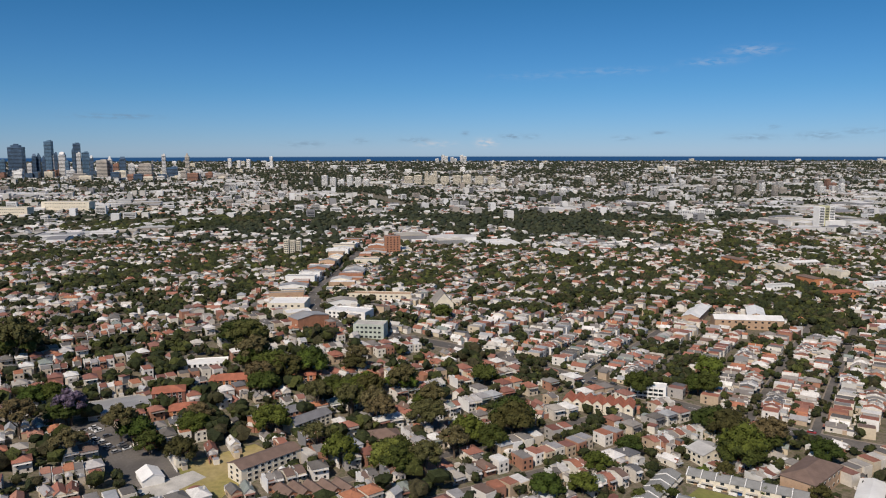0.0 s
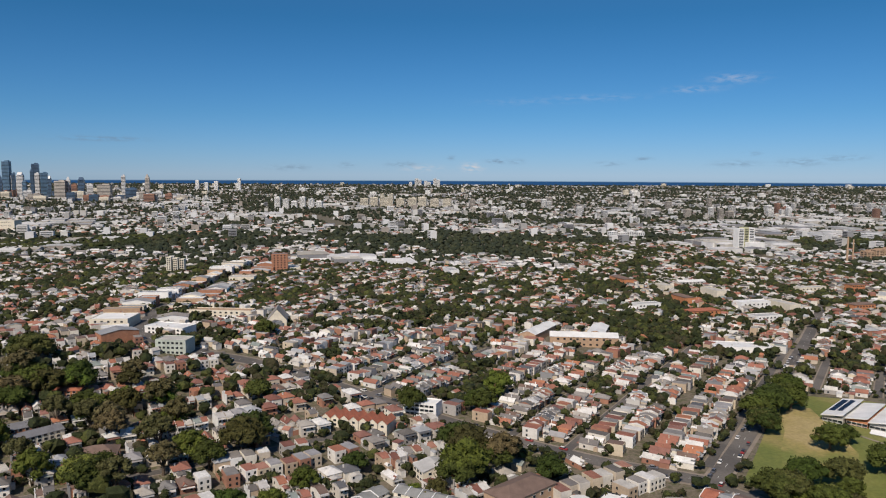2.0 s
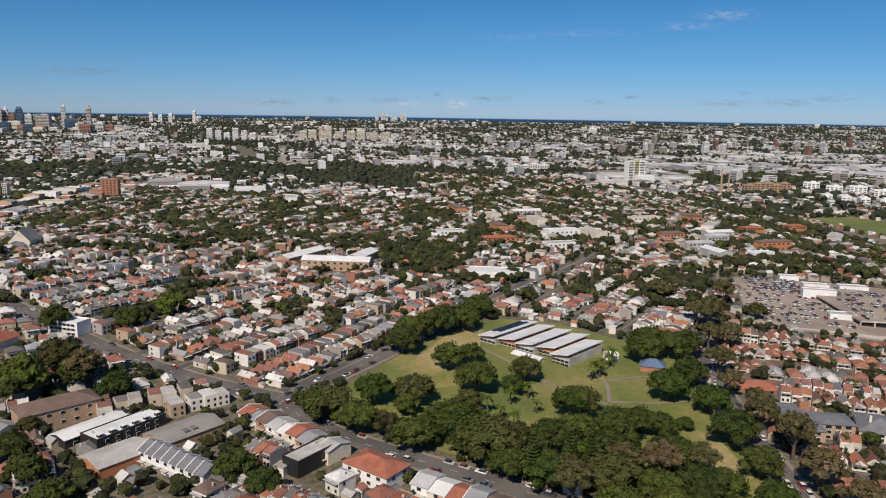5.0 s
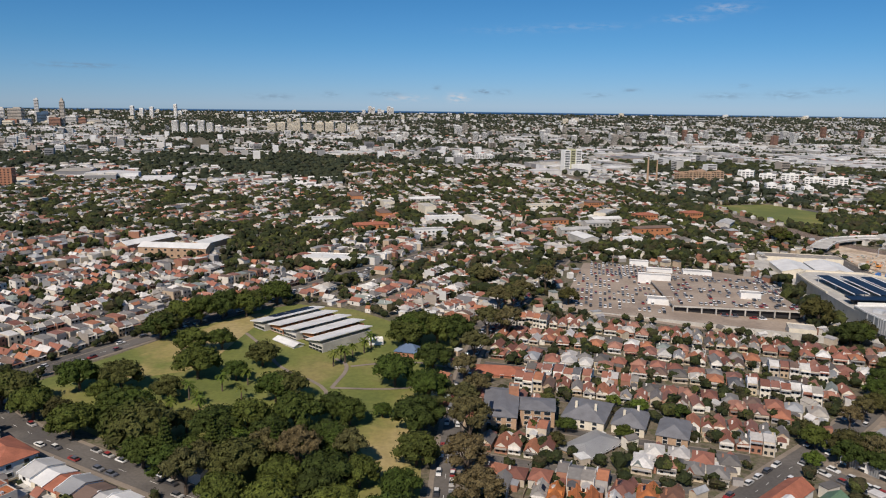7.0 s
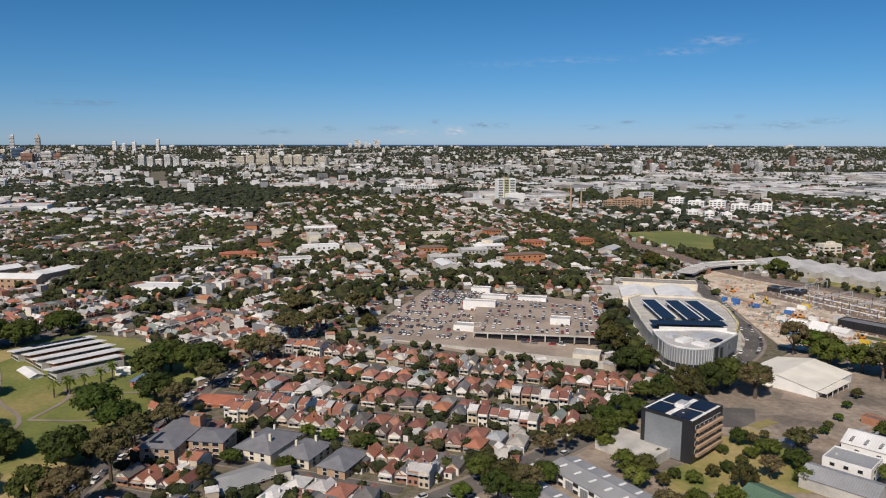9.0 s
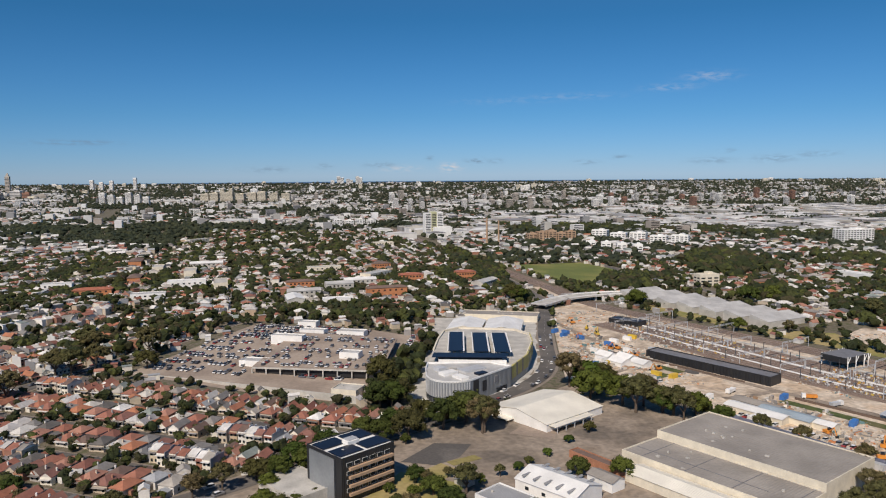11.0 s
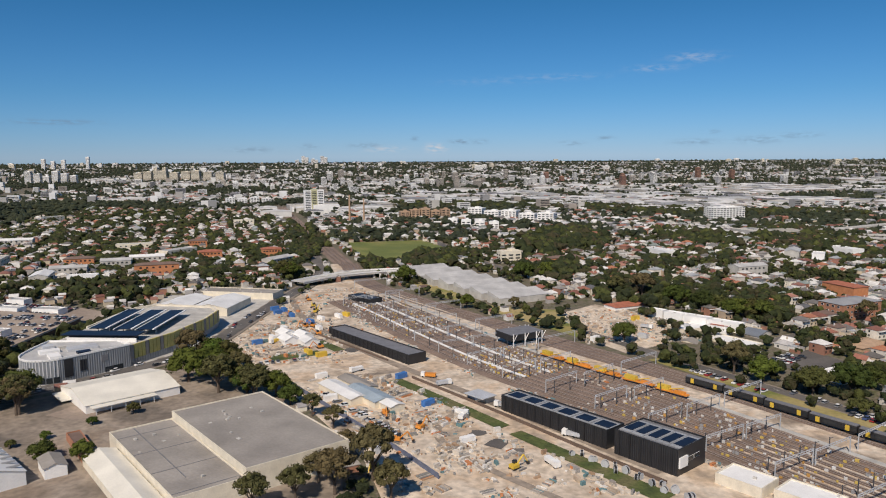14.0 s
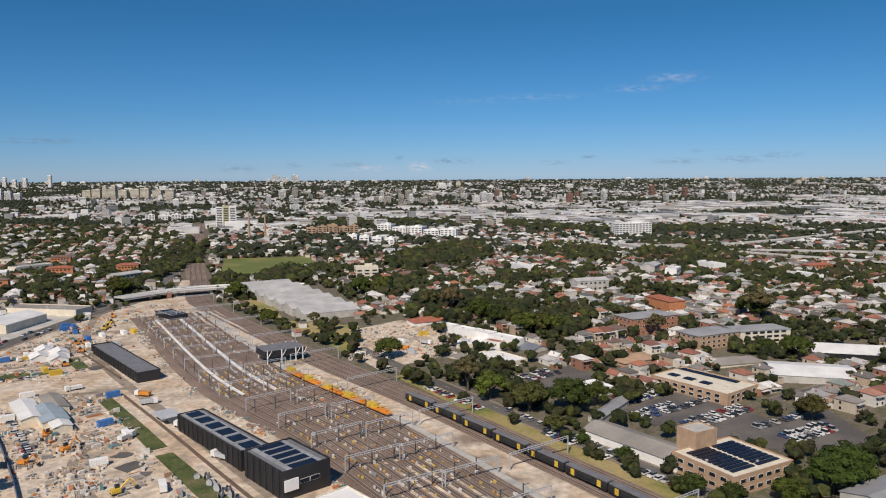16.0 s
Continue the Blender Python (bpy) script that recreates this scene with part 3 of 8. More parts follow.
DOOR = door_mesh()


def house(form, roof, k, kind=0):
    """One house at the origin, its front towards -y; kind sets its wings, porch and fence. Returns its empty."""
    rng = random.Random(k * 5 + kind)
    h = new("house")
    wall, top = Build(), Build()
    if form == "bungalow":
        w, d, z = 8.6, 14.0, 3.5
        wall.box(0, 0, -2, z, w, d, m_wall)
        top.hip(0, .5, z, 2.6, w, d - 1, roof)
        top.gable(-w * .22, -d / 2 + 1.2, z, 1.9, w * .5, 3.4, roof)
        wall.poly([(-w * .47, -d / 2 - .02, z), (w * .03, -d / 2 - .02, z), (-w * .22, -d / 2 - .02, z + 1.7)], m_wall)
        wall.box(w * .24, -d / 2 - .9, -2, .3, w * .5, 1.8, m_concrete)
        top.box(w * .25, -d / 2 - .8, 2.7, 2.85, w * .52, 2.2, roof)
        wall.box(0, d / 2 + 1.8, -2, 2.7, w * .75, 3.6, m_wall)
        top.box(0, d / 2 + 1.9, 2.75, 2.95, w * .8, 4.0, m_roof_cool)
        spots = [(-w * .22, -d / 2, 1.6, 0, (1.8, 1.4)), (w / 2, -2, 1.7, 90, (1.2, 1.5)), (w / 2, 3, 1.7, 90, (1.2, 1.5)), (-w / 2, 1, 1.7, -90, (1.2, 1.5))]
        dr, ch = (w * .2, -d / 2), (w * .3, 2.0, z + 3.0)
    elif form == "cottage":
        w, d, z = 6.2, 11.0, 3.4
        wall.box(0, 0, -2, z, w, d, m_wall)
        top.gable(0, 0, z, 2.4, w, d, roof, ends=m_wall)
        wall.box(.6, d / 2 + 2.6, -2, 2.8, w * .7, 5.2, m_wall)
        top.gable(.6, d / 2 + 2.6, 2.8, 1.0, w * .7, 5.2, m_roof_cool, over=.2)
        top.box(0, -d / 2 - .9, 2.6, 2.75, w, 1.9, m_roof_cool)
        for sx in (-w * .42, w * .42):
            wall.box(sx, -d / 2 - 1.7, -2, 2.6, .18, .18, m_frame)
        spots = [(-w * .22, -d / 2, 1.6, 0, (1.2, 1.5)), (w / 2, -1.5, 1.7, 90, (.9, 2.1)), (w / 2, 2.5, 1.7, 90, (1.2, 1.5))]
        dr, ch = (w * .22, -d / 2), (-w * .3, 1.5, z + 2.2)
    elif form == "terrace":
        w, d, z = 5.4, 9.5, 6.6
        wall.box(0, 0, -2, z, w, d, m_wall)
        top.gable(0, 0, z, 1.9, d, w - .1, roof, a=math.pi / 2, over=.05)
        for sx in (-w / 2, w / 2):
            wall.solid([(sx - .14, -d / 2 - 1.3), (sx + .14, -d / 2 - 1.3), (sx + .14, d / 2), (sx - .14, d / 2)], -2, z + .35, m_wall)
            wall.solid([(sx - .14, -1.6), (sx + .14, -1.6), (sx + .14, 1.6), (sx - .14, 1.6)], z, z + 2.1, m_wall)
        wall.box(.8, d / 2 + 3.2, -2, 5.0, w * .6, 6.4, m_wall)
        top.gable(.8, d / 2 + 3.2, 5.0, .9, w * .6, 6.4, m_roof_cool, over=.15)
        top.box(0, -d / 2 - .75, 5.7, 5.85, w - .3, 1.7, m_roof_cool)
        wall.box(0, -d / 2 - .7, 2.9, 3.15, w - .3, 1.5, m_frame)
        wall.box(0, -d / 2 - 1.38, 3.15, 4.1, w - .3, .08, m_frame)
        spots = [(-w * .2, -d / 2, 1.5, 0, (1.2, 1.5)), (-w * .22, -d / 2, 4.4, 0, (.9, 2.1)), (w * .22, -d / 2, 4.4, 0, (.9, 2.1)), (w * .4, d / 2, 4.2, 180, (.9, 2.1))]
        dr, ch = (w * .22, -d / 2), (w / 2, 1.0, z + 2.2)
    elif form == "villa":
        w, d, z = 9.5, 12.0, 6.2
        wall.box(0, 0, -2, z, w, d, m_wall)
        top.hip(0, 0, z, 2.4, w, d, roof)
        wall.box(-w * .2, d / 2 + 2.2, -2, 3.2, w * .6, 4.4, m_wall)
        top.gable(-w * .2, d / 2 + 2.2, 3.2, 1.1, w * .6, 4.4, roof, over=.2)
        top.box(w * .2, -d / 2 - 1, 3.0, 3.18, w * .5, 2.2, roof)
        spots = [(-w * .25, -d / 2, 1.6, 0, (1.8, 1.4)), (-w * .25, -d / 2, 4.6, 0, (1.8, 1.4)), (w * .25, -d / 2, 4.6, 0, (1.8, 1.4)), (w / 2, -2, 4.6, 90, (1.2, 1.5)), (w / 2, 3, 4.6, 90, (1.2, 1.5))]
        dr, ch = (w * .25, -d / 2), (-w * .3, 0, z + 2.4)
    else:
        w, d, z = 7.4, 13.0, 6.4
        wall.box(0, 0, -2, z, w, d, m_wall)
        for sx, sy, sw, sd in ((-w / 2 + .12, 0, .24, d), (w / 2 - .12, 0, .24, d), (0, -d / 2 + .12, w - .5, .24), (0, d / 2 - .12, w - .5, .24)):
            wall.box(sx, sy, z, z + .7, sw, sd, m_wall)
        top.box(0, 0, z + .02, z + .3, w - .5, d - .5, roof)
        top.box(w * .2, 2, z + .3, z + 1.1, 1.2, 1.0, m_steel)
        wall.box(0, d / 2 + 2, -2, 3.2, w * .8, 4, m_wall)
        top.box(0, d / 2 + 2, 3.22, 3.4, w * .86, 4.3, m_roof_cool)
        spots = [(-w * .2, -d / 2, 1.6, 0, (2.6, 1.5)), (0, -d / 2, 4.8, 0, (3.6, 1.6)), (w / 2, -2, 4.8, 90, (1.8, 1.4)), (w / 2, 3, 4.8, 90, (1.8, 1.4))]
        dr, ch = (w * .32, -d / 2), None
    # rear skillion, side store, front fence and yard fences
    rear = d / 2 + {"bungalow": 3.6, "cottage": 5.2, "terrace": 6.4, "villa": 4.4}.get(form, 4.0)
    deep = 2.2 + 1.6 * kind
    side = (-1) ** kind * w * .18
    wall.box(side, rear + deep / 2, -2, 2.5, w * .5, deep, m_wall)
    top.poly([(side - w * .28, rear - .1, 3.0), (side - w * .28, rear + deep + .3, 2.55), (side + w * .28, rear + deep + .3, 2.55), (side + w * .28, rear - .1, 3.0)][::-1], m_roof_cool)
    if kind != 1:
        b = Build()
        b.box(-side, rear + deep + 4.5, -2, 2.3, w * .38, 3.4, m_wall)
        b.gable(-side, rear + deep + 4.5, 2.3, .7, w * .38, 3.4, m_roof_cool, over=.15)
        part("garden_shed", b, h, "small pale garden shed")
    front = -d / 2 - (3.2 if form != "terrace" else 2.6)
    b = Build()
    b.box(0, front, -2, 1.1, w, .25, m_wall if kind else m_brick)
    for sx in (-w / 2 - .1, w / 2 + .1):
        b.box(sx, rear + 4.5, -2, 1.7, .12, 9, m_wall if kind else m_sleeper)
    part("fence", b, h)
    if form in ("cottage", "bungalow", "villa") and kind == 2:
        top.gable(0, -d * .1, z, 1.7, 3.2, w * .8, roof, a=math.pi / 2, ends=m_wall)
    if form in ("terrace", "cottage") and kind != 0:
        wall.box(-w * .12, d * .12, z + .6, z + 2.0, 1.7, 1.5, m_wall)
        top.box(-w * .12, d * .12, z + 2.0, z + 2.15, 2.0, 1.9, m_roof_cool)
    if kind == 1 and form in ("cottage", "bungalow"):
        rise = 2.4 if form == "cottage" else 2.6
        b = Build()
        lo, hi = (w * .40, z + rise * .2), (w * .14, z + rise * .72)
        b.poly([(lo[0], -2.6, lo[1] + .18), (lo[0], 1.6, lo[1] + .18), (hi[0], 1.6, hi[1] + .18), (hi[0], -2.6, hi[1] + .18)], m_solar)
        b.poly([(lo[0], -2.6, lo[1] + .08), (hi[0], -2.6, hi[1] + .08), (hi[0], 1.6, hi[1] + .08), (lo[0], 1.6, lo[1] + .08)], m_frame)
        part("solar_panel", b, h, "dark rooftop solar panel")
    part("wall", wall, h)
    part("roof", top, h)
    for x, y, zz, a, size in spots:
        push = Vector((math.sin(radians(a)), -math.cos(radians(a)), 0)) * .05
        window(h, x + push.x, y + push.y, zz, a, size)
    ob = new("door", DOOR)
    ob.parent = h
    ob.matrix_basis = pose(dr[0], dr[1] - .05, .05)
    if ch:
        b = Build()
        b.box(ch[0], ch[1], ch[2] - 2.2, ch[2], .7, .5, m_brick)
        b.box(ch[0], ch[1], ch[2], ch[2] + .25, .85, .65, m_brick)
        b.cyl(ch[0], ch[1], ch[2] + .2, ch[2] + .7, .14, m_red_tile, 6)
        part("chimney", b, h)
    return h


SAY = {"bungalow": "single-storey bungalow with a %s hipped roof and front gable", "cottage": "small cottage with a %s gabled roof and rear lean-to",
       "terrace": "two-storey terrace house with a %s roof and balcony", "villa": "two-storey house with a %s hipped roof", "modern": "flat-roofed two-storey house with parapet walls"}
MODELS = {}
for i, form in enumerate(SAY):
    for pal, roof, word in (("warm", m_roof_warm, "tiled"), ("cool", m_roof_cool, "metal")):
        for kind in range(3):
            say = SAY[form]
            MODELS[form, pal, kind] = tagged(house(form, roof, i, kind), say % word if "%" in say else say, "house", "suburban houses")
HS = .77          # the houses' size on the plan
WIDTH = {k: v * HS for k, v in {"bungalow": 10.4, "cottage": 6.9, "terrace": 5.4, "villa": 11.0, "modern": 8.2}.items()}

BLOCKED = []      # rings where no house or garden tree may stand
for ring in (PARK, CARPARK, VACANT, SHOPS, WORKS, DEPOT, OVAL, FACTORY, *EASTYARDS, *WESTLOTS, [(58, 240), (103, 324), (112, 324), (160, 297), (163, 262), (140, 240), (110, 228), (80, 240)]):
    BLOCKED.append(ring)
SPOTS = []        # discs taken by named buildings and trees: x, y, radius


def free(x, y, r):
    for ring in BLOCKED:
        if inside(ring, x, y):
            return False
    for line, width in ROADS.values():
        if off_line(line, x, y) < width / 2 + r:
            return False
    if off_line(RAIL, x, y) < 16 + r or off_line(RAIL_FAR, x, y) < 14 + r:
        return False
    return all((x - sx) ** 2 + (y - sy) ** 2 > (r + sr) ** 2 for sx, sy, sr in SPOTS)


# ---- named buildings ----
def base_of(x, y, a, w, d):
    c, s = math.cos(radians(a)), math.sin(radians(a))
    return min(gz(x + c * u - s * v, y + s * u + c * v) for u in (-w / 2, w / 2) for v in (-d / 2, d / 2))


def wins(parent, face, n, z, w, d, size=(1.8, 1.4), span=.86, name="window"):
    """A row of n windows on one face (S: -y, N: +y, E: +x, W: -x)."""
    for i in range(n):
        t = ((i + .5) / n - .5) * span
        x, y, a = {"S": (t * w, -d / 2 - .04, 0), "N": (t * w, d / 2 + .04, 180), "E": (w / 2 + .04, t * d, 90), "W": (-w / 2 - .04, t * d, -90)}[face]
        window(parent, x, y, z, a, size, name)


def parapet(b, w, d, z, h, m, t=.3, x=0, y=0):
    b.box(x - w / 2 + t / 2, y, z, z + h, t, d, m)
    b.box(x + w / 2 - t / 2, y, z, z + h, t, d, m)
    b.box(x, y - d / 2 + t / 2, z, z + h, w - 2 * t, t, m)
    b.box(x, y + d / 2 - t / 2, z, z + h, w - 2 * t, t, m)


def block(name, label, category, x, y, a, w, d, top, wall, roof, style="flat", rise=2.5, faces=(), storeys=1, size=(1.8, 1.4), group="", chim=0):
    """A plain building: walls, roof, window rows; top is the height of its eaves."""
    z0 = base_of(x, y, a, w, d) - .3
    o = thing(name, x, y, a, label, category, group, z0)
    h = top - z0
    bw, br = Build(), Build()
    bw.box(0, 0, -1, h, w, d, wall)
    if style == "flat":
        parapet(bw, w, d, h, .7, wall)
        br.box(0, 0, h + .01, h + .25, w - .6, d - .6, roof)
        rg = random.Random(int(x * 7 + y))
        for i in range(max(1, int(w * d / 260))):
            br.box(rg.uniform(-.38, .38) * w, rg.uniform(-.38, .38) * d, h + .2, h + rg.uniform(.4, 1.1), rg.uniform(.6, 1.5), rg.uniform(.6, 1.3), m_concrete, rg.uniform(0, .3))
    elif style == "gable":
        br.gable(0, 0, h, rise, w, d, roof, ends=wall)
    elif style == "cross":
        br.gable(0, 0, h, rise, d, w, roof, a=math.pi / 2, ends=wall)
    elif style == "hip":
        br.hip(0, 0, h, rise, w, d, roof)
    part("wall", bw, o)
    part("roof", br, o)
    for i in range(chim):
        b = Build()
        cx, cy = (((i + .5) / chim) - .5) * w * .7, (.2 if i % 2 else -.2) * d
        b.box(cx, cy, h, h + rise + 1.0, .9, .7, wall)
        part("chimney", b, o)
    step = (h - .6) / storeys
    if y > 500:
        b = Build()
        for face, n in faces:
            for s in range(storeys):
                for i in range(n):
                    t, zz = ((i + .5) / n - .5) * .86, .6 + step * s + step * .5
                    if face in "SN":
                        b.box(t * w, (d / 2 + .04) * (-1 if face == "S" else 1), zz - size[1] / 2, zz + size[1] / 2, size[0], .14, m_glass)
                    else:
                        b.box((w / 2 + .04) * (-1 if face == "W" else 1), t * d, zz - size[1] / 2, zz + size[1] / 2, .14, size[0], m_glass)
        if faces:
            part("glazing", b, o)["kind"] = "stuff"
    else:
        for face, n in faces:
            for s in range(storeys):
                wins(o, face, n, .6 + step * s + step * .5, w, d, size)
    SPOTS.append((x, y, math.hypot(w, d) * .36))
    return o, h


# park pool hall: five sheds with white roofs
AX = math.degrees(math.atan2(-41, 41))
o = thing("pool_hall", 381, 402, AX, "low swimming hall of five white-roofed sheds with glazed fronts", "swimming hall")
zb = -o.location.z
for i in range(5):
    x = -23.2 + i * 11.6
    b = Build()
    length, shift = (41, 0) if i < 1 else ((38, 1.5) if i < 3 else (34, 3 if i == 3 else -2))
    k = len(b.v)
    hi, lo = zb + .3, zb - 1.5
    for yy in (shift - length / 2, shift + length / 2):
        b.v += [(x - 5.75, yy, lo), (x + 5.6, yy, hi), (x + 5.6, yy, hi - .5), (x - 5.75, yy, lo - .5)]
    for f in ((0, 1, 5, 4), (1, 2, 6, 5), (2, 3, 7, 6), (3, 0, 4, 7), (3, 2, 1, 0), (4, 5, 6, 7)):
        b.f.append(tuple(k + q for q in f))
        b.m.append(b.slot(m_white_sheet))
    part("roof", b, o)
    b = Build()
    b.box(x, shift + .6, -1, zb - 2.0, 10.6, length - 2.4, m_orange_brick if i % 2 else m_concrete)
    part("wall", b, o)
    for j in range(4):
        window(o, x - 3.9 + j * 2.6, shift - length / 2 + 1.7, zb - 4.2, 0, (2.6, 1.5), "glazing")
        window(o, x - 3.9 + j * 2.6, shift - length / 2 + 1.7, zb - 6.0, 0, (2.6, 1.5), "glazing")
for i in range(5):
    for j in range(2):
        b = Build()
        b.box(-26.0 + j * 4.2, -8 + i * 5.4, zb - .95 + j * .6, zb - .78 + j * .6, 3.0, 4.9, m_solar)
        part("solar_panel", b, o, "dark solar panel")
b = Build()
b.box(6, -21, -1, zb - 5.0, 17, 6, m_white)
b.gable(6, -21, zb - 5.0, 1.2, 6.4, 17.4, m_white_sheet, a=math.pi / 2)
part("annex", b, o, "low white annex")
SPOTS.append((381, 402, 36))

# dark office block by the yard
o, h = block("office_block", "charcoal four-storey office block with solar panels and balconies", "office building", 658, 300, 42, 24, 21, 4.4, m_dark_clad, m_white, "flat")
b = Build()
for i, (x, y) in enumerate(((-6, 5), (6, 5), (-6, -5), (6, -5))):
    b.box(x, y, h + .55, h + .75, 10.4, 7.4, m_solar)
part("solar_panel", b, o, "dark solar panels on the white roof deck")
b = Build()
b.box(0, 0, h + .5, h + 2.0, 5, 4, m_white)
for i in range(4):
    b.box(-1.6 + i * 1.1, 0, h + 2, h + 2.5, .8, 3, m_steel)
part("plant", b, o, "white rooftop plant")
for fl in range(4):
    b = Build()
    b.box(1, -11.0, 2.9 + fl * 3.1, 3.9 + fl * 3.1, 20, 1.2, m_tan_brick)
    part("balcony", b, o, "timber-coloured balcony band")
    wins(o, "S", 6, 5.0 + fl * 3.1, 24, 21, (2.6, 1.5))
b = Build()
b.box(-12.2, 1, 1, h - .5, .5, 15, m_grey_clad)
part("panel", b, o, "pale grey cladding panel")

m_fin = mat("olive_yellow_fins", [(.50, .43, .13)], .5)
# shopping centre: a rounded metal drum before a long curved deck
ring = [(690, 440), (689, 421), (693, 402), (714, 403), (734, 424), (748, 452), (757, 486), (759, 510), (752, 524), (714, 534), (703, 524), (698, 500), (694, 470)]
o = thing("shopping_centre", 720, 455, 0, "grey metal-clad shopping centre with a rounded end and rooftop parking", "shopping centre")
zb = o.location.z
loc = [(x - 720, y - 455) for x, y in ring]
top = -2.2 - zb
b = Build()
b.solid(loc, -1.5, top, m_grey_clad, top=m_concrete)
part("wall", b, o)
inner = [(x * .965, y * .975) for x, y in loc]
b = Build()
for i in range(5, 12):
    j = (i + 1) % len(loc)
    b.solid([loc[i], loc[j], inner[j], inner[i]], top, top + 1.1, m_cream)
part("parapet", b, o)
front = [(690, 433), (688.6, 421)] + [(702 - 13.5 * math.cos(radians(k)), 408.5 - 14.5 * math.sin(radians(k))) for k in range(0, 131, 13)] + [(734.6, 423), (724, 433)]
front = [(x - 720, y - 455) for x, y in front]
b = Build()
b.solid(front, -1.5, top + 1.6, m_grey_clad, top=m_pale_sheet)
part("drum", b, o, "silver ribbed metal drum")
b = Build()
for i in range(len(front)):
    (x0, y0), (x1, y1) = front[i], front[(i + 1) % len(front)]
    b.box((x0 + x1) / 2, (y0 + y1) / 2, top + 1.6, top + 2.5, math.hypot(x1 - x0, y1 - y0), .5, m_white, math.atan2(y1 - y0, x1 - x0))
part("rim", b, o, "pale metal rim")
for i in range(1, len(front) - 3):
    (x0, y0), (x1, y1) = front[i], front[i + 1]
    for t in (.25, .75):
        b = Build()
        b.box(x0 + (x1 - x0) * t, y0 + (y1 - y0) * t, 3.2, top + 2.2, .5, .5, m_steel, math.atan2(y1 - y0, x1 - x0))
        part("rib", b, o)
    b = Build()
    b.box((x0 + x1) / 2, (y0 + y1) / 2, .3, 2.9, math.hypot(x1 - x0, y1 - y0) * .86, .36, m_glass, math.atan2(y1 - y0, x1 - x0))
    part("shopfront", b, o, "glazed shopfront")
(x0, y0), (x1, y1) = front[-3], front[-2]
ang, run = math.atan2(y1 - y0, x1 - x0), math.hypot(x1 - x0, y1 - y0)
for t, w, z0, z1, m in ((.12, 4.2, 2.0, top + 1.2, m_black), (.32, 3.4, 3.5, top - .5, m_dark_clad), (.62, 3.4, top - 3.6, top - .4, m_slate), (.75, 9.0, .2, 2.6, m_glass)):
    b = Build()
    b.box(x0 + (x1 - x0) * t, y0 + (y1 - y0) * t, z0, z1, w, .5, m, ang)
    part("panel", b, o, "dark sign panel")
for i in range(4, 7):
    (x0, y0), (x1, y1) = loc[i], loc[i + 1]
    n = 12
    for k in range(n):
        t = (k + .5) / n
        b = Build()
        ang = math.atan2(y1 - y0, x1 - x0)
        b.box(x0 + (x1 - x0) * t, y0 + (y1 - y0) * t, 3.2, top + 1.2, math.hypot(x1 - x0, y1 - y0) / n * .86, .9, m_fin if (k * 5 + i) % 4 else m_beige_roof, ang)
        part("fin", b, o, "olive-yellow facade fin")
for cx, cy in ((708.5, 479), (723, 476), (735.3, 474)):
    cx, cy = cx - 720, cy - 455
    b = Build()
    b.box(cx, cy, top + 3.5, top + 3.75, 8.4, 51, m_solar, -.07)
    part("solar_canopy", b, o, "long dark solar canopy over the roof deck")
    b = Build()
    b.box(cx + 4.7, cy, top + 3.4, top + 3.9, .9, 51, m_white, -.07)
    b.box(cx - 4.7, cy, top + 3.4, top + 3.9, .5, 51, m_white, -.07)
    part("frame", b, o, "white canopy edge beam")
    for k in range(6):
        b = Build()
        b.box(cx + (k % 2 - .5) * 6, cy + (k // 2 - 1) * 21, top, top + 3.5, .4, .4, m_steel, -.07)
        part("post", b, o)
b = Build()
b.box(-6, -12, top + 3.2, top + 3.6, 42, 10, m_solar, -.13)
part("ramp_roof", b, o, "dark canopy across the ramp")
b = Build()
b.box(-5, -17.5, top, top + 2.2, 38, .6, m_white, -.13)
# black box: the shade under the ramp canopy put in as a solid
b.box(-6, -12, top, top + 3.2, 36, 5, m_black, -.13)
part("ramp_wall", b, o, "white ramp wall before a black block for the canopy shade")
for x, y, w, d, h, m in ((-20, -44, 9, 5, 1.5, m_white), (-14, -52, 5, 8, 1.2, m_white), (-7, -37, 14, 7, 1.2, m_steel), (-24, -36, 5, 5, 1.8, m_steel), (-3, -45, 6, 4, 1.0, m_solar), (-17, -36, 3, 3, 1.4, m_concrete)):
    b = Build()
    b.box(x, y, top + 1.6, top + 1.6 + h, w, d, m, .6)
    part("plant", b, o, "rooftop plant")
SPOTS.append((720, 455, 60))
for cx, cy, w, d in ((722, 566, 24, 36), (749, 562, 26, 40)):
    block("warehouse", "white shallow-roofed warehouse behind the shopping centre", "warehouse", cx, cy, -12, w, d, -6.0, m_cream, m_white_sheet, "gable", 2.6)
block("warehouse", "long low shed with a pale metal roof", "warehouse", 752, 612, 74, 18, 62, -7.5, m_cream, m_beige_roof, "flat")

# yard warehouses
o, h = block("warehouse", "white market warehouse with a broad low-pitched roof", "warehouse", 745, 379, -52, 37, 40, -8.2, m_white, m_cream_sheet, "gable", 3.2)
b = Build()
b.box(-9, -22.0, h - 2.5, h - 2.2, 15, 4.5, m_cream_sheet)
b.box(20.2, -5, h - 1.0, h - .7, 4.6, 27, m_cream_sheet)
for i in range(5):
    b.box(22.2, -17 + i * 6, 0, h - 1, .3, .3, m_steel)
part("awning", b, o, "white sheet awning")
o, h = block("warehouse", "huge beige-roofed warehouse with pale concrete walls", "warehouse", 818, 312, -55, 69, 38, -4.3, m_cream, m_beige_roof, "flat")
o, h = block("warehouse", "lower beige-roofed wing of the large warehouse", "warehouse", 793, 294, -55, 69, 23, -7.0, m_cream, m_beige_roof, "flat")
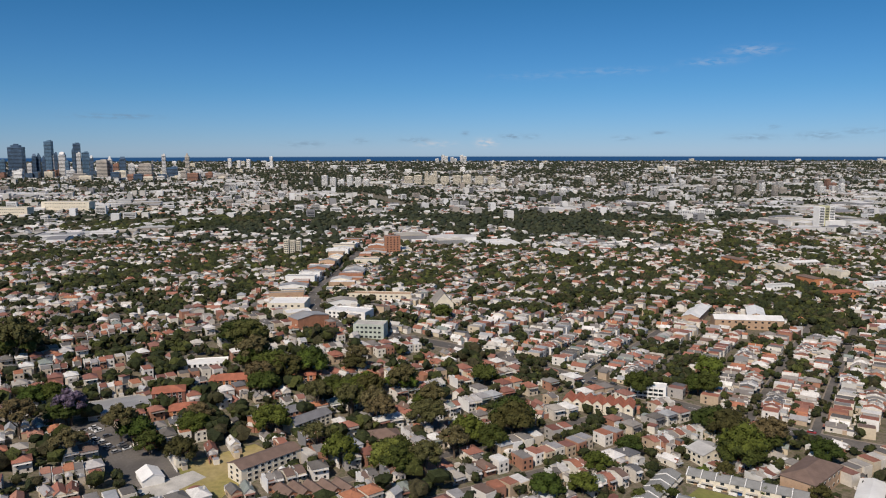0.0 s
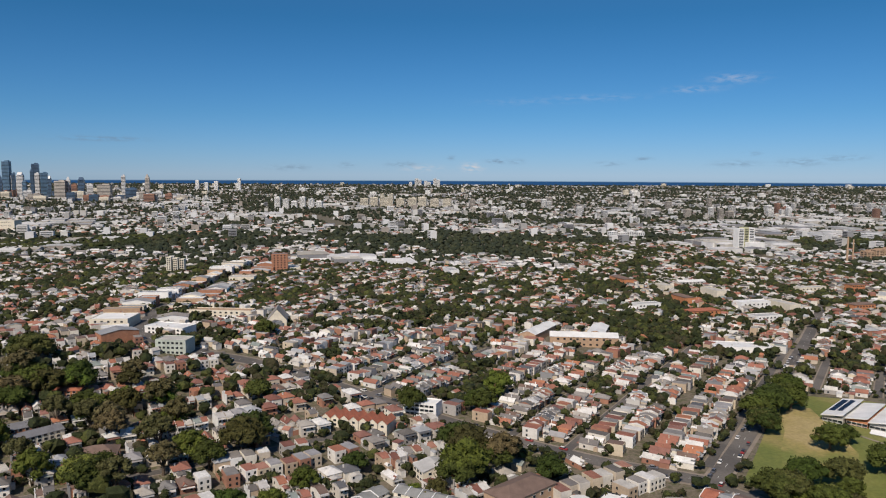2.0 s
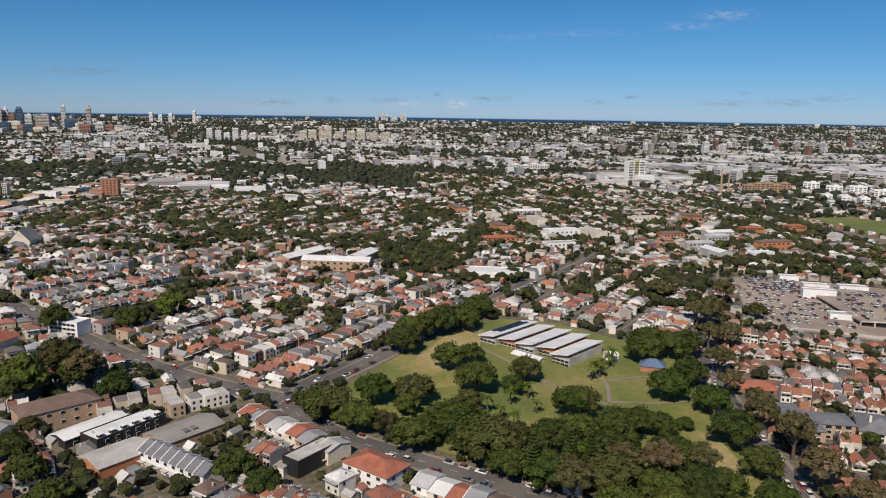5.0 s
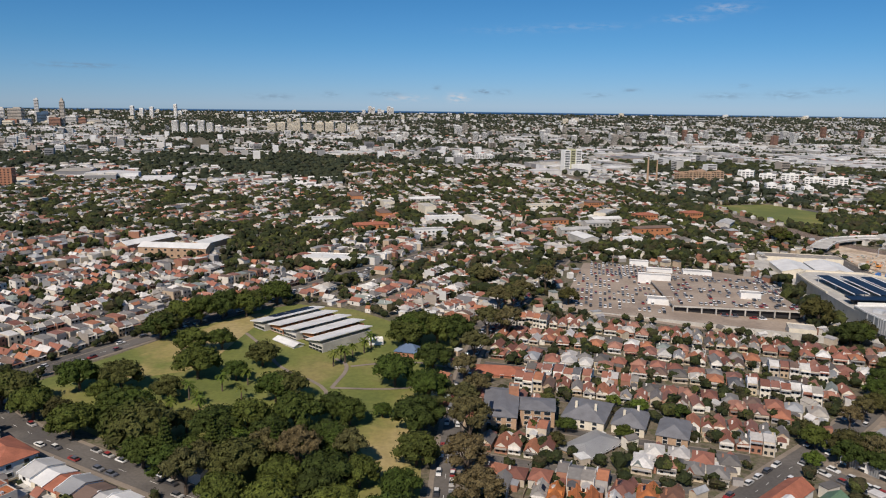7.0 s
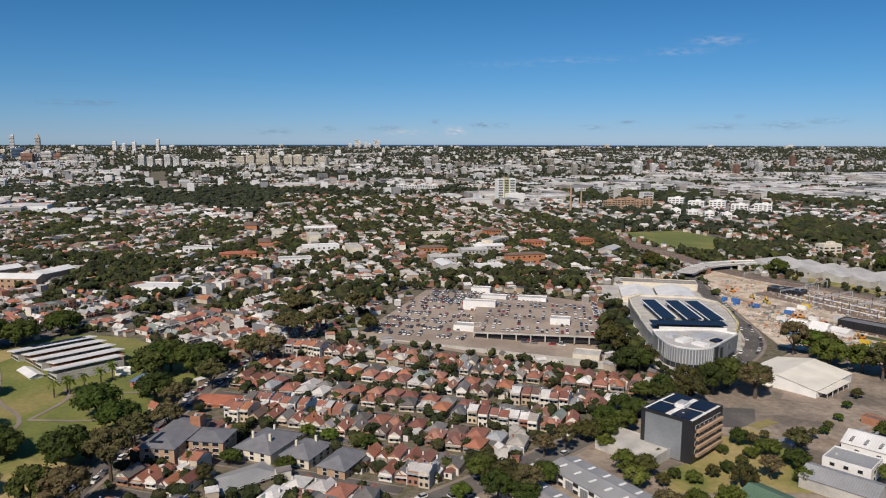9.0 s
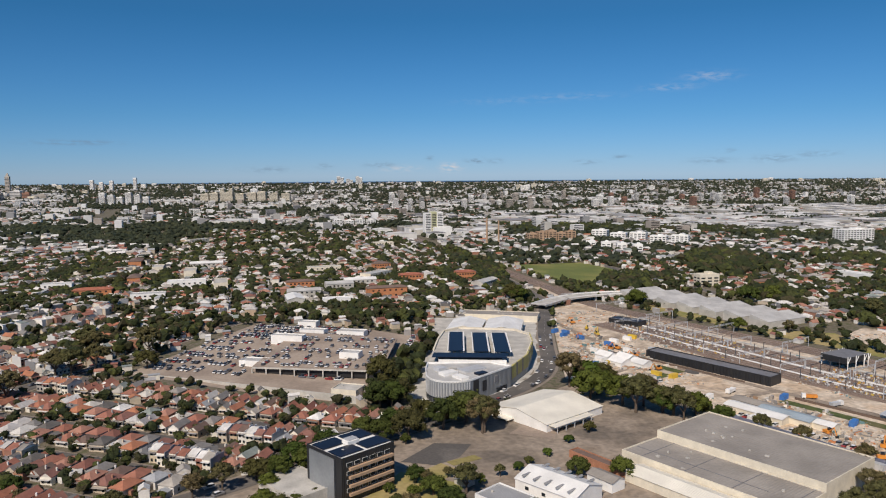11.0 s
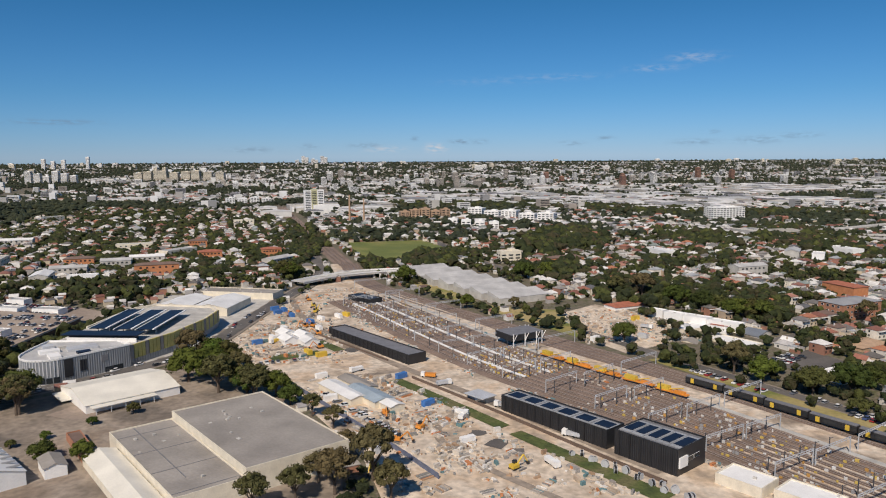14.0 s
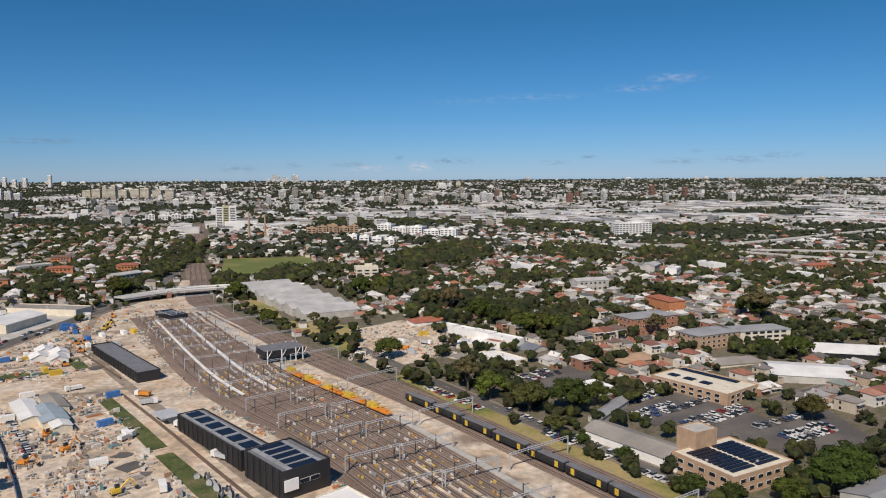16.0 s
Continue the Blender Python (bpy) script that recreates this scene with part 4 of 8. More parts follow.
for i in range(4):
    b = Build()
    b.box(-26 + i * 19, 0, h + .26, h + .36, .3, 22, m_slate)
    part("seam", b, o, "dark roof gutter")
b = Build()
b.box(-6, -3, h + .26, h + .36, 55, .35, m_slate)
part("seam", b, o, "dark roof gutter")
o, h = block("warehouse", "low cream loading wing", "warehouse", 781, 280, -55, 56, 11, -8.6, m_cream, m_cream_sheet, "cross", 1.4)
block("store", "rusty brown steel frames of a half-cleared workshop", "ruin", 755, 313, -56, 30, 5, gz(755, 313) + 2.6, m_brick, m_brown_tile, "flat")
block("store", "low white shed beside the rusty frames", "shed", 752, 296, -56, 12, 7, gz(752, 296) + 4, m_white, m_beige_roof, "cross", 1.2)
o, h = block("factory", "white workshop with a striped metal roof", "factory", 733, 290, -48, 26, 17, -7.5, m_white, m_white_sheet, "cross", 2.8, (("S", 3), ("W", 2)))
b = Build()
for i in range(5):
    for sy in (-1, 1):
        b.box(-10 + i * 5, sy * 4.3, h + 1.1, h + 1.6, .9, 7, m_grey_sheet)
part("skylight", b, o, "grey skylight strips")
block("office_block", "white two-storey office with a grey roof", "office building", 712, 277, -48, 16, 13, -6.8, m_white, m_grey_sheet, "flat", faces=(("S", 3), ("W", 2), ("E", 2)), storeys=2)
block("workshop", "grey-roofed workshop at the road", "workshop", 700, 262, -48, 24, 14, -7.4, m_concrete, m_grey_sheet, "cross", 2.2)
block("workshop", "green-roofed shed at the works", "workshop", 672, 246, -58, 26, 14, -7.4, m_concrete, mat("green_sheet", [(.10, .17, .11)], .6, wave=.4, wave_size=.8), "cross", 2.2)
for cx, cy, nwin in ((620, 255, 6), (601, 242, 6)):
    o, h = block("factory_units", "long row of white factory units with a grey metal roof", "factory units", cx, cy, -59, 51, 14, -5.8, m_white, m_grey_sheet, "cross", 1.4, (("S", nwin),), 2, (2.6, 1.5))
    for i in range(7):
        b = Build()
        for sy in (-1, 1):
            b.box(-21 + i * 7, sy * 3.2, h + .85, h + 1.1, .9, 3.2, m_white)
        part("skylight", b, o, "white skylight strip")
        b = Build()
        b.box(-21 + i * 7, -7.1, .2, 4.2, 3.4, .2, m_grey_clad)
        part("roller_door", b, o, "grey roller door")
block("workshop", "pale flat-roofed low building", "workshop", 639, 296, 42, 18, 24, -8.2, m_concrete, m_concrete, "flat")
block("shed", "small grey shed in the yard", "shed", 700, 300, -48, 6, 5, -10, m_concrete, m_grey_sheet, "gable", 1)

# apartments between the park road and the bungalows
o, h = block("apartment_block", "three-storey brown brick flats with a grey roof", "apartment building", 467, 296, -10, 13, 28, -1.0, m_tan_brick, m_slate, "hip", 1.6, (("W", 5), ("S", 3), ("E", 5)), 3, (1.8, 1.4))
b = Build()
for i in range(2):
    b.box(-3 + i * 2.6, -7, h + .75, h + 1.0, 2.3, 9, m_solar)
part("solar_panel", b, o, "dark solar panels")
block("apartment_block", "brown brick wing of the flats with balconies", "apartment building", 481, 294, -10, 13, 12, -1.2, m_tan_brick, m_slate, "hip", 1.4, (("S", 3), ("E", 2)), 3, (2.6, 1.5))
block("stair_tower", "brown brick stair tower of the flats", "tower", 473, 303, -10, 4, 4, 2.5, m_brick, m_slate, "flat")
block("mansion", "cream rendered mansion with grey hipped roofs and white chimneys", "house", 501, 295, -25, 16, 20, -4.2, m_cream, m_slate, "hip", 3.6, (("S", 3), ("W", 4)), 2, chim=3)
block("mansion", "cream villa with a grey hipped roof", "house", 516, 288, -25, 12, 16, -4.6, m_cream, m_slate, "hip", 3.2, (("S", 3), ("E", 3)), 2, chim=2)
block("apartment_block", "tan brick flats with a grey hipped roof", "apartment building", 530, 280, -25, 11, 17, -5, m_tan_brick, m_slate, "hip", 2.6, (("S", 2), ("E", 3)), 2)
block("apartment_block", "low tan brick flats with a grey gabled roof", "apartment building", 497, 271, 40, 22, 13, -7, m_tan_brick, m_grey_sheet, "hip", 2.0, (("S", 5), ("E", 2)), 2)
block("apartment_block", "red-tiled brick flats beside the park road", "apartment building", 471, 345, -10, 24, 12, -6.5, m_brick, m_red_tile, "hip", 2.6, (("S", 4), ("W", 2)), 2)

# car park deck and its retaining wall
o = thing("parking_deck", 632, 500, 0, "raised concrete car park deck over a level filled black as shade", "car park")
ring = [(590 - 632, 452 - 500), (664 - 632, 438 - 500), (672 - 632, 520 - 500), (600 - 632, 545 - 500)]
b = Build()
b.solid(ring, 3.0, 4.0, m_concrete, top=m_carpark, base=True)
part("deck", b, o)
# solid fill whose black colour stands for the shade below the deck
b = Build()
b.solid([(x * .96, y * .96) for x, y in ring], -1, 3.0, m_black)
part("undercroft", b, o, "black block standing for the shade under the deck")
for i in range(10):
    b = Build()
    t = i / 9
    b.box(ring[0][0] + (ring[1][0] - ring[0][0]) * t, ring[0][1] + (ring[1][1] - ring[0][1]) * t + .5, -1, 3.0, .7, .7, m_concrete)
    part("column", b, o)
DECK_TOP = o.location.z + 4.0
for cx, cy, w, d in ((588, 470, 16, 9), (613, 548, 18, 8), (600, 520, 22, 7), (645, 470, 12, 8), (606, 575, 14, 8), (640, 545, 20, 9)):
    block("kiosk", "white flat-roofed plant room on the car park", "plant room", cx, cy, -15, w, d, (-2.2 if inside([(590, 452), (664, 438), (672, 520), (600, 545)], cx, cy) else gz(cx, cy) + 3.0), m_white, m_pale_sheet, "flat")
o = thing("retaining_wall", 590, 428, 0, "long pale concrete retaining wall along the car park", "wall")
b = Build()
wl_line = [(519, 454), (560, 438), (600, 421), (654, 398)]
for (x0, y0), (x1, y1) in zip(wl_line, wl_line[1:]):
    zz = o.location.z
    b.box((x0 + x1) / 2 - 590, (y0 + y1) / 2 - 428, -4, 2.2, math.hypot(x1 - x0, y1 - y0), .6, m_concrete, math.atan2(y1 - y0, x1 - x0))
part("wall", b, o)
block("warehouse", "cream store building at the corner of the car park", "store", 648, 412, -20, 14, 12, -7, m_cream, m_concrete, "flat")

# flats, villas and works on the leafy western side
block("hall", "low grey flat-roofed hall", "hall", -174, 382, 30, 34, 24, 4.5, m_concrete, m_grey_sheet, "flat", faces=(("S", 6),))
block("apartment_block", "dark red-brick four-storey flats with a red tiled roof", "apartment building", -152, 393, 18, 17, 12, 9.5, m_dark_brick, m_red_tile, "hip", 2.2, (("S", 5), ("W", 3), ("E", 3)), 4)
block("apartment_block", "orange brick flats with tiled roof", "apartment building", -124, 420, 10, 26, 12, 8.0, m_orange_brick, m_red_tile, "hip", 2.4, (("S", 7), ("W", 3)), 3)
block("apartment_block", "orange brick block with red hipped roof", "apartment building", -138, 378, 18, 16, 11, 5, m_orange_brick, m_red_tile, "hip", 2.4, (("S", 4),), 2)
block("apartment_block", "brown brick flats with a tiled hip roof", "apartment building", -86, 428, 10, 18, 12, 8, m_orange_brick, m_red_tile, "hip", 2.4, (("S", 5), ("E", 3)), 3)
block("apartment_block", "long brown brick flats with a grey roof", "apartment building", -86, 368, 40, 30, 10, 5.5, m_brick, m_slate, "cross", 1.8, (("S", 8), ("E", 2)), 3)
block("apartment_block", "long pale brick flats with a grey roof", "apartment building", -70, 364, 50, 24, 10, 4.5, m_cream, m_slate, "cross", 1.8, (("S", 7), ("E", 2)), 3)
block("apartment_block", "three-storey cream brick walk-up flats with a brown roof", "apartment building", -80, 314, 47, 31, 11, 5.0, m_cream, m_brown_tile, "cross", 1.8, (("S", 8), ("E", 2), ("W", 2)), 3)
block("house", "large brown brick house with a hipped tiled roof", "house", -30, 344, 15, 17, 13, 2.5, m_brick, m_brown_tile, "hip", 3.2, (("S", 4), ("E", 3)), 2)
block("apartment_block", "white three-storey corner building", "apartment building", -150, 452, 12, 26, 14, 8, m_white, m_white, "flat", faces=(("S", 7), ("E", 3)), storeys=3)
o = thing("marquee", -127, 302, 35, "white gabled marquee on the parking lot", "marquee")
b = Build()
b.box(0, 0, 0, 3, 9, 12, m_white)
part("wall", b, o)
b = Build()
b.gable(0, 0, 3, 2.2, 9, 12, m_white, over=.3, ends=m_white)
part("roof", b, o)
SPOTS.append((-127, 302, 9))
for i in range(5):
    block("townhouse", "row house with a brown-red tiled roof", "house", -66 + i * 6, 290 + i * 1, 40, 6, 12, 0.0, m_brick, m_brown_tile, "gable", 2.0, (("S", 1),), 2, group="row of townhouses")
for i in range(7):
    block("townhouse", "terrace with an orange tiled roof and cream gable", "house", 71 + i * 5.2, 400 - i * 1.9, -20, 5.2, 12, 2.0, m_cream, m_red_tile, "gable", 2.2, (("S", 1),), 2, group="orange-roofed terraces")


def town_row(p, q, n, depth, eaves, wall, roof, label, group, rise=1.5):
    """Town houses side by side from p to q, each with a white party wall that steps over the roof."""
    a = math.degrees(math.atan2(q[1] - p[1], q[0] - p[0]))
    w = math.hypot(q[0] - p[0], q[1] - p[1]) / n
    for i in range(n):
        t = (i + .5) / n
        x, y = p[0] + (q[0] - p[0]) * t, p[1] + (q[1] - p[1]) * t
        o, h = block("townhouse", label, "house", x, y, a, w - .02, depth, eaves + (p[2] if len(p) > 2 else 0) * (1 - t), wall, roof, "cross", rise, (("S", 1), ("N", 1)), 2, (1.8, 1.4), group)
        b = Build()
        k = len(b.v)
        for u in (-w / 2 - .16, -w / 2 + .16):
            b.v += [(u, -depth / 2 - .5, h - .6), (u, -depth / 2 - .5, h + .12), (u, 0, h + rise + .42), (u, depth / 2 + .5, h + .12), (u, depth / 2 + .5, h - .6)]
        for f in ((4, 3, 2, 1, 0), (5, 6, 7, 8, 9), (0, 1, 6, 5), (1, 2, 7, 6), (2, 3, 8, 7), (3, 4, 9, 8), (4, 0, 5, 9)):
            b.f.append(tuple(k + v for v in f))
            b.m.append(b.slot(m_white))
        part("party_wall", b, o, "white party wall cap")
        b = Build()
        b.box(0, -depth / 2 - .9, 2.5, 2.7, w * .8, 1.6, m_concrete)
        b.box(w * .2, -depth / 2 - .15, .4, 2.3, w * .3, .2, m_blue if i % 5 == 3 else m_tan_brick)
        part("porch", b, o)


GREY = "two-storey cream townhouse with a grey roof and white party walls"
for p, q, n in (((49, 243.5), (103.8, 318.2), 13), ((111.5, 318), (154, 293), 8), ((98, 291), (134, 269), 7), ((142, 252), (157, 275), 5), ((80, 269.5), (110, 257.5), 5), ((64, 267), (87, 252.5), 4), ((112, 234), (134, 250), 4)):
    town_row(p, q, n, 8.5, -4.3 if p[0] > 90 else -4.8, m_cream, m_grey_tile, GREY, "grey townhouses")
sheet("lawn", [(106, 302), (113.5, 309.5), (138, 293.5), (129, 287)], .14, m_grass, "mown lawn between the townhouses", "lawn", 8)
sheet("driveway", [(112, 290), (124, 283), (140, 262), (134, 258), (112, 270)], .13, m_sand, "pale paved court between the townhouses", "court", 8)
for i in range(5):
    block("planter", "low white planter beside the lawn", "planter", 115 + i * 5.6, 310.5 - i * 3.6, -32, 3.4, 1.4, gz(115 + i * 5.6, 310.5 - i * 3.6) + .5, m_white, m_grass, "flat", group="planters")
block("house", "brown-tiled brick bungalow hall", "house", 164, 311, 42, 30, 15, -1.0, m_tan_brick, m_brown_tile, "hip", 3.0, (("S", 5),), 2)
o, h = block("apartment_block", "new white-roofed terraces with dark grey walls", "apartment building", 197, 296, 55, 30, 11, -4.0, m_dark_clad, m_white_sheet, "flat", faces=(("S", 6), ("E", 2)), storeys=2)
for i in range(6):
    b = Build()
    b.box(-12.5 + i * 5, -3.4, h + .3, h + 1.5, 1.7, 1.7, m_dark_clad)
    b.box(-12.5 + i * 5, -3.2, h + 1.5, h + 1.7, 2.3, 2.6, m_white)
    part("dormer", b, o, "dark dormer under a white hood")
block("apartment_block", "lower white-roofed wing of the new terraces", "apartment building", 183, 298, 55, 27, 10, -5.2, m_dark_clad, m_white_sheet, "cross", 1.2, (("S", 5),), 2)
o, h = block("workshop", "tan workshop with a pale low-pitched roof and skylights", "workshop", 222, 291, 49, 26, 15, -3.4, m_tan_brick, m_beige_roof, "cross", 1.8)
for i in range(2):
    b = Build()
    b.box(-2 + i * 3.4, -4, h + .75, h + 1.2, 2.2, 3, m_slate)
    part("skylight", b, o, "dark skylight")
block("workshop", "brick workshop with a pale concrete roof", "workshop", 204, 271, 49, 21, 15, -3.6, m_orange_brick, m_concrete, "cross", 1.6)
town_row((214.5, 274), (243, 254), 8, 9, -2.2, m_white, m_slate, "new townhouse with a steep charcoal roof", "dark-roofed townhouses", 2.4)
for i, (p, q, n) in enumerate((((243, 309), (284, 271), 9), ((313, 249), (362, 217), 9), ((372, 211), (412, 186), 8))):
    for k in range(n):
        t0, t1 = k / n, (k + 1) / n
        town_row((p[0] + (q[0] - p[0]) * t0, p[1] + (q[1] - p[1]) * t0), (p[0] + (q[0] - p[0]) * t1, p[1] + (q[1] - p[1]) * t1), 1, 11, gz(p[0], p[1]) + (4.6, 5.4, 4.2)[(k * 5 + i) % 3], (m_cream, m_white, m_brick, m_cream)[(k * 3 + i) % 4], (m_red_tile, m_pale_sheet, m_grey_sheet, m_white_sheet, m_brown_tile)[(k * 7 + i) % 5], "narrow shop terrace with a pitched roof beside the park", "terraces along the park road")
block("hotel", "corner pub with a red tiled roof", "pub", 298, 258, -38, 20, 13, -1.5, m_white, m_red_tile, "hip", 2.6, (("S", 4), ("E", 2)), 2)
block("shop", "dark-fronted shop building with a pale roof", "shop", 274, 268, -38, 8, 20, -1.5, m_dark_clad, m_concrete, "flat")
block("apartment_block", "white stepped apartment house", "apartment building", 127, 338, 25, 16, 11, -2.2, m_cream, m_pale_sheet, "gable", 2.2, (("S", 3), ("W", 3)), 2)
block("apartment_block", "white balconied flats among trees", "apartment building", 121, 418, -20, 20, 10, 3.2, m_white, m_white, "flat", faces=(("S", 6),), storeys=3, size=(2.6, 1.5))
o, h = block("church", "cream church with a steep pale gabled roof", "church", -1, 612, 8, 16, 24, 14, m_cream, m_beige_roof, "gable", 9, (("S", 2), ("E", 4)), 1, (.9, 2.1))
block("shop_row", "large cream corner building on the high street", "shops", -127, 594, 90, 26, 30, 18, m_cream, m_white, "flat", faces=(("N", 6), ("W", 5)), storeys=2)
block("shop_row", "white curved shop building inside the bend", "shops", -74, 568, -18, 34, 17, 16, m_white, m_white_sheet, "flat", faces=(("S", 8),), storeys=2)
block("shop_row", "grey-green three-storey corner building", "shops", -52, 514, -8, 22, 14, 18, mat("grey_green_render", [(.42, .46, .40)], .9), m_concrete, "flat", faces=(("S", 6), ("W", 3)), storeys=3)
block("shop_row", "long cream row of shops east of the street", "shops", -62, 644, -6, 68, 12, 14.5, m_cream, m_tan_brick, "flat", faces=(("S", 12),), storeys=2)
rg = random.Random(77)
HIGH = [p for p in resample(ROADS["high_street"][0], 1.0) if 520 < p[1] < 1060 and p[0] < -60]
for sx in (-1, 1):
    t = 4.0
    while t < len(HIGH) - 14:
        w, deep = rg.uniform(8, 15), rg.uniform(14, 30)
        (x0, y0), (x1, y1) = HIGH[int(t)], HIGH[min(int(t + w), len(HIGH) - 1)]
        a = math.degrees(math.atan2(y1 - y0, x1 - x0))
        nx, ny = (y1 - y0) / math.hypot(x1 - x0, y1 - y0), -(x1 - x0) / math.hypot(x1 - x0, y1 - y0)
        cx, cy = (x0 + x1) / 2 + sx * nx * (9.4 + deep / 2), (y0 + y1) / 2 + sx * ny * (9.4 + deep / 2)
        t += w + rg.choice((.1, .1, .1, 3))
        if any((cx - ox) ** 2 + (cy - oy) ** 2 < (r + deep * .45) ** 2 for ox, oy, r in SPOTS[-200:] if r > 9):
            continue
        tall = gz(cx, cy) + rg.uniform(5.5, 9.5)
        block("shop_house", "two-storey shop with a parapet on the high street", "shop", cx, cy, a, w - .1, deep, tall, rg.choice((m_cream, m_white, m_cream, m_tan_brick, m_white, m_brick)), rg.choice((m_grey_sheet, m_white_sheet, m_white_sheet, m_pale_sheet, m_beige_roof)), rg.choice(("flat", "flat", "cross")), 2.0,
              faces=(("N" if sx > 0 else "S", 2),) if cy < 760 else (), storeys=2, group="high street shops")
block("school", "brick school hall with a long pale roof", "school", 250, 592, -8, 54, 16, 3.5, m_tan_brick, m_white_sheet, "cross", 2.6, (("S", 9),), 2)
block("school", "long school wing with a white roof", "school", 268, 618, 70, 36, 14, 3, m_tan_brick, m_white_sheet, "cross", 2.4)
block("school", "white-roofed school wing beside a yard", "school", 218, 620, 60, 50, 14, 3, m_tan_brick, m_white_sheet, "cross", 2.4)
rg = random.Random(57)
for i in range(46):
    x, y = rg.choice(((rg.uniform(330, 770), rg.uniform(640, 1250)), (rg.uniform(330, 770), rg.uniform(620, 900)), (rg.uniform(-60, 420), rg.uniform(680, 1000)), (rg.uniform(1000, 1450), rg.uniform(560, 860))))
    if off_line(ROADS["park_road_west"][0], x, y) < 20 or off_line(RAIL_FAR, x, y) < 34 or any(inside(r, x, y) for r in (OVAL, CARPARK, SHOPS, DEPOT, FACTORY)) or any((x - ox) ** 2 + (y - oy) ** 2 < (r + 14) ** 2 for ox, oy, r in SPOTS):
        continue
    say, wall, roofs, style = rg.choice((("orange brick walk-up flats with a tiled roof", m_orange_brick, (m_red_tile, m_brown_tile), "hip"), ("pale flat-roofed works building", m_white, (m_white_sheet, m_pale_sheet), "flat"), ("cream walk-up flats with a flat roof", m_cream, (m_pale_sheet, m_concrete), "flat"), ("long shed with a pale pitched roof", m_concrete, (m_white_sheet, m_pale_sheet), "cross")))
    block("apartment_block" if "flats" in say else "workshop", say + " among the houses", "apartment building" if "flats" in say else "workshop", x, y, rg.choice((14, 14, 104, 57)), rg.uniform(20, 40), rg.uniform(10, 15), gz(x, y) + rg.uniform(6, 9.5), wall, rg.choice(roofs), style, 1.8, (("S", 6),), 2, group="larger buildings among the houses")
o, h = block("hall", "long white flat-roofed hall with a dark fascia", "hall", 372, 575, -8, 46, 20, -1, m_white, m_white_sheet, "flat", faces=(("S", 8),))
block("apartment_tower", "brown brick apartment tower", "apartment tower", -66, 945, 8, 20, 14, 31, m_brick, m_slate, "flat", faces=(("S", 4), ("E", 3)), storeys=8)
for i in range(3):
    block("silo", "pale concrete silo tower", "tower", -198 + i * 7, 922 + i * 3, 0, 6, 8, 29 - i * 1.5, m_cream, m_concrete, "flat", faces=(("S", 2),), storeys=8)

# brick depots and offices on the eastern side
o, h = block("brick_depot", "two-storey orange brick depot with rows of solar panels", "depot", 1120, 291, 24, 30, 27, -11, m_tan_brick, m_cream, "flat", faces=(("S", 6), ("W", 5), ("E", 5)), storeys=2, size=(2.6, 1.5))
for r in range(9):
    for k in range(2):
        b = Build()
        b.box(-6.4 + k * 12.8, -9.5 + r * 2.3, h + .5, h + .75, 11, 1.6, m_solar)
        part("solar_panel", b, o)
block("stair_tower", "orange brick tower of the depot", "tower", 1113, 304, 24, 11, 9, -5, m_tan_brick, m_concrete, "flat")
o, h = block("brick_depot", "long orange brick depot with a pale roof", "depot", 1154, 388, -58, 42, 26, -12, m_tan_brick, m_cream, "flat", faces=(("S", 8), ("N", 8), ("E", 5)), storeys=2, size=(2.6, 1.5))
b = Build()
b.box(-3, 9, h + .5, h + .8, 32, 3.4, m_solar)
for i in range(3):
    b.box(-14 + i * 9, -4, h + .5, h + .8, 5, 4, m_solar)
part("solar_panel", b, o)
block("workshop", "long sheds with weathered grey roofs", "workshop", 1096, 317, -58, 44, 15, -13.5, m_white, m_beige_roof, "cross", 2.2)
block("workshop", "long low grey-roofed shed", "workshop", 1098, 360, 50, 32, 6, -14.5, m_concrete, m_grey_sheet, "cross", 1.4)
block("workshop", "white-roofed shed with solar panels", "workshop", 1094, 388, 24, 26, 14, -13.5, m_white, m_white, "flat")
block("office_block", "brown brick warehouse offices with arched windows", "office building", 1166, 498, 20, 36, 18, -.5, m_brick, m_grey_sheet, "hip", 2.0, (("S", 8), ("W", 4)), 3)
block("office_block", "sandstone-coloured three-storey office building", "office building", 1190, 462, 20, 32, 18, -4.0, m_tan_brick, m_grey_sheet, "hip", 2.0, (("S", 7), ("W", 4)), 3)
block("office_block", "cream office with long white balconies", "office building", 1225, 470, 8, 34, 16, -4.5, m_cream, m_grey_sheet, "hip", 1.8, (("S", 6),), 3, (3.6, 1.6))
block("warehouse", "pale grey warehouse with a flat roof", "warehouse", 1216, 400, -20, 40, 28, -11.5, m_concrete, m_white_sheet, "cross", 2.0)
block("warehouse", "white warehouse with a dark front", "warehouse", 1262, 436, -20, 44, 26, -10.5, m_dark_clad, m_white_sheet, "cross", 2.6)
block("warehouse", "white warehouse with a dark roof", "warehouse", 1272, 372, -20, 30, 22, -11, m_white, m_slate, "flat")
block("hall", "low hall with a tan roof", "hall", 1136, 438, 24, 26, 16, -12.5, m_tan_brick, m_tan_brick, "hip", 1.6)
block("hall", "low hall with a pale hipped roof", "hall", 1190, 428, 10, 30, 15, -13, m_cream, m_beige_roof, "hip", 2)
block("workshop", "cream depot building with flat roofs", "workshop", 1052, 478, 20, 24, 16, -10.5, m_cream, m_white, "flat")
block("workshop", "cream and red brick workshop", "workshop", 1064, 446, -58, 28, 14, -12, m_cream, m_white, "flat")
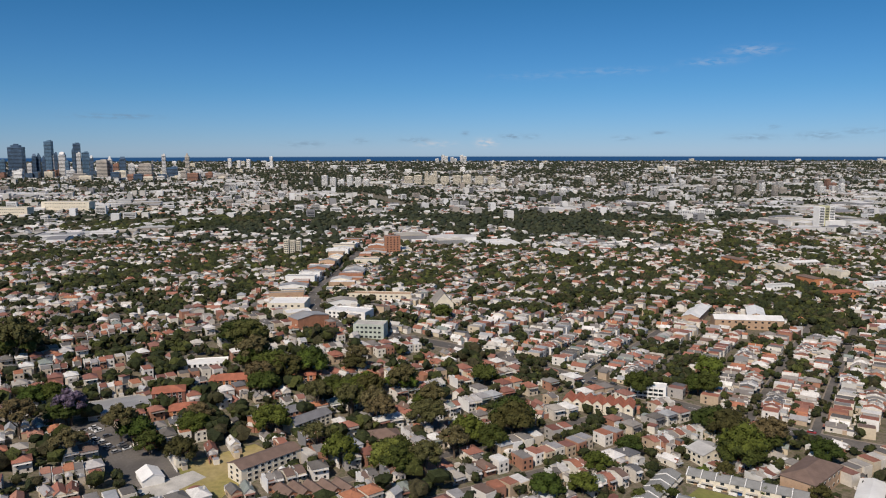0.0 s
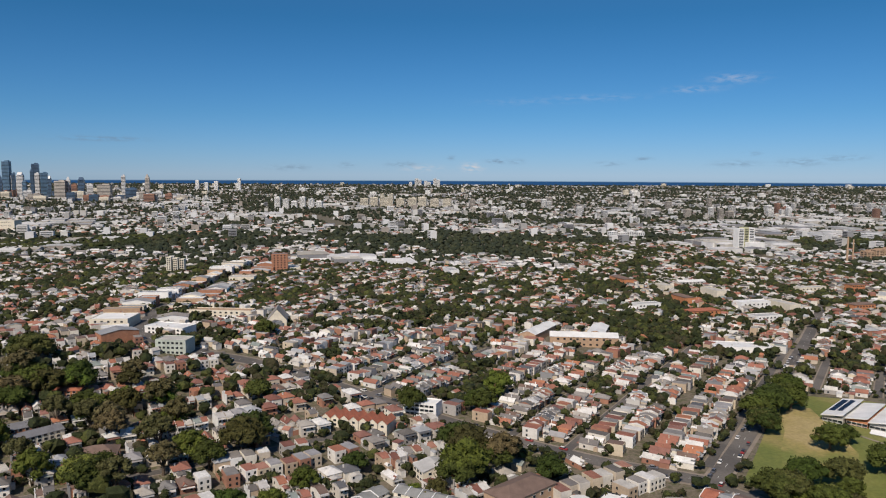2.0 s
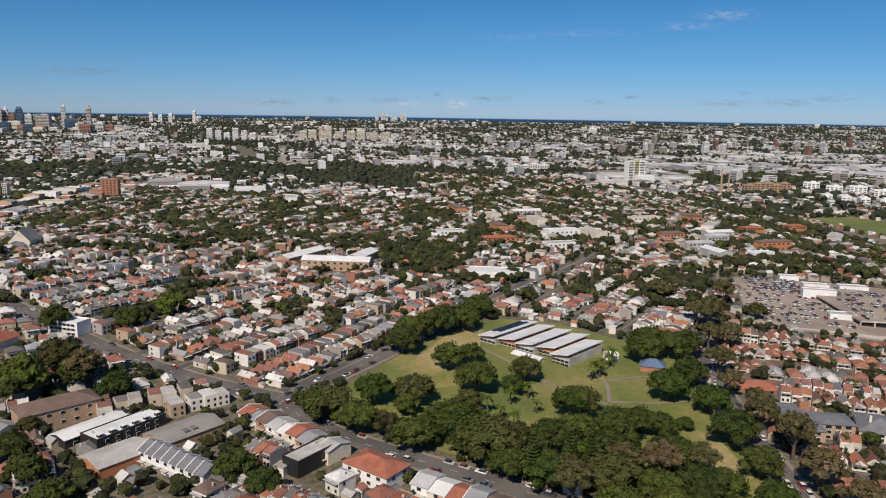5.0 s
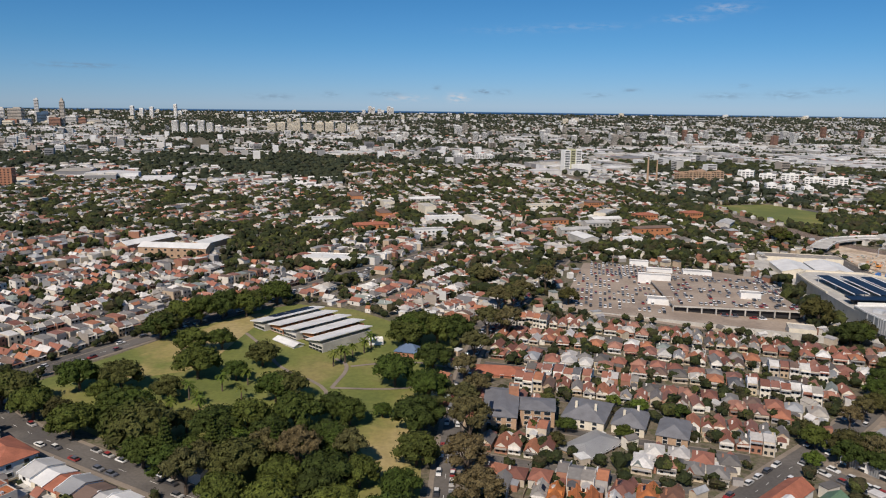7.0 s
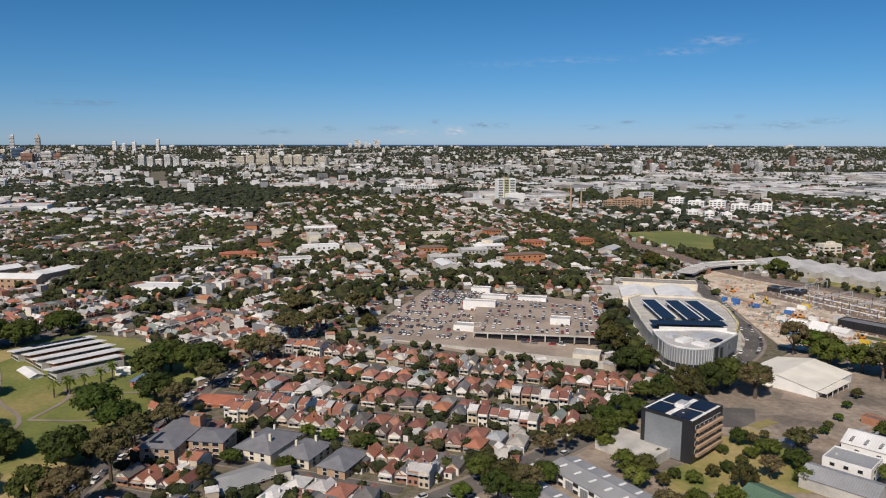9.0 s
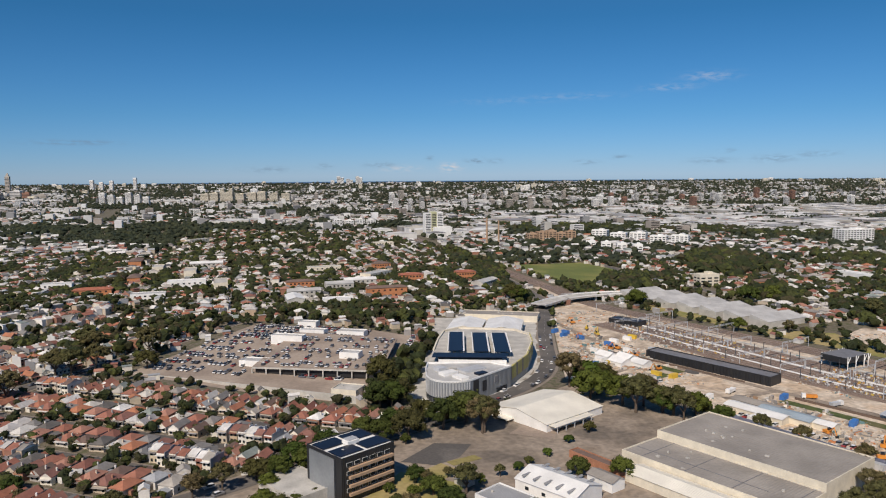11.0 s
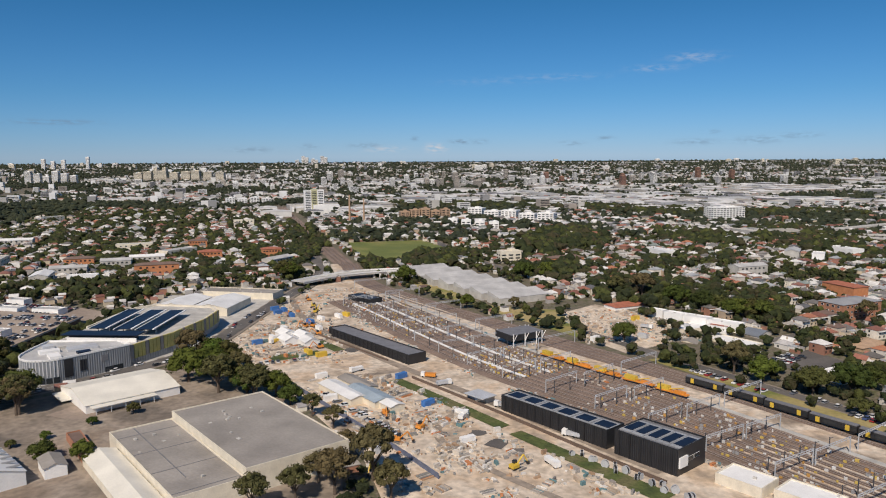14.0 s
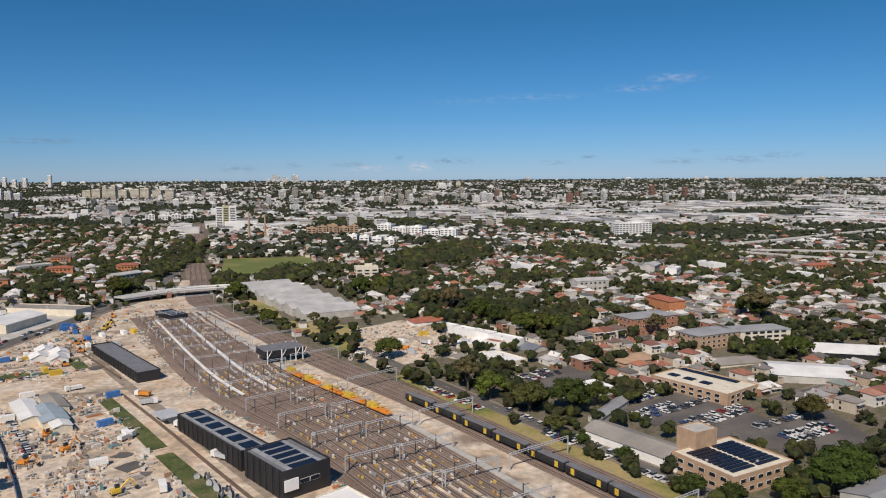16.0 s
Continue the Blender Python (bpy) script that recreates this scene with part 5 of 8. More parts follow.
for cx, cy, w, d, roof in ((1050, 498, 13, 7, m_white), (1060, 488, 16, 8, m_white_sheet), (1072, 474, 20, 9, m_white), (1064, 466, 12, 6, m_red_tile), (1042, 508, 10, 6, m_white)):
    block("workshop", "low white-walled shed of the depot yard", "workshop", cx, cy, -50, w, d, gz(cx, cy) + 4.2, m_white, roof, "flat", group="yard sheds")
block("shed", "grey shed with a barrel roof", "shed", 1086, 462, 30, 16, 12, -11.5, m_concrete, m_grey_clad, "gable", 2.6)
block("workshop", "workshop with a dark red roof", "workshop", 1030, 538, 20, 26, 14, -8.5, m_white, m_red_tile, "hip", 2.2)
block("workshop", "small cream workshop with a tan roof", "workshop", 1040, 452, -40, 12, 9, -13, m_cream, m_beige_roof, "gable", 1.6)
block("warehouse", "grey-roofed works building by the depot", "works", 1160, 262, 24, 30, 18, -12.5, m_concrete, m_grey_sheet, "cross", 2.0)

# saw-toothed factory beyond the line
o = thing("factory", 930, 640, 0, "pale saw-toothed factory with grey metal roofs", "factory")
for i in range(7):
    b = Build()
    t = i / 6
    cx, cy = 897 + 62 * t - 930 + 2, 705 - 128 * t - 640
    a = radians(24)
    b.box(cx, cy, -2, 5.0, 46 - 6 * abs(t - .4), 18, m_concrete, a)
    c, s = math.cos(a), math.sin(a)
    k = len(b.v)
    W, D = 23 - 3 * abs(t - .4), 9.2
    for u in (-W, W):
        b.v += [(cx + c * u + s * D, cy + s * u - c * D, 5.0), (cx + c * u - s * D, cy + s * u + c * D, 5.0), (cx + c * u - s * (D - 2), cy + s * u + c * (D - 2), 8.2)]
    for f in ((0, 3, 5, 2), (1, 2, 5, 4), (0, 2, 1), (3, 4, 5)):
        b.f.append(tuple(k + q for q in f))
        b.m.append(b.slot(m_pale_sheet))
    part("bay", b, o)
SPOTS.append((930, 640, 40))

# towers and blocks in the middle distance
o = thing("apartment_tower", 726, 1396, 14, "white apartment tower with a pale yellow glass shaft", "apartment tower")
for cx, w, h, m in ((-11.5, 12, 42, m_white), (0, 10, 44, mat("pale_yellow_glass", [(.52, .50, .30)], .4)), (11.5, 12, 43, m_white)):
    b = Build()
    b.box(cx, 0, -3, h, w, 16, m)
    part("shaft", b, o)
    for fl in range(13):
        b = Build()
        b.box(cx, -8.1, 2 + fl * 3.05, 3.5 + fl * 3.05, w * .75, .3, m_glass)
        part("window_band", b, o)
b = Build()
b.box(14, -14, -3, 16, 34, 14, m_white)
part("podium", b, o)
o = thing("chimney_stack", 803, 1180, 0, "tall brick chimney of the old brickworks", "chimney")
b = Build()
b.tube((0, 0, -2), (0, 0, 46), 2.0, 1.2, m_tan_brick, 12)
part("shaft", b, o)
o = thing("chimney_stack", 824, 1200, 0, "tall brick chimney of the old brickworks", "chimney")
b = Build()
b.tube((0, 0, -2), (0, 0, 40), 1.7, 1.0, m_tan_brick, 12)
part("shaft", b, o)


def slab(name, label, x, y, a, w, d, h, wall, step=3.1):
    """A far block of flats with recessed window bands."""
    o = thing(name, x, y, a, label, "apartment building", "far blocks")
    b = Build()
    b.box(0, 0, -5, h, w, d, wall)
    b.box(w * .1, 0, h, h + 2, w * .3, d * .5, wall)
    part("wall", b, o)
    far_bands = []
    for fl in range(max(1, int(h / step))):
        b = Build()
        if y > 2300:
            b.box(0, 0, fl * step + 1.0, fl * step + 2.4 if step < 4 else (fl + .5) * step, w + .3, d + .3, m_glass, base=False)
            far_bands.append(b)
            continue
        n = max(2, int(w / 6))
        for i in range(n):
            b.box(((i + .5) / n - .5) * w, -d / 2 - .05, fl * step + 1.0, fl * step + 2.4, w / n * .62, .2, m_glass)
        n = max(2, int(d / 6))
        for i in range(n):
            for sx in (-1, 1):
                b.box(sx * (w / 2 + .05), ((i + .5) / n - .5) * d, fl * step + 1.0, fl * step + 2.4, .2, d / n * .6, m_glass)
        far_bands.append(b)
    if far_bands:
        whole = Build()
        for q in far_bands:
            k = len(whole.v)
            whole.v += q.v
            whole.f += [tuple(k + i for i in f) for f in q.f]
            whole.m += q.m
        whole.mats = far_bands[0].mats
        part("glazing", whole, o)["kind"] = "stuff"
    return o


for i in range(4):
    slab("apartment_building", "white mid-rise flats among trees", 529 + i * 23, 1612 + i * 12, 20, 18, 16, 16 - (i % 2) * 2, m_white)
for i in range(5):
    slab("apartment_building", "orange brick mid-rise flats", 888 + i * 17, 1266 + i * 3, 12, 15, 16, 14 + (i % 3) * 2, m_tan_brick)
for i in range(5):
    slab("apartment_building", "white mid-rise apartments with wide balconies", 1012 + i * 24, 1290 - i * 30, -30, 26, 18, 17 - (i % 2) * 3, m_white)
for i in range(4):
    slab("apartment_building", "pale apartments beside the oval street", 960 + i * 18, 1150 - i * 20, -10, 14, 14, 12, m_white)
slab("storage_block", "tall white storage building", 1400, 1190, 14, 60, 24, 22, m_white)
slab("office_building", "yellow brick office near the factory", 985, 770, 10, 22, 12, 12, m_cream)
for i, (dx, h) in enumerate(((0, 30), (40, 34), (75, 49), (98, 36), (112, 50), (150, 30), (200, 34), (240, 38), (290, 32), (340, 32))):
    slab("hospital_block", "large cream tower block of public flats", -142 + dx, 3068 - dx * .25, -8, 34 if h < 45 else 16, 20, h + 2, m_cream, 3.4)
for i in range(6):
    slab("apartment_tower", "pale tower of flats", -454 + i * 32, 2830, 0, 22, 18, 46 - (i % 3) * 8, m_white, 3.4)
for i in range(7):
    slab("apartment_tower", "white tower on the eastern ridge", -60 + i * 46 + (i % 2) * 14, 7350, 0, 34, 24, 40 + (i * 7 % 4) * 12, m_white, 3.4)
m_tower_dark = mat("blue_glass_tower", [(.07, .11, .17)], .25, grain=(.05, .2), stain=(.02, .2))
m_tower_pale = mat("pale_tower_stone", [(.42, .38, .33)], .8, grain=(.1, .1), stain=(.02, .15))
m_tower_brick = mat("brown_tower_brick", [(.30, .16, .11)], .85, grain=(.1, .1), stain=(.02, .15))
m_tower_blue = mat("bright_glass_tower", [(.10, .17, .25)], .2, grain=(.05, .2), stain=(.02, .2))
m_tower_light = mat("white_tower_panels", [(.62, .61, .59)], .7, grain=(.1, .1), stain=(.02, .12))
# x, width, height of the roof, and the look: 0 dark glass, 1 white, 2 cream stone, 3 brown brick
CITY = ((-2189, 82, 165, 0), (-2264, 29, 99, 0), (-2100, 23, 116, 0), (-2077, 23, 116, 0), (-2052, 18, 105, 0), (-2022, 44, 194, 0), (-1989, 20, 133, 0), (-2007, 41, 116, 1), (-1955, 38, 125, 1), (-1931, 23, 93, 0), (-1895, 20, 148, 0))
CITY += ((-1878, 41, 182, 0), (-1870, 26, 133, 1), (-1835, 41, 136, 0), (-1805, 18, 107, 0), (-1748, 64, 96, 2), (-1712, 26, 101, 1), (-1682, 32, 78, 3), (-1646, 35, 101, 0), (-1603, 35, 78, 1), (-1528, 76, 78, 2))
CITY += ((-1435, 23, 124, 1), (-1392, 64, 60, 0), (-1314, 26, 115, 2), (-1336, 76, 31, 1), (-1262, 58, 43, 1), (-1204, 41, 34, 3), (-1138, 70, 22, 2), (-2126, 26, 79, 1), (-2222, 35, 50, 1), (-2175, 35, 50, 1), (-1916, 47, 47, 1), (-2340, 60, 120, 0), (-2420, 50, 90, 2))
rg = random.Random(39)
for i, (px, w, top, look_of) in enumerate(CITY):
    deep = 3800 + (40 if top > 110 else -60) + rg.uniform(-25, 25)
    f = deep / 3800
    base, wall = gz(px * f, deep), (m_tower_blue if i % 4 == 1 else m_tower_dark, m_tower_light, m_tower_pale, m_tower_brick)[look_of]
    o = slab("city_tower", ("dark glass office tower of the city centre", "white apartment tower of the city centre", "cream stone tower of the city centre", "brown brick tower of the city centre")[look_of], px * f, deep, rg.uniform(0, 20), w * .82, w * .6, top - base, wall, 7)
    b = Build()
    crown = rg.choice((0, 1, 2)) if top > 100 else 1
    if crown == 0:
        b.box(0, 0, top - base, top - base + 9, w * .5, w * .4, wall)
        b.box(0, 0, top - base + 9, top - base + 16, w * .25, w * .2, wall)
    elif crown == 1:
        b.box(w * .1, 0, top - base, top - base + 5, w * .4, w * .35, wall)
    else:
        b.tent(0, 0, top - base, 14, w * .8, w * .58, wall, math.pi / 2, 0)
    part("crown", b, o)
for px, top, w in ((-882, 103, 15), (-999, 83, 18), (-1095, 89, 18), (-1049, 74, 18)):
    slab("apartment_tower", "slim pale tower among the eastern suburbs", px * 1.4, 5320, 0, w * 1.4, 20, top * 1.0 - gz(px * 1.4, 5320), m_white, 5)
rg = random.Random(40)
for i in range(34):
    x, y = rg.uniform(-2450, -1050), rg.uniform(3350, 3950)
    slab("city_block", "mid-rise block at the foot of the city towers", x, y, 8, rg.uniform(24, 60), 30, rg.uniform(14, 42), rg.choice((m_tower_light, m_cream, m_tower_pale, m_tower_dark, m_tower_brick, m_white)), 6)
rg = random.Random(41)
for i in range(46):
    x, y = rg.uniform(250, 2300), rg.uniform(2350, 3300)
    slab("apartment_tower", "pale apartment tower of the new district", x, y, rg.choice((10, 100)), rg.uniform(12, 24), 16, rg.uniform(18, 46), rg.choice((m_white, m_tower_light, m_tower_pale, m_tower_light, m_tower_brick)), 3.4)
for i in range(48):
    x, y = rg.uniform(-2500, 6000), rg.uniform(4200, 7600)
    slab("apartment_tower", "small far block of flats on the ridge", x, y, 0, rg.uniform(20, 50), 22, rg.uniform(16, 34), rg.choice((m_white, m_cream)), 5)
block("university_block", "long pale university building", "university", -866, 1696, 0, 110, 30, 26, m_cream, m_concrete, "flat", faces=(("S", 24),), storeys=3)
block("university_block", "long cream museum building", "university", -925, 1570, 4, 80, 30, 22, m_cream, m_concrete, "flat", faces=(("S", 16),), storeys=3)

# motorway viaducts
for line, w in (([(1376, 949), (1440, 975), (1512, 1006), (1660, 1090), (1860, 1215)], 12), ([(1400, 920), (1470, 905), (1585, 860), (1760, 800)], 12), ([(1416, 907), (1470, 830), (1540, 755)], 10)):
    line = resample(smooth_line(line, 2), 25)
    zt = gz(*line[0]) + 7
    o = thing("viaduct", line[0][0], line[0][1], 0, "concrete motorway viaduct on piers", "viaduct", z=0)
    o.matrix_basis = pose(0, 0, 0)
    b = Build()
    ribbon(b, line, w, zt, m_concrete, 1.6, 0)
    part("deck", b, o)
    for x, y in line[1::2]:
        b = Build()
        b.box(x, y, gz(x, y) - 1, zt - 1.5, 2, 2, m_concrete)
        part("pier", b, o)

# long house rows and small buildings at the road corner
for i, (cx, cy, w, d, wall, roof) in enumerate(((548, 232, 8, 20, m_white, m_red_tile), (556, 224, 7, 20, m_cream, mat("green_roof", [(.12, .20, .12)], .6, wave=.4, wave_size=.6)), (565, 220, 9, 15, m_brick, m_brown_tile),
                                                (540, 222, 9, 17, m_white, m_white_sheet), (531, 212, 9, 16, m_white, m_grey_sheet), (520, 204, 10, 16, m_cream, m_red_tile), (545, 207, 9, 16, m_tan_brick, m_grey_sheet), (560, 206, 9, 14, m_white, m_brown_tile))):
    block("house", "long single-storey house with a pitched roof", "house", cx, cy, -52, w, d, gz(cx, cy) + 3.8, wall, roof, "gable", 2.2, (("S", 1), ("W", 2)), 1, group="corner houses")
o, h = block("bandstand", "park pavilion under a blue fabric sail", "pavilion", 431, 368, -20, 12, 9, gz(431, 368) + 3.0, m_brick, mat("blue_sail", [(.10, .15, .24)], .7), "hip", 3.0)
block("shelter", "small white park shelter", "shelter", 414, 384, 10, 7, 4, gz(414, 384) + 2.6, m_white, m_white, "flat")
for line in ([(398, 326), (425, 324), (440, 330)], [(346, 398), (362, 372), (372, 348), (398, 326), (396, 300)], [(398, 326), (404, 352), (396, 362)], [(404, 352), (430, 360), (448, 352)]):
    b = Build()
    ribbon(b, resample(smooth_line(line, 2), 5), 1.8, .28, m_paving)
    single("path", b, "pale winding footpath through the park", "path", "structure")

PLANTED = [
    ("mixed", [(124, 311, 3), (131, 306, 3), (139, 301, 4), (147, 283, 5), (141, 279, 5), (135, 284, 4), (120, 276, 3.5), (129, 262, 4), (84, 283, 3), (75, 273, 3), (109, 250, 3), (150, 258, 3), (99, 300, 3), (92, 300, 4), (84, 296, 4), (74, 284, 4), (66, 276, 4), (118, 318, 4), (160, 284, 5), (164, 276, 5), (126, 270, 3), (118, 262, 3)]),
    ("mixed", [(490, 283, 4), (510, 277, 4), (523, 300, 4), (478, 279, 4), (546, 285, 3), (487, 307, 4), (538, 296, 4), (514, 306, 3.5), (484, 270, 4)]),
    ("mixed", [(640, 268, 3), (646, 273, 2.6), (652, 270, 3.2), (660, 274, 2.8), (667, 278, 3), (675, 284, 2.6), (681, 290, 3), (672, 294, 2.5), (686, 300, 3), (694, 306, 2.4), (640, 284, 3), (646, 290, 2.6), (662, 328, 3), (670, 336, 3), (678, 342, 2.6), (706, 300, 2.4), (714, 306, 2.6), (722, 312, 2.4), (727, 318, 2.2), (736, 326, 2.4), (748, 340, 2.4), (760, 352, 3)]),
    ("mixed", [(603, 290, 5), (612, 296, 5), (622, 306, 6), (634, 322, 6), (645, 336, 6), (660, 352, 6), (686, 370, 7), (672, 362, 6), (636, 276, 5), (630, 266, 5), (680, 272, 5), (590, 252, 6), (582, 256, 6), (580, 280, 4), (656, 250, 5), (632, 240, 6), (690, 268, 4), (682, 302, 4), (700, 292, 6), (664, 316, 5), (596, 266, 5), (570, 256, 4)]),
    ("fig", [(277, 310, 13), (294, 323, 9), (311, 323, 9), (308, 392, 12), (314, 411, 13), (325, 429, 13), (339, 434, 12), (348, 455, 12), (339, 336, 10), (340, 373, 7), (328, 365, 9), (340, 271, 15), (311, 279, 9), (308, 311, 6), (289, 295, 9), (328, 296, 12), (334, 312, 7), (356, 334, 6), (364, 351, 8), (381, 313, 11), (390, 284, 10), (402, 295, 7), (401, 266, 11), (409, 289, 7), (362, 276, 9), (373, 281, 9), (383, 270, 8), (377, 246, 10), (392, 240, 8), (406, 240, 9), (416, 243, 7), (421, 296, 4)]),
    ("mixed", [(344, 256, 8), (330, 276, 7), (356, 248, 8), (396, 250, 8), (412, 256, 7), (384, 255, 8), (372, 265, 7), (350, 283, 6), (392, 224, 9), (410, 219, 9), (376, 230, 8), (426, 218, 8), (300, 292, 6), (318, 284, 6), (282, 302, 6), (358, 262, 6), (404, 232, 7), (364, 252, 6)]),
    ("fig", [(425, 328, 10), (436, 387, 14), (449, 388, 13), (429, 378, 10), (442, 347, 9), (439, 313, 9), (435, 281, 10), (434, 257, 8), (429, 235, 7)]),
    ("gum", [(452, 295, 8), (453, 271, 9), (450, 247, 9), (459, 312, 7), (477, 399, 12), (488, 443, 12), (480, 499, 11), (363, 239, 8), (452, 226, 9), (455, 332, 7), (462, 362, 8), (499, 462, 9), (519, 492, 9)]),
    ("west", [(-264, 461, 19), (-189, 361, 12), (-152, 335, 12), (-137, 327, 7), (-119, 318, 8), (-123, 353, 11), (-131, 483, 18), (-115, 441, 15), (-100, 427, 16), (-80, 433, 14), (-101, 405, 13), (-86, 352, 10), (-60, 332, 8), (-44, 383, 13), (-27, 408, 13), (-36, 369, 12), (-11, 354, 12), (-47, 319, 9), (-23, 308, 12), (-22, 326, 8), (-51, 446, 11), (-68, 382, 9), (-60, 400, 12), (-10, 385, 11), (5, 330, 9), (-8, 310, 9), (-205, 340, 10), (-215, 380, 11), (-170, 318, 9)]),
    ("mixed", [(-1, 564, 9), (33, 359, 15), (25, 429, 9), (114, 416, 9), (155, 420, 11), (167, 448, 10), (146, 361, 14), (144, 327, 15), (161, 349, 13), (12, 345, 9), (-47, 408, 12), (23, 338, 8), (44, 295, 8), (180, 330, 8), (128, 318, 5), (160, 296, 5), (168, 272, 7), (180, 255, 8), (138, 268, 5), (60, 300, 7), (70, 320, 7), (90, 340, 7), (250, 255, 8), (262, 245, 7), (196, 240, 7)]),
    ("mixed", [(665, 427, 10), (675, 399, 11), (665, 393, 9), (710, 358, 11), (706, 368, 10), (695, 359, 8), (679, 347, 8), (771, 425, 12), (782, 419, 12), (786, 390, 10), (688, 291, 5), (694, 281, 5), (630, 279, 5), (760, 302, 5), (744, 306, 5), (802, 375, 11), (585, 262, 7), (592, 256, 6), (578, 270, 6), (600, 270, 5), (640, 316, 6), (630, 308, 6), (650, 330, 6), (668, 345, 6), (668, 266, 5), (645, 250, 5), (720, 265, 6), (528, 462, 7), (700, 375, 7), (628, 298, 4)]),
    ("mixed", [(789, 378, 10), (771, 395, 10), (802, 377, 8), (775, 691, 13), (796, 388, 8), (808, 366, 7), (816, 372, 7), (778, 408, 9), (824, 360, 6)]),
    ("gum", [(862, 282, 9), (850, 272, 8), (844, 281, 6), (838, 268, 6), (826, 262, 6), (852, 300, 5), (860, 310, 5), (845, 330, 5), (835, 345, 5), (868, 268, 7)]),
    ("mixed", [(1039, 393, 8), (1048, 381, 8), (1063, 364, 9), (1081, 363, 10), (1096, 370, 7), (1068, 337, 5), (1076, 324, 3), (1086, 305, 4), (1099, 276, 5), (1109, 268, 5), (1127, 266, 6), (1146, 272, 9), (1155, 279, 9), (1166, 480, 7), (1251, 526, 15), (996, 667, 12), (1002, 453, 8), (1014, 414, 4), (953, 546, 5), (921, 556, 6), (880, 666, 10), (1087, 495, 11), (1105, 493, 11), (1079, 510, 11), (1065, 535, 10), (1048, 557, 10), (1033, 571, 8), (982, 671, 10), (1226, 429, 9), (1215, 440, 6), (1180, 340, 7)]),
]
FAR_KEEP = [OVAL, [(1155, 740), (1200, 790), (1270, 775), (1250, 725)]] + [[(-400, 2950), (-400, 3150), (300, 3150), (300, 2950)]] + [[(706, 1370), (706, 1420), (760, 1420), (760, 1370)]] + [[(-300, 2480), (-260, 2500), (-60, 1900), (-110, 1880)]]


# ---- the rail depot ----
m_panel_frame = mat("grey_panel_frames", [(.30, .31, .32)], .6)


def depot_hall(x, y, a, w, d, top, panels):
    z0 = base_of(x, y, a, w, d) - .2
    o = thing("depot_building", x, y, a, "long charcoal ribbed-metal depot building with rooftop panels" if panels else "long charcoal ribbed-metal depot building", "depot building", "depot buildings", z0)
    h = top - z0
    b = Build()
    b.box(0, 0, -1, h, w, d, m_dark_clad)
    parapet(b, w, d, h, .8, m_dark_clad, .25)
    part("wall", b, o)
    n = int(w / 4)
    for i in range(n):
        b = Build()
        b.box(-w / 2 + (i + .5) * w / n, -d / 2 - .1, .2, h + .5, .35, .25, m_black)
        part("rib", b, o)
    b = Build()
    b.box(0, 0, h + .01, h + .2, w - .5, d - .5, m_slate)
    part("roof", b, o)
    for i in range(panels):
        b = Build()
        b.box(-w / 2 + (i + .5) * w / panels, 0, h + .21, h + .42, w / panels * .94, d * .72, m_panel_frame)
        part("frame", b, o, "pale grey panel frame")
        b = Build()
        b.box(-w / 2 + (i + .5) * w / panels, 0, h + .43, h + .6, w / panels * .70, d * .52, m_solar)
        part("solar_panel", b, o)
    return o, h


depot_hall(858, 457, -55, 82, 11.5, -9.2, 0)
depot_hall(936, 330, -53, 55, 11, -8.0, 6)
o, h = depot_hall(965, 296, -53, 26, 18, -6.2, 5)
for i in range(3):
    window(o, 13.1, -5 + i * 4, h * .55, 90, (3.6, 1.6))
b = Build()
b.box(13.4, -6, h * .35, h * .75, .6, 5, m_white)
part("panel", b, o, "white stair panel")
depot_hall(848, 588, -50, 26, 12, -9.5, 3)
o = thing("electrical_cabin", 909, 362, -53, "small grey cabin with a flat canopy", "cabin")
b = Build()
b.box(0, 0, 0, 3, 9, 5, m_concrete)
part("wall", b, o)
b = Build()
b.box(0, -2, 3.0, 3.3, 12, 9, m_steel)
part("roof", b, o)
o = thing("wash_canopy", 942, 459, 26, "tall dark canopy on white steel legs over the tracks", "canopy")
zt = -6 - o.location.z
b = Build()
b.box(0, 0, zt - 3.6, zt, 23, 16, m_dark_clad, top=m_slate)
part("roof", b, o)
for sx in (-10, -2, 6, 10):
    for sy in (-8.2, 8.2):
        b = Build()
        b.tube((sx, sy, -.5), (sx, sy, zt + .4), .3, .3, m_white, 6)
        b.tube((sx, sy, zt * .45), (sx + 2.5, sy, zt), .2, .2, m_white, 5)
        part("leg", b, o, "white steel leg")

# tracks
def along(line, t):
    total = sum(math.hypot(q[0] - p[0], q[1] - p[1]) for p, q in zip(line, line[1:]))
    run = t * total
    for p, q in zip(line, line[1:]):
        d = math.hypot(q[0] - p[0], q[1] - p[1])
        if run <= d:
            f = run / d
            return p[0] + (q[0] - p[0]) * f, p[1] + (q[1] - p[1]) * f, math.degrees(math.atan2(q[1] - p[1], q[0] - p[0]))
        run -= d
    return (*line[-1], 0)


YARD_L = smooth_line([(822, 588), (850, 530), (878, 470), (905, 416), (932, 374), (965, 332), (1000, 268), (1030, 210)], 2)


def track(line, name, label):
    line = resample(line, 9)
    b = Build()
    ribbon(b, line, 3.0, .28, m_ballast, .2)
    ribbon(b, line, 2.3, .36, m_sleeper)
    for o in (-.72, .72):
        ribbon(b, shifted(line, o), .2, .50, m_rail, .15)
    return tagged(new(name, b.mesh(name)), label, "railway track", "tracks", "structure")


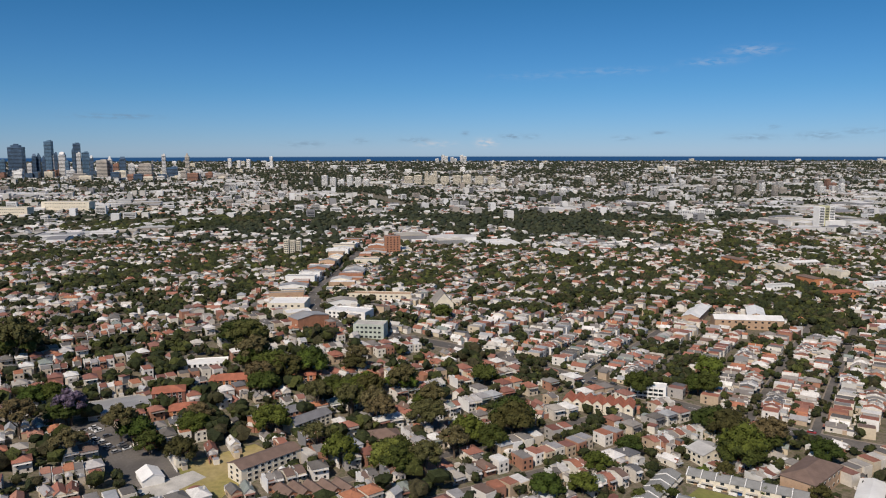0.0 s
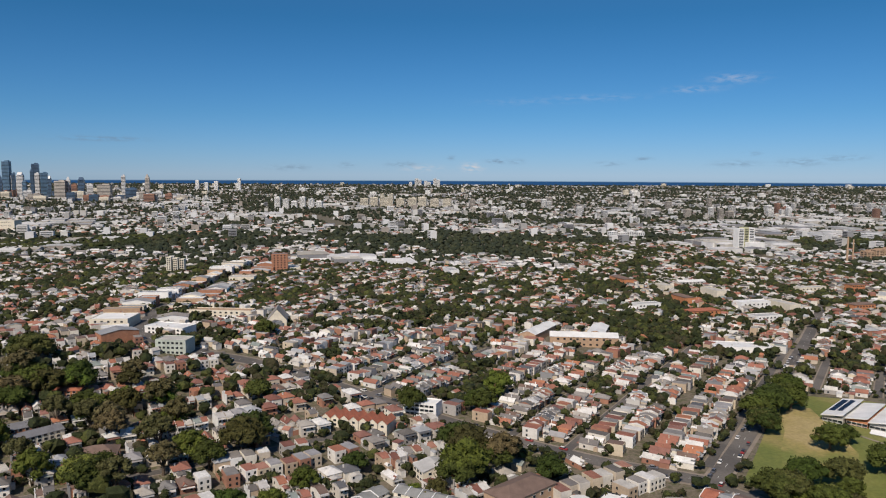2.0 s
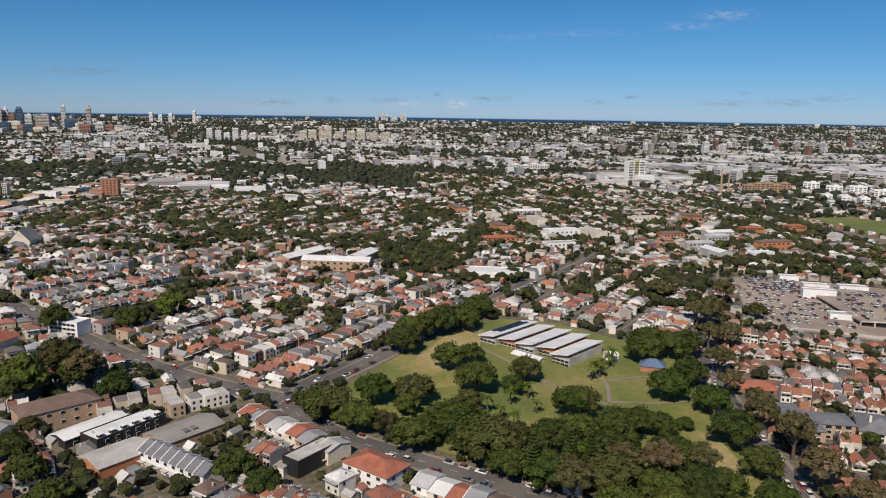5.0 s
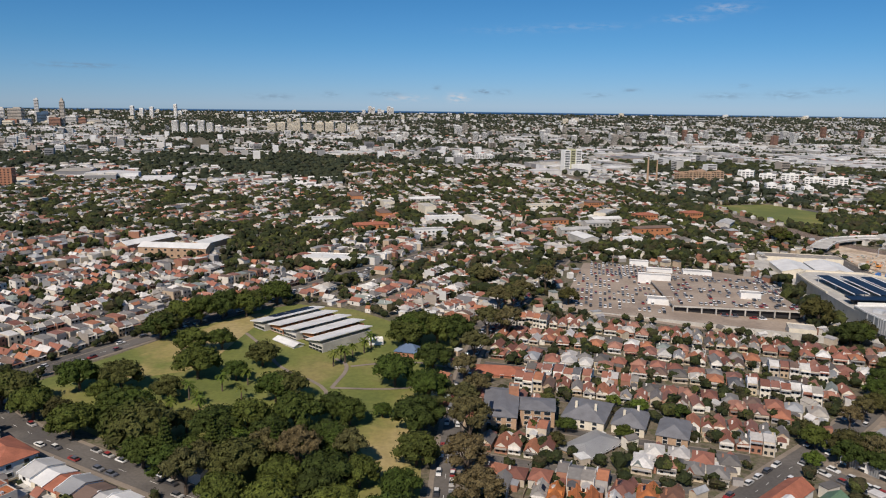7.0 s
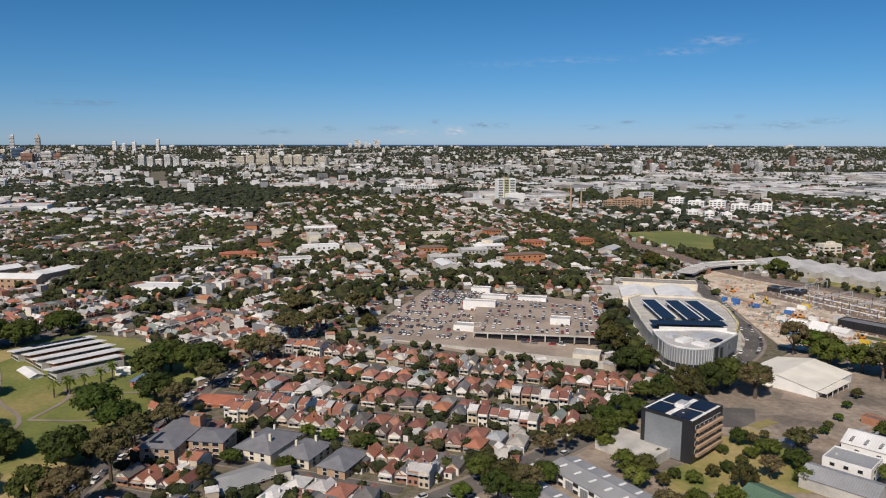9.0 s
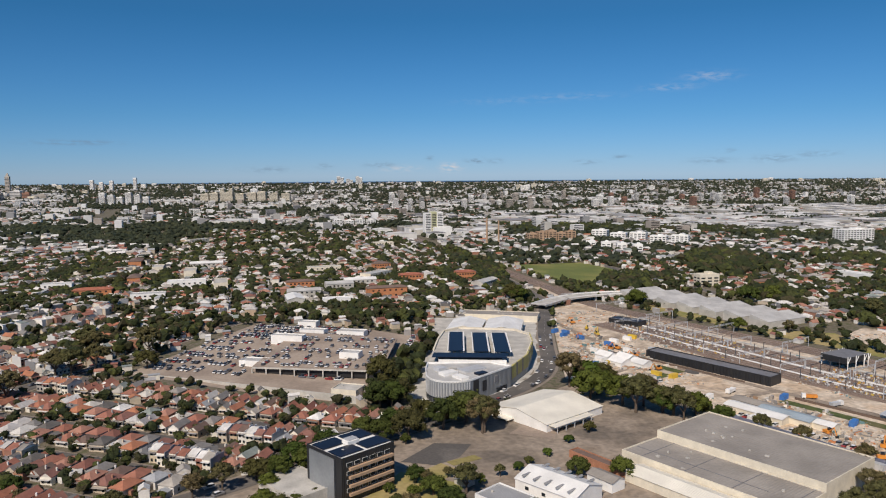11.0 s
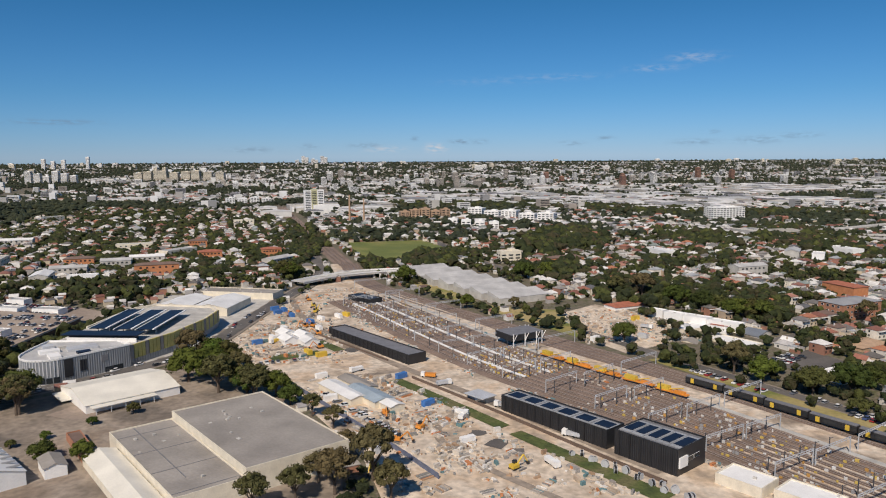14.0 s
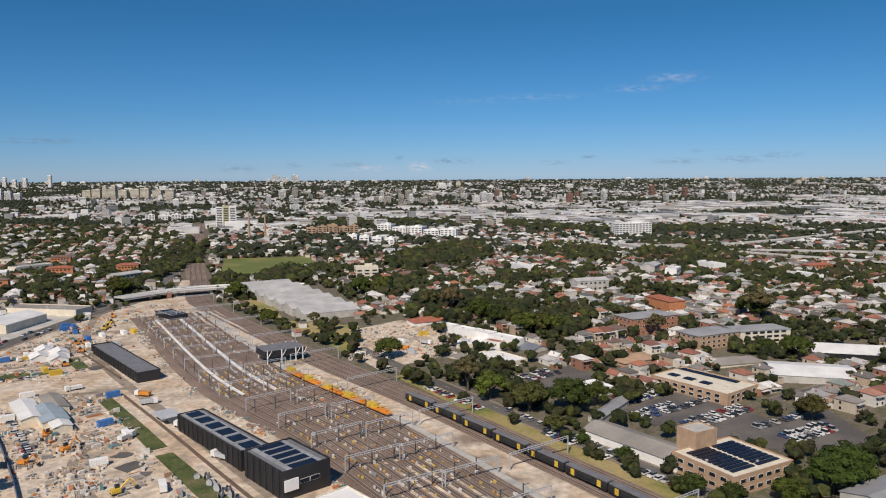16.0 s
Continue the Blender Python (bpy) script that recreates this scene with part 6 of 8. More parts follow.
b = Build()
ribbon(b, resample(shifted(YARD_L, -(22)), 10), 50, .22, m_ballast)
ribbon(b, resample(shifted(RAIL, -4.5), 10), 19, .22, m_ballast)
ribbon(b, resample(RAIL_FAR, 10), 20, .22, m_ballast)
single("ballast", b, "brown stone ballast under the tracks", "ballast", "structure")
for i in range(10):
    track(shifted(YARD_L, -(2.5 + i * 4.5)), "track", "yard track with rusty sleepers on brown ballast")
for i in range(4):
    track(shifted(RAIL, -11 + i * 4.4), "track", "main line track on brown ballast")
for i in range(3):
    track(shifted(RAIL_FAR, -5 + i * 5), "track", "far railway track")
b = Build()
ribbon(b, resample(shifted(YARD_L, -(47)), 10), 3.0, .5, m_concrete, .4)
single("platform", b, "pale walkway strip between yard and main line", "walkway", "structure")
b = Build()
ribbon(b, resample(shifted(YARD_L, -(53)), 10), 8, .34, m_sand)
ribbon(b, resample(shifted(RAIL, 9.5), 10), 9.5, .3, m_sand)
single("hardstand", b, "pale service road between the tracks", "service road", "structure")


for off in (11.5, 27.2):
    line = shifted(YARD_L, -off)
    pts = [along(line, .04 + k * .04)[:2] for k in range(13)]
    b = Build()
    ribbon(b, pts, 1.5, .9, m_white, .8)
    single("platform", b, "long white covered walkway between the yard tracks", "walkway", "structure")


def gantry(x, y, a, span, h=7.0):
    o = thing("gantry", x, y, a, "grey steel overhead-wire portal across the tracks", "gantry", "overhead gantries")
    for sx in (-span / 2, span / 2):
        b = Build()
        b.box(sx, 0, -.5, h, .34, .34, m_steel)
        part("post", b, o)
    b = Build()
    b.box(0, 0, h - .06, h + .12, span, .28, m_steel)
    b.box(0, 0, h - .82, h - .68, span, .28, m_steel)
    n = int(span / 1.6)
    for i in range(n):
        u = -span / 2 + (i + .5) * span / n
        b.box(u, 0, h - .75, h - .05, .12, .2, m_steel, 0)
    part("beam", b, o)
    for i in range(max(2, int(span / 5))):
        b = Build()
        u = -span / 2 + (i + .5) * span / max(2, int(span / 5))
        b.box(u, 0, h - 1.8, h - .8, .1, .1, m_steel)
        part("hanger", b, o)


for i in range(11):
    x, y, a = along(RAIL, .12 + i * .085)
    gantry(x, y, a + 90, 29)
for i in range(14):
    for off, sp in ((13, 22), (36, 22)):
        x, y, a = along(shifted(YARD_L, -(off)), .05 + i * .065)
        gantry(x, y, a + 90, sp, 6.4)
for j in range(5):
    for i in range(15):
        x, y, a = along(shifted(YARD_L, -(4.7 + j * 9)), .04 + i * .06)
        o = thing("mast", x, y, a, "slim dark overhead-wire mast in the yard", "mast", "yard masts")
        b = Build()
        b.box(0, 0, 0, 6.2, .3, .3, m_pole)
        part("pole", b, o)
        b = Build()
        b.box(0, 1.2, 5.6, 5.75, .12, 2.6, m_pole)
        part("arm", b, o)


# trains
def carriage(o, u, line_pose, body, stripe, long=20.0, tall=4.0):
    x, y, a = line_pose
    c = Build()
    c.box(0, 0, .9, tall - .5, long - .6, 2.9, body)
    c.box(0, 0, tall - .5, tall, long - 1.2, 2.5, m_slate)
    ob = part("carriage", c, o)
    ob.matrix_basis = pose(x, y, gz(x, y) + .5, 0, 0, a)
    for k in (-.3, .3):
        d = Build()
        d.box(k * long, 0, 1.0, 3.2, 1.7, 3.02, stripe)
        part("door", d, ob, "yellow passenger doors")
    for k in (-.42, 0, .42):
        d = Build()
        d.box(k * long, 0, 1.5, 2.9, 2.2 if k else 7.5, 2.98, m_glass)
        part("window", d, ob)
    b2 = Build()
    for k in (-.36, .36):
        b2.box(k * long, 0, 0, .9, 3.4, 2.2, m_black)
    part("bogie", b2, ob)


def where_on(line, x, y):
    return min((i / 400 for i in range(401)), key=lambda t: math.hypot(along(line, t)[0] - x, along(line, t)[1] - y))


train = tagged(new("train"), "dark passenger train with yellow doors on the main line", "train")
T0 = where_on(shifted(RAIL, -1.0), 1013, 370)
for i in range(8):
    x, y, a = along(shifted(RAIL, -1.0), T0 + i * .0298)
    carriage(train, i, (x, y, a), m_black, m_yellow)
work = tagged(new("work_train"), "yellow track-laying work train in the yard", "train")
T1 = where_on(shifted(YARD_L, -45), 946, 418)
for i in range(5):
    x, y, a = along(shifted(YARD_L, -(45)), T1 + i * .042)
    c = Build()
    c.box(0, 0, .9, 1.5, 17, 2.6, m_orange)
    c.box(-4, 0, 1.5, 3.4, 6, 2.4, m_yellow)
    c.box(4.5, 0, 1.5, 2.4, 5, 2.0, m_orange)
    c.tube((-1, 0, 2), (6, 0, 4.0), .3, .25, m_yellow, 5)
    ob = part("wagon", c, work, "yellow work wagon")
    ob.matrix_basis = pose(x, y, gz(x, y) + .5, 0, 0, a)

for cx, cy, w, d in ((986, 272, 16, 12), (1000, 258, 18, 12)):
    block("electrical_cabin", "low pale cabin with a flat roof beside the depot", "cabin", cx, cy, -53, w, d, gz(cx, cy) + 3.2, m_cream, m_white, "flat")

# road bridge over the cutting
o = thing("road_bridge", 845, 695, 0, "pale concrete road bridge over the railway", "bridge", z=0)
o.matrix_basis = pose(0, 0, 0)
line = resample(smooth_line([(790, 652), (815, 684), (842, 702), (880, 710), (930, 706)], 2), 6)
b = Build()
ribbon(b, line, 14, -8.2, m_concrete, 1.4, 0)
part("deck", b, o)
for s in (-7, 7):
    b = Build()
    ribbon(b, shifted(line, s), .4, -7.2, m_white, 1.0, 0)
    part("parapet", b, o)
for i in (6, 10, 14):
    x, y = line[min(i, len(line) - 2)]
    b = Build()
    b.box(x, y, gz(x, y) - 1, -9.5, 2, 10, m_concrete)
    part("pier", b, o)

# green swales, walls and hoardings
m_swale = blend_mat("planted_swale", [(.05, .07, .018), (.085, .105, .026), (.13, .12, .05)], .12, sharp=(.35, .65), grain=(.8, .3))
for ring in ([(867, 393), (872.5, 396.5), (916, 330.5), (910.5, 326.5)], [(914, 321), (919.5, 324.5), (960, 267), (953, 262)], [(822, 470), (828, 474), (842, 452), (836, 449)], [(800, 440), (826, 452), (832, 444), (806, 430)]):
    sheet("lawn", ring, .3, m_swale, "narrow planted drainage strip", "planting", 6)
o = thing("retaining_wall", 918, 334, 0, "long brown sleeper retaining wall", "wall", z=0)
o.matrix_basis = pose(0, 0, 0)
b = Build()
ribbon(b, resample([(878, 397), (960, 275)], 6), .5, 1.4, m_sleeper, 2)
part("wall", b, o)
o = thing("retaining_wall", 838, 480, 0, "brown sleeper retaining wall", "wall", z=0)
o.matrix_basis = pose(0, 0, 0)
b = Build()
ribbon(b, resample([(822, 490), (866, 428)], 6), .5, 1.2, m_sleeper, 2)
part("wall", b, o)
m_hoarding = mat("faded_blue_hoarding", [(.13, .15, .22)], .7, grain=(2, .15), stain=(.3, .2))
o = thing("hoarding", 846, 345, 0, "dark blue site hoarding fence", "fence", z=0)
o.matrix_basis = pose(0, 0, 0)
pts = resample([(818, 392), (874, 300), (884, 282)], 6)
for (x0, y0), (x1, y1) in zip(pts, pts[1:]):
    b = Build()
    b.box((x0 + x1) / 2, (y0 + y1) / 2, gz(x0, y0) - .3, gz(x0, y0) + 2.1, math.hypot(x1 - x0, y1 - y0) - .1, .15, m_hoarding, math.atan2(y1 - y0, x1 - x0))
    part("panel", b, o)
for cx, cy, w, d, h, m in ((846, 372, 30, 9, 3.2, m_white_sheet), (858, 366, 26, 10, 3.4, mat("blue_grey_sheet", [(.32, .38, .42)], .5, wave=.4, wave_size=.8)), (868, 352, 10, 7, 3.2, m_white_sheet), (852, 384, 24, 8, 3, m_beige_roof)):
    block("site_shed", "site shed with a corrugated roof on the building site", "shed", cx, cy, -57, w, d, gz(cx, cy) + h, m_cream, m, "cross", 1.0, group="site sheds")
for cx, cy, m in ((808, 470, m_white), (815, 480, m_white), (820, 466, m_white_sheet), (804, 486, m_white)):
    block("site_tent", "white gabled tent on the building site", "tent", cx, cy, 30, 9, 11, gz(cx, cy) + 3, m_white, m, "gable", 2.0, group="site tents")


# ---- suburbs: streets, lots, houses ----
# ring, angle of the streets, block depth, palette weights (warm), forms, share of lots built, trees per lot
ZONES = [
    ([(450, 195), (456, 292), (470, 386), (490, 446), (588, 412), (655, 392), (690, 384), (640, 337), (600, 296), (558, 262), (526, 234), (498, 210)], -20, 38, .74, ("bungalow", "bungalow", "cottage", "cottage", "terrace"), .97, 1.8),
    ([(256, 342), (315, 432), (392, 545), (450, 630), (300, 650), (60, 520), (20, 500), (100, 420), (176, 370)], 57, 41, .42, ("cottage", "terrace", "cottage", "cottage", "modern", "bungalow"), .94, 1.7),
    ([(-420, 225), (60, 225), (165, 230), (240, 320), (170, 372), (105, 420), (60, 490), (-84, 545), (-120, 610), (-420, 570)], 32, 42, .5, ("bungalow", "villa", "cottage", "terrace", "modern"), .66, 1.9),
    ([(195, 220), (270, 290), (310, 262), (420, 195), (300, 180)], -38, 40, .55, ("terrace", "cottage", "modern", "villa"), .92, .8),
    ([(-620, 560), (-125, 600), (-125, 700), (-118, 980), (-640, 1100)], 12, 42, .25, ("cottage", "villa", "terrace", "bungalow"), .84, 2.4),
    ([(-105, 700), (-105, 615), (-80, 545), (40, 500), (60, 520), (300, 655), (440, 640), (330, 1000), (-100, 1050)], 57, 41, .30, ("terrace", "cottage", "cottage", "modern"), .90, 2.0),
    ([(460, 640), (480, 520), (510, 510), (566, 596), (690, 620), (790, 700), (775, 800), (640, 1440), (300, 1440), (340, 1000)], 104, 45, .25, ("cottage", "terrace", "villa", "bungalow", "cottage"), .84, 1.9),
    ([(340, 470), (366, 466), (400, 456), (470, 410), (500, 480), (540, 560), (560, 600), (470, 630)], 57, 44, .6, ("cottage", "bungalow", "terrace"), .9, 1.0),
    ([(985, 600), (1075, 505), (1260, 505), (1500, 420), (1700, 700), (1640, 900), (1260, 920), (1000, 800)], 24, 42, .24, ("bungalow", "cottage", "villa"), .93, 1.6),
    ([(1140, 200), (1190, 270), (1210, 340), (1120, 400), (1080, 440), (1075, 500), (1500, 420), (1450, 200)], 24, 46, .45, ("bungalow", "villa", "cottage"), .9, 1.5),
]
DEEP = {k: v * HS for k, v in {"bungalow": 9.2, "cottage": 7.4, "terrace": 6.4, "villa": 8.6, "modern": 7.2}.items()}     # front fence to the middle of the house
LOTS, STREETS = [], []
rng = random.Random(7)
for ring, angle, gap, warm, forms, share, wood in ZONES:
    gap *= HS * 1.04
    c, s = math.cos(radians(angle)), math.sin(radians(angle))
    local = [(x * c + y * s, -x * s + y * c) for x, y in ring]
    u0, u1 = min(p[0] for p in local), max(p[0] for p in local)
    v0, v1 = min(p[1] for p in local), max(p[1] for p in local)
    v = v0 + 6
    while v < v1:
        run = []
        u = u0
        while u <= u1 + 8:
            x, y = u * c - v * s, u * s + v * c
            if inside(ring, x, y) and u <= u1:
                run.append((x, y))
            elif len(run) > 2:
                STREETS.append(run)
                run = []
            else:
                run = []
            u += 8
        for side in (-1, 1):
            u = u0 + rng.uniform(0, 6)
            form = rng.choice(forms)
            left = 0
            while u < u1:
                if left <= 0:
                    form, left = rng.choice(forms), rng.randint(3, 8) if "terrace" in forms else 1
                left -= 1
                w = WIDTH[form]
                u += w / 2
                vv = v + side * (3.9 + DEEP[form])
                x, y = u * c - vv * s, u * s + vv * c
                if inside(ring, x, y) and rng.random() < share:
                    LOTS.append((x + rng.uniform(-.7, .7), y + rng.uniform(-1.2, 1.2), angle + (0 if side > 0 else 180) + (rng.gauss(0, 4) if form != 'terrace' else rng.gauss(0, 1)), form, "warm" if rng.random() < warm else "cool", wood, side, angle + gap))
                u += w / 2 + (0 if form == "terrace" else rng.uniform(-.2, .6))
        v += gap
WOODS = []


def grove(x, y):
    return noise.noise(Vector((x / 60, y / 80, 1.7))) + .8 * noise.noise(Vector((x / 21, y / 30, 5.1)))


grid, kept = {}, []
for i, l in enumerate(LOTS):
    if l[1] > 560:
        u, v = l[0] / 46, l[1] / 70
        turn = rng.choice((0, 0, 0, 90, -90, 180))
        l = LOTS[i] = (l[0] + 9 * noise.noise(Vector((u, v, 2.5))) + rng.uniform(-2.6, 2.6), l[1] + 12 * noise.noise(Vector((u, v, 7.5))) + rng.uniform(-3, 3), l[2] + turn + rng.gauss(0, 7), *l[3:])
for l in LOTS:
    cell = (int(l[0] // 8), int(l[1] // 8))
    near = [m for i in (-1, 0, 1) for j in (-1, 0, 1) for m in grid.get((cell[0] + i, cell[1] + j), ())]
    if any(m[7] != l[7] and math.hypot(m[0] - l[0], m[1] - l[1]) < 6 for m in near):
        continue
    if l[1] > 430 and grove(l[0], l[1]) > (.30 if l[1] < 600 else .14):
        WOODS.append((l[0], l[1]))
        continue
    if free(l[0], l[1], 4.8):
        grid.setdefault(cell, []).append(l)
        kept.append(l)
LOTS = kept
LOTS.sort(key=lambda l: l[1])

b = Build()
for run in STREETS:
    if len(run) > 2 and run[0][1] < 560:
        run = [p for p in run if free(p[0], p[1], -4)]
        if len(run) > 2 and all(math.hypot(q[0] - p[0], q[1] - p[1]) < 9 for p, q in zip(run, run[1:])):
            ribbon(b, run, 6.6, .08, m_paving)
            ribbon(b, run, 4.8, .17, m_asphalt)
single("road", b, "narrow asphalt back streets between the houses", "road", "structure")


def far_house(b, x, y, a, form, warm, rng, detail):
    """A house of the farther streets, in one mesh with its fellows."""
    a = radians(a)
    z = gz(x, y)
    w = HS * {"bungalow": 8.6, "cottage": 6.2, "terrace": 5.3, "villa": 9.5, "modern": 7.4}[form] * rng.uniform(.92, 1.04)
    d = HS * rng.uniform(9, 13)
    h = .84 * ({"bungalow": 3.5, "cottage": 3.4, "terrace": 6.4, "villa": 6.2, "modern": 6.4}[form] + rng.uniform(-.2, .6))
    roof = m_far_warm if warm else m_far_cool
    c, s = math.cos(a), math.sin(a)

    def at(u, v):
        return x + c * u - s * v, y + s * u + c * v

    b.box(x, y, z - 2, z + h, w, d, m_far_wall, a, base=False)
    if form in ("bungalow", "villa"):
        b.hip(x, y, z + h, 1.9, w, d, roof, a, over=.3)
    elif form == "cottage":
        b.gable(x, y, z + h, 1.8, w, d, roof, a, over=.2, ends=m_far_wall)
    elif form == "terrace":
        b.gable(x, y, z + h, 1.4, d, w, roof, a + math.pi / 2, over=.05, ends=m_far_wall)
    else:
        b.box(x, y, z + h + .02, z + h + .3, w - .5, d - .5, roof, a)
    if form != "modern":
        ox, oy = rng.uniform(-.8, .8), d / 2 + 1.8
        hh = h * rng.choice((.55, .8)) if h > 4.5 else 2.3
        b.box(*at(ox, oy), z - 2, z + hh, w * .65, 3.6, m_far_wall, a, base=False)
        b.tent(*at(ox, oy), z + hh, .6, w * .65, 3.6, m_far_cool, a, over=.12)
        if rng.random() < .6:
            b.box(*at(w * .3, 0), z + h, z + h + 2.0, .6, .5, m_far_wall, a, base=False)
    if not detail:
        return
    if form == "terrace":
        k = -1 if rng.random() < .5 else 1
        b.box(*at(k * w / 2, 0), z, z + h + .5, .25, d + .6, m_far_pale, a, base=False)
        b.box(*at(k * w / 2, 0), z + h, z + h + 1.6, .25, 2.4, m_far_pale, a, base=False)
    if form != "modern":
        b.box(*at(0, -d / 2 - .7), z + (2.2 if h < 4 else h - .9), z + (2.3 if h < 4 else h - .78), w * .94, 1.4, m_far_cool, a)
        if form in ("bungalow", "cottage") and rng.random() < .6:
            b.gable(*at(-w * .2, -d / 2 + .6), z + h, 1.3, w * .46, 2.0, roof, a, over=.1, ends=m_far_wall)
    if rng.random() < .55:
        b.box(*at(rng.uniform(-.3, .3) * w, d / 2 + rng.uniform(5, 8)), z - 1, z + rng.uniform(1.9, 2.6), rng.uniform(2, 3.4), rng.uniform(2, 3.4), m_far_wall, a, top=m_far_cool, base=False)
    b.box(*at(w / 2 + .1, d / 2 + 4.5), z - 1, z + 1.4, .12, 6.5, m_far_wall, a, base=False)
    for ox, oy, ww, dd in ((-w * .25, -d / 2 - .03, 1.0, .1), (w * .25, -d / 2 - .03, 1.0, .1), (w * .15, d / 2 + 3.63, .9, .1), (w / 2 + .03, -d * .2, .1, 1.0), (-w / 2 - .03, d * .2, .1, 1.0)):
        for zz in ((1.3, 3.8) if h > 4.5 else (1.3,)):
            b.box(*at(ox, oy), z + zz - .6, z + zz + .6, ww, dd, m_glass, a, base=False)


NEAR = 215
rng = random.Random(11)
near_lots, far_lots = LOTS[:NEAR], LOTS[NEAR:]
for x, y, a, form, pal, wood, side, zone in near_lots:
    z = min(gz(x, y), gz(x + 4, y), gz(x - 4, y)) + .2
    o = copy_thing(MODELS[form, pal, rng.randrange(3)], pose(x, y, z, 0, 0, a))
    f = HS * rng.uniform(.90, 1.0)
    o.scale = (f if form != "terrace" else HS, f, HS * rng.uniform(1.0, 1.16))
for m in MODELS.values():
    for o in (*m.children_recursive, m):
        bpy.data.objects.remove(o)
for lo, hi in ((0, 520), (520, 700), (700, 950), (950, 5000)):
    b = Build()
    for x, y, a, form, pal, wood, side, zone in far_lots:
        if lo <= y < hi:
            far_house(b, x, y, a, form, pal == "warm", rng, y < 540)
    if b.f:
        single("houses", b, "dense rows of small houses with tiled and metal roofs", "houses", "stuff")


# ---- trees ----
def ico(level):
    bm = bmesh.new()
    bmesh.ops.create_icosphere(bm, subdivisions=level, radius=1)
    v = np.array([p.co[:] for p in bm.verts])
    f = np.array([[q.index for q in p.verts] for p in bm.faces])
    bm.free()
    return v, f


ICO0, ICO1 = ico(0), ico(1)


def lump(shape, k, rough=.28):
    """A knobbly clump."""
    v, f = shape
    out = np.empty_like(v)
    for i, p in enumerate(v):
        q = Vector(p)
        n = noise.noise(q * 1.7 + Vector((k * 7.3, k * 3.1, k))) + .5 * noise.noise(q * 4 + Vector((k, k * 5, 0)))
        out[i] = p * (1 + rough * n * 1.6)
    return out, f


class Cloud:
    """Gathers numpy pieces into one mesh."""

    def __init__(self):
        self.v, self.f, self.n = [], [], 0

    def add(self, v, f):
        self.v.append(v)
        self.f.append(f + self.n)
        self.n += len(v)

    def mesh(self, name, m, smooth=False):
        v, f = np.concatenate(self.v), np.concatenate(self.f)
        me = bpy.data.meshes.new(name)
        me.vertices.add(len(v))
        me.vertices.foreach_set("co", v.astype(np.float32).ravel())
        me.loops.add(len(f) * 3)
        me.loops.foreach_set("vertex_index", f.astype(np.int32).ravel())
        me.polygons.add(len(f))
        me.polygons.foreach_set("loop_start", np.arange(0, len(f) * 3, 3, dtype=np.int32))
        me.polygons.foreach_set("use_smooth", np.full(len(f), smooth))
        me.materials.append(m)
        me.update(calc_edges=True)
        return me


def leaves(cl, rs, centre, rad, count, size):
    """Loose sprays of leaves round a clump."""
    d = rs.normal(size=(count, 3))
    d /= np.linalg.norm(d, axis=1)[:, None]
    p = centre + d * rad * rs.uniform(.78, 1.22, (count, 1))
    u = np.cross(d, rs.normal(size=(count, 3)))
    u /= np.linalg.norm(u, axis=1)[:, None] + 1e-9
    w = np.cross(d, u) + d * rs.uniform(-.9, .9, (count, 1))
    s = size * rs.uniform(.6, 1.3, (count, 1))
    v = np.stack([p - u * s - w * s * .4, p + u * s - w * s * .5, p + w * s], 1).reshape(-1, 3)
    cl.add(v, np.arange(count * 3).reshape(-1, 3))


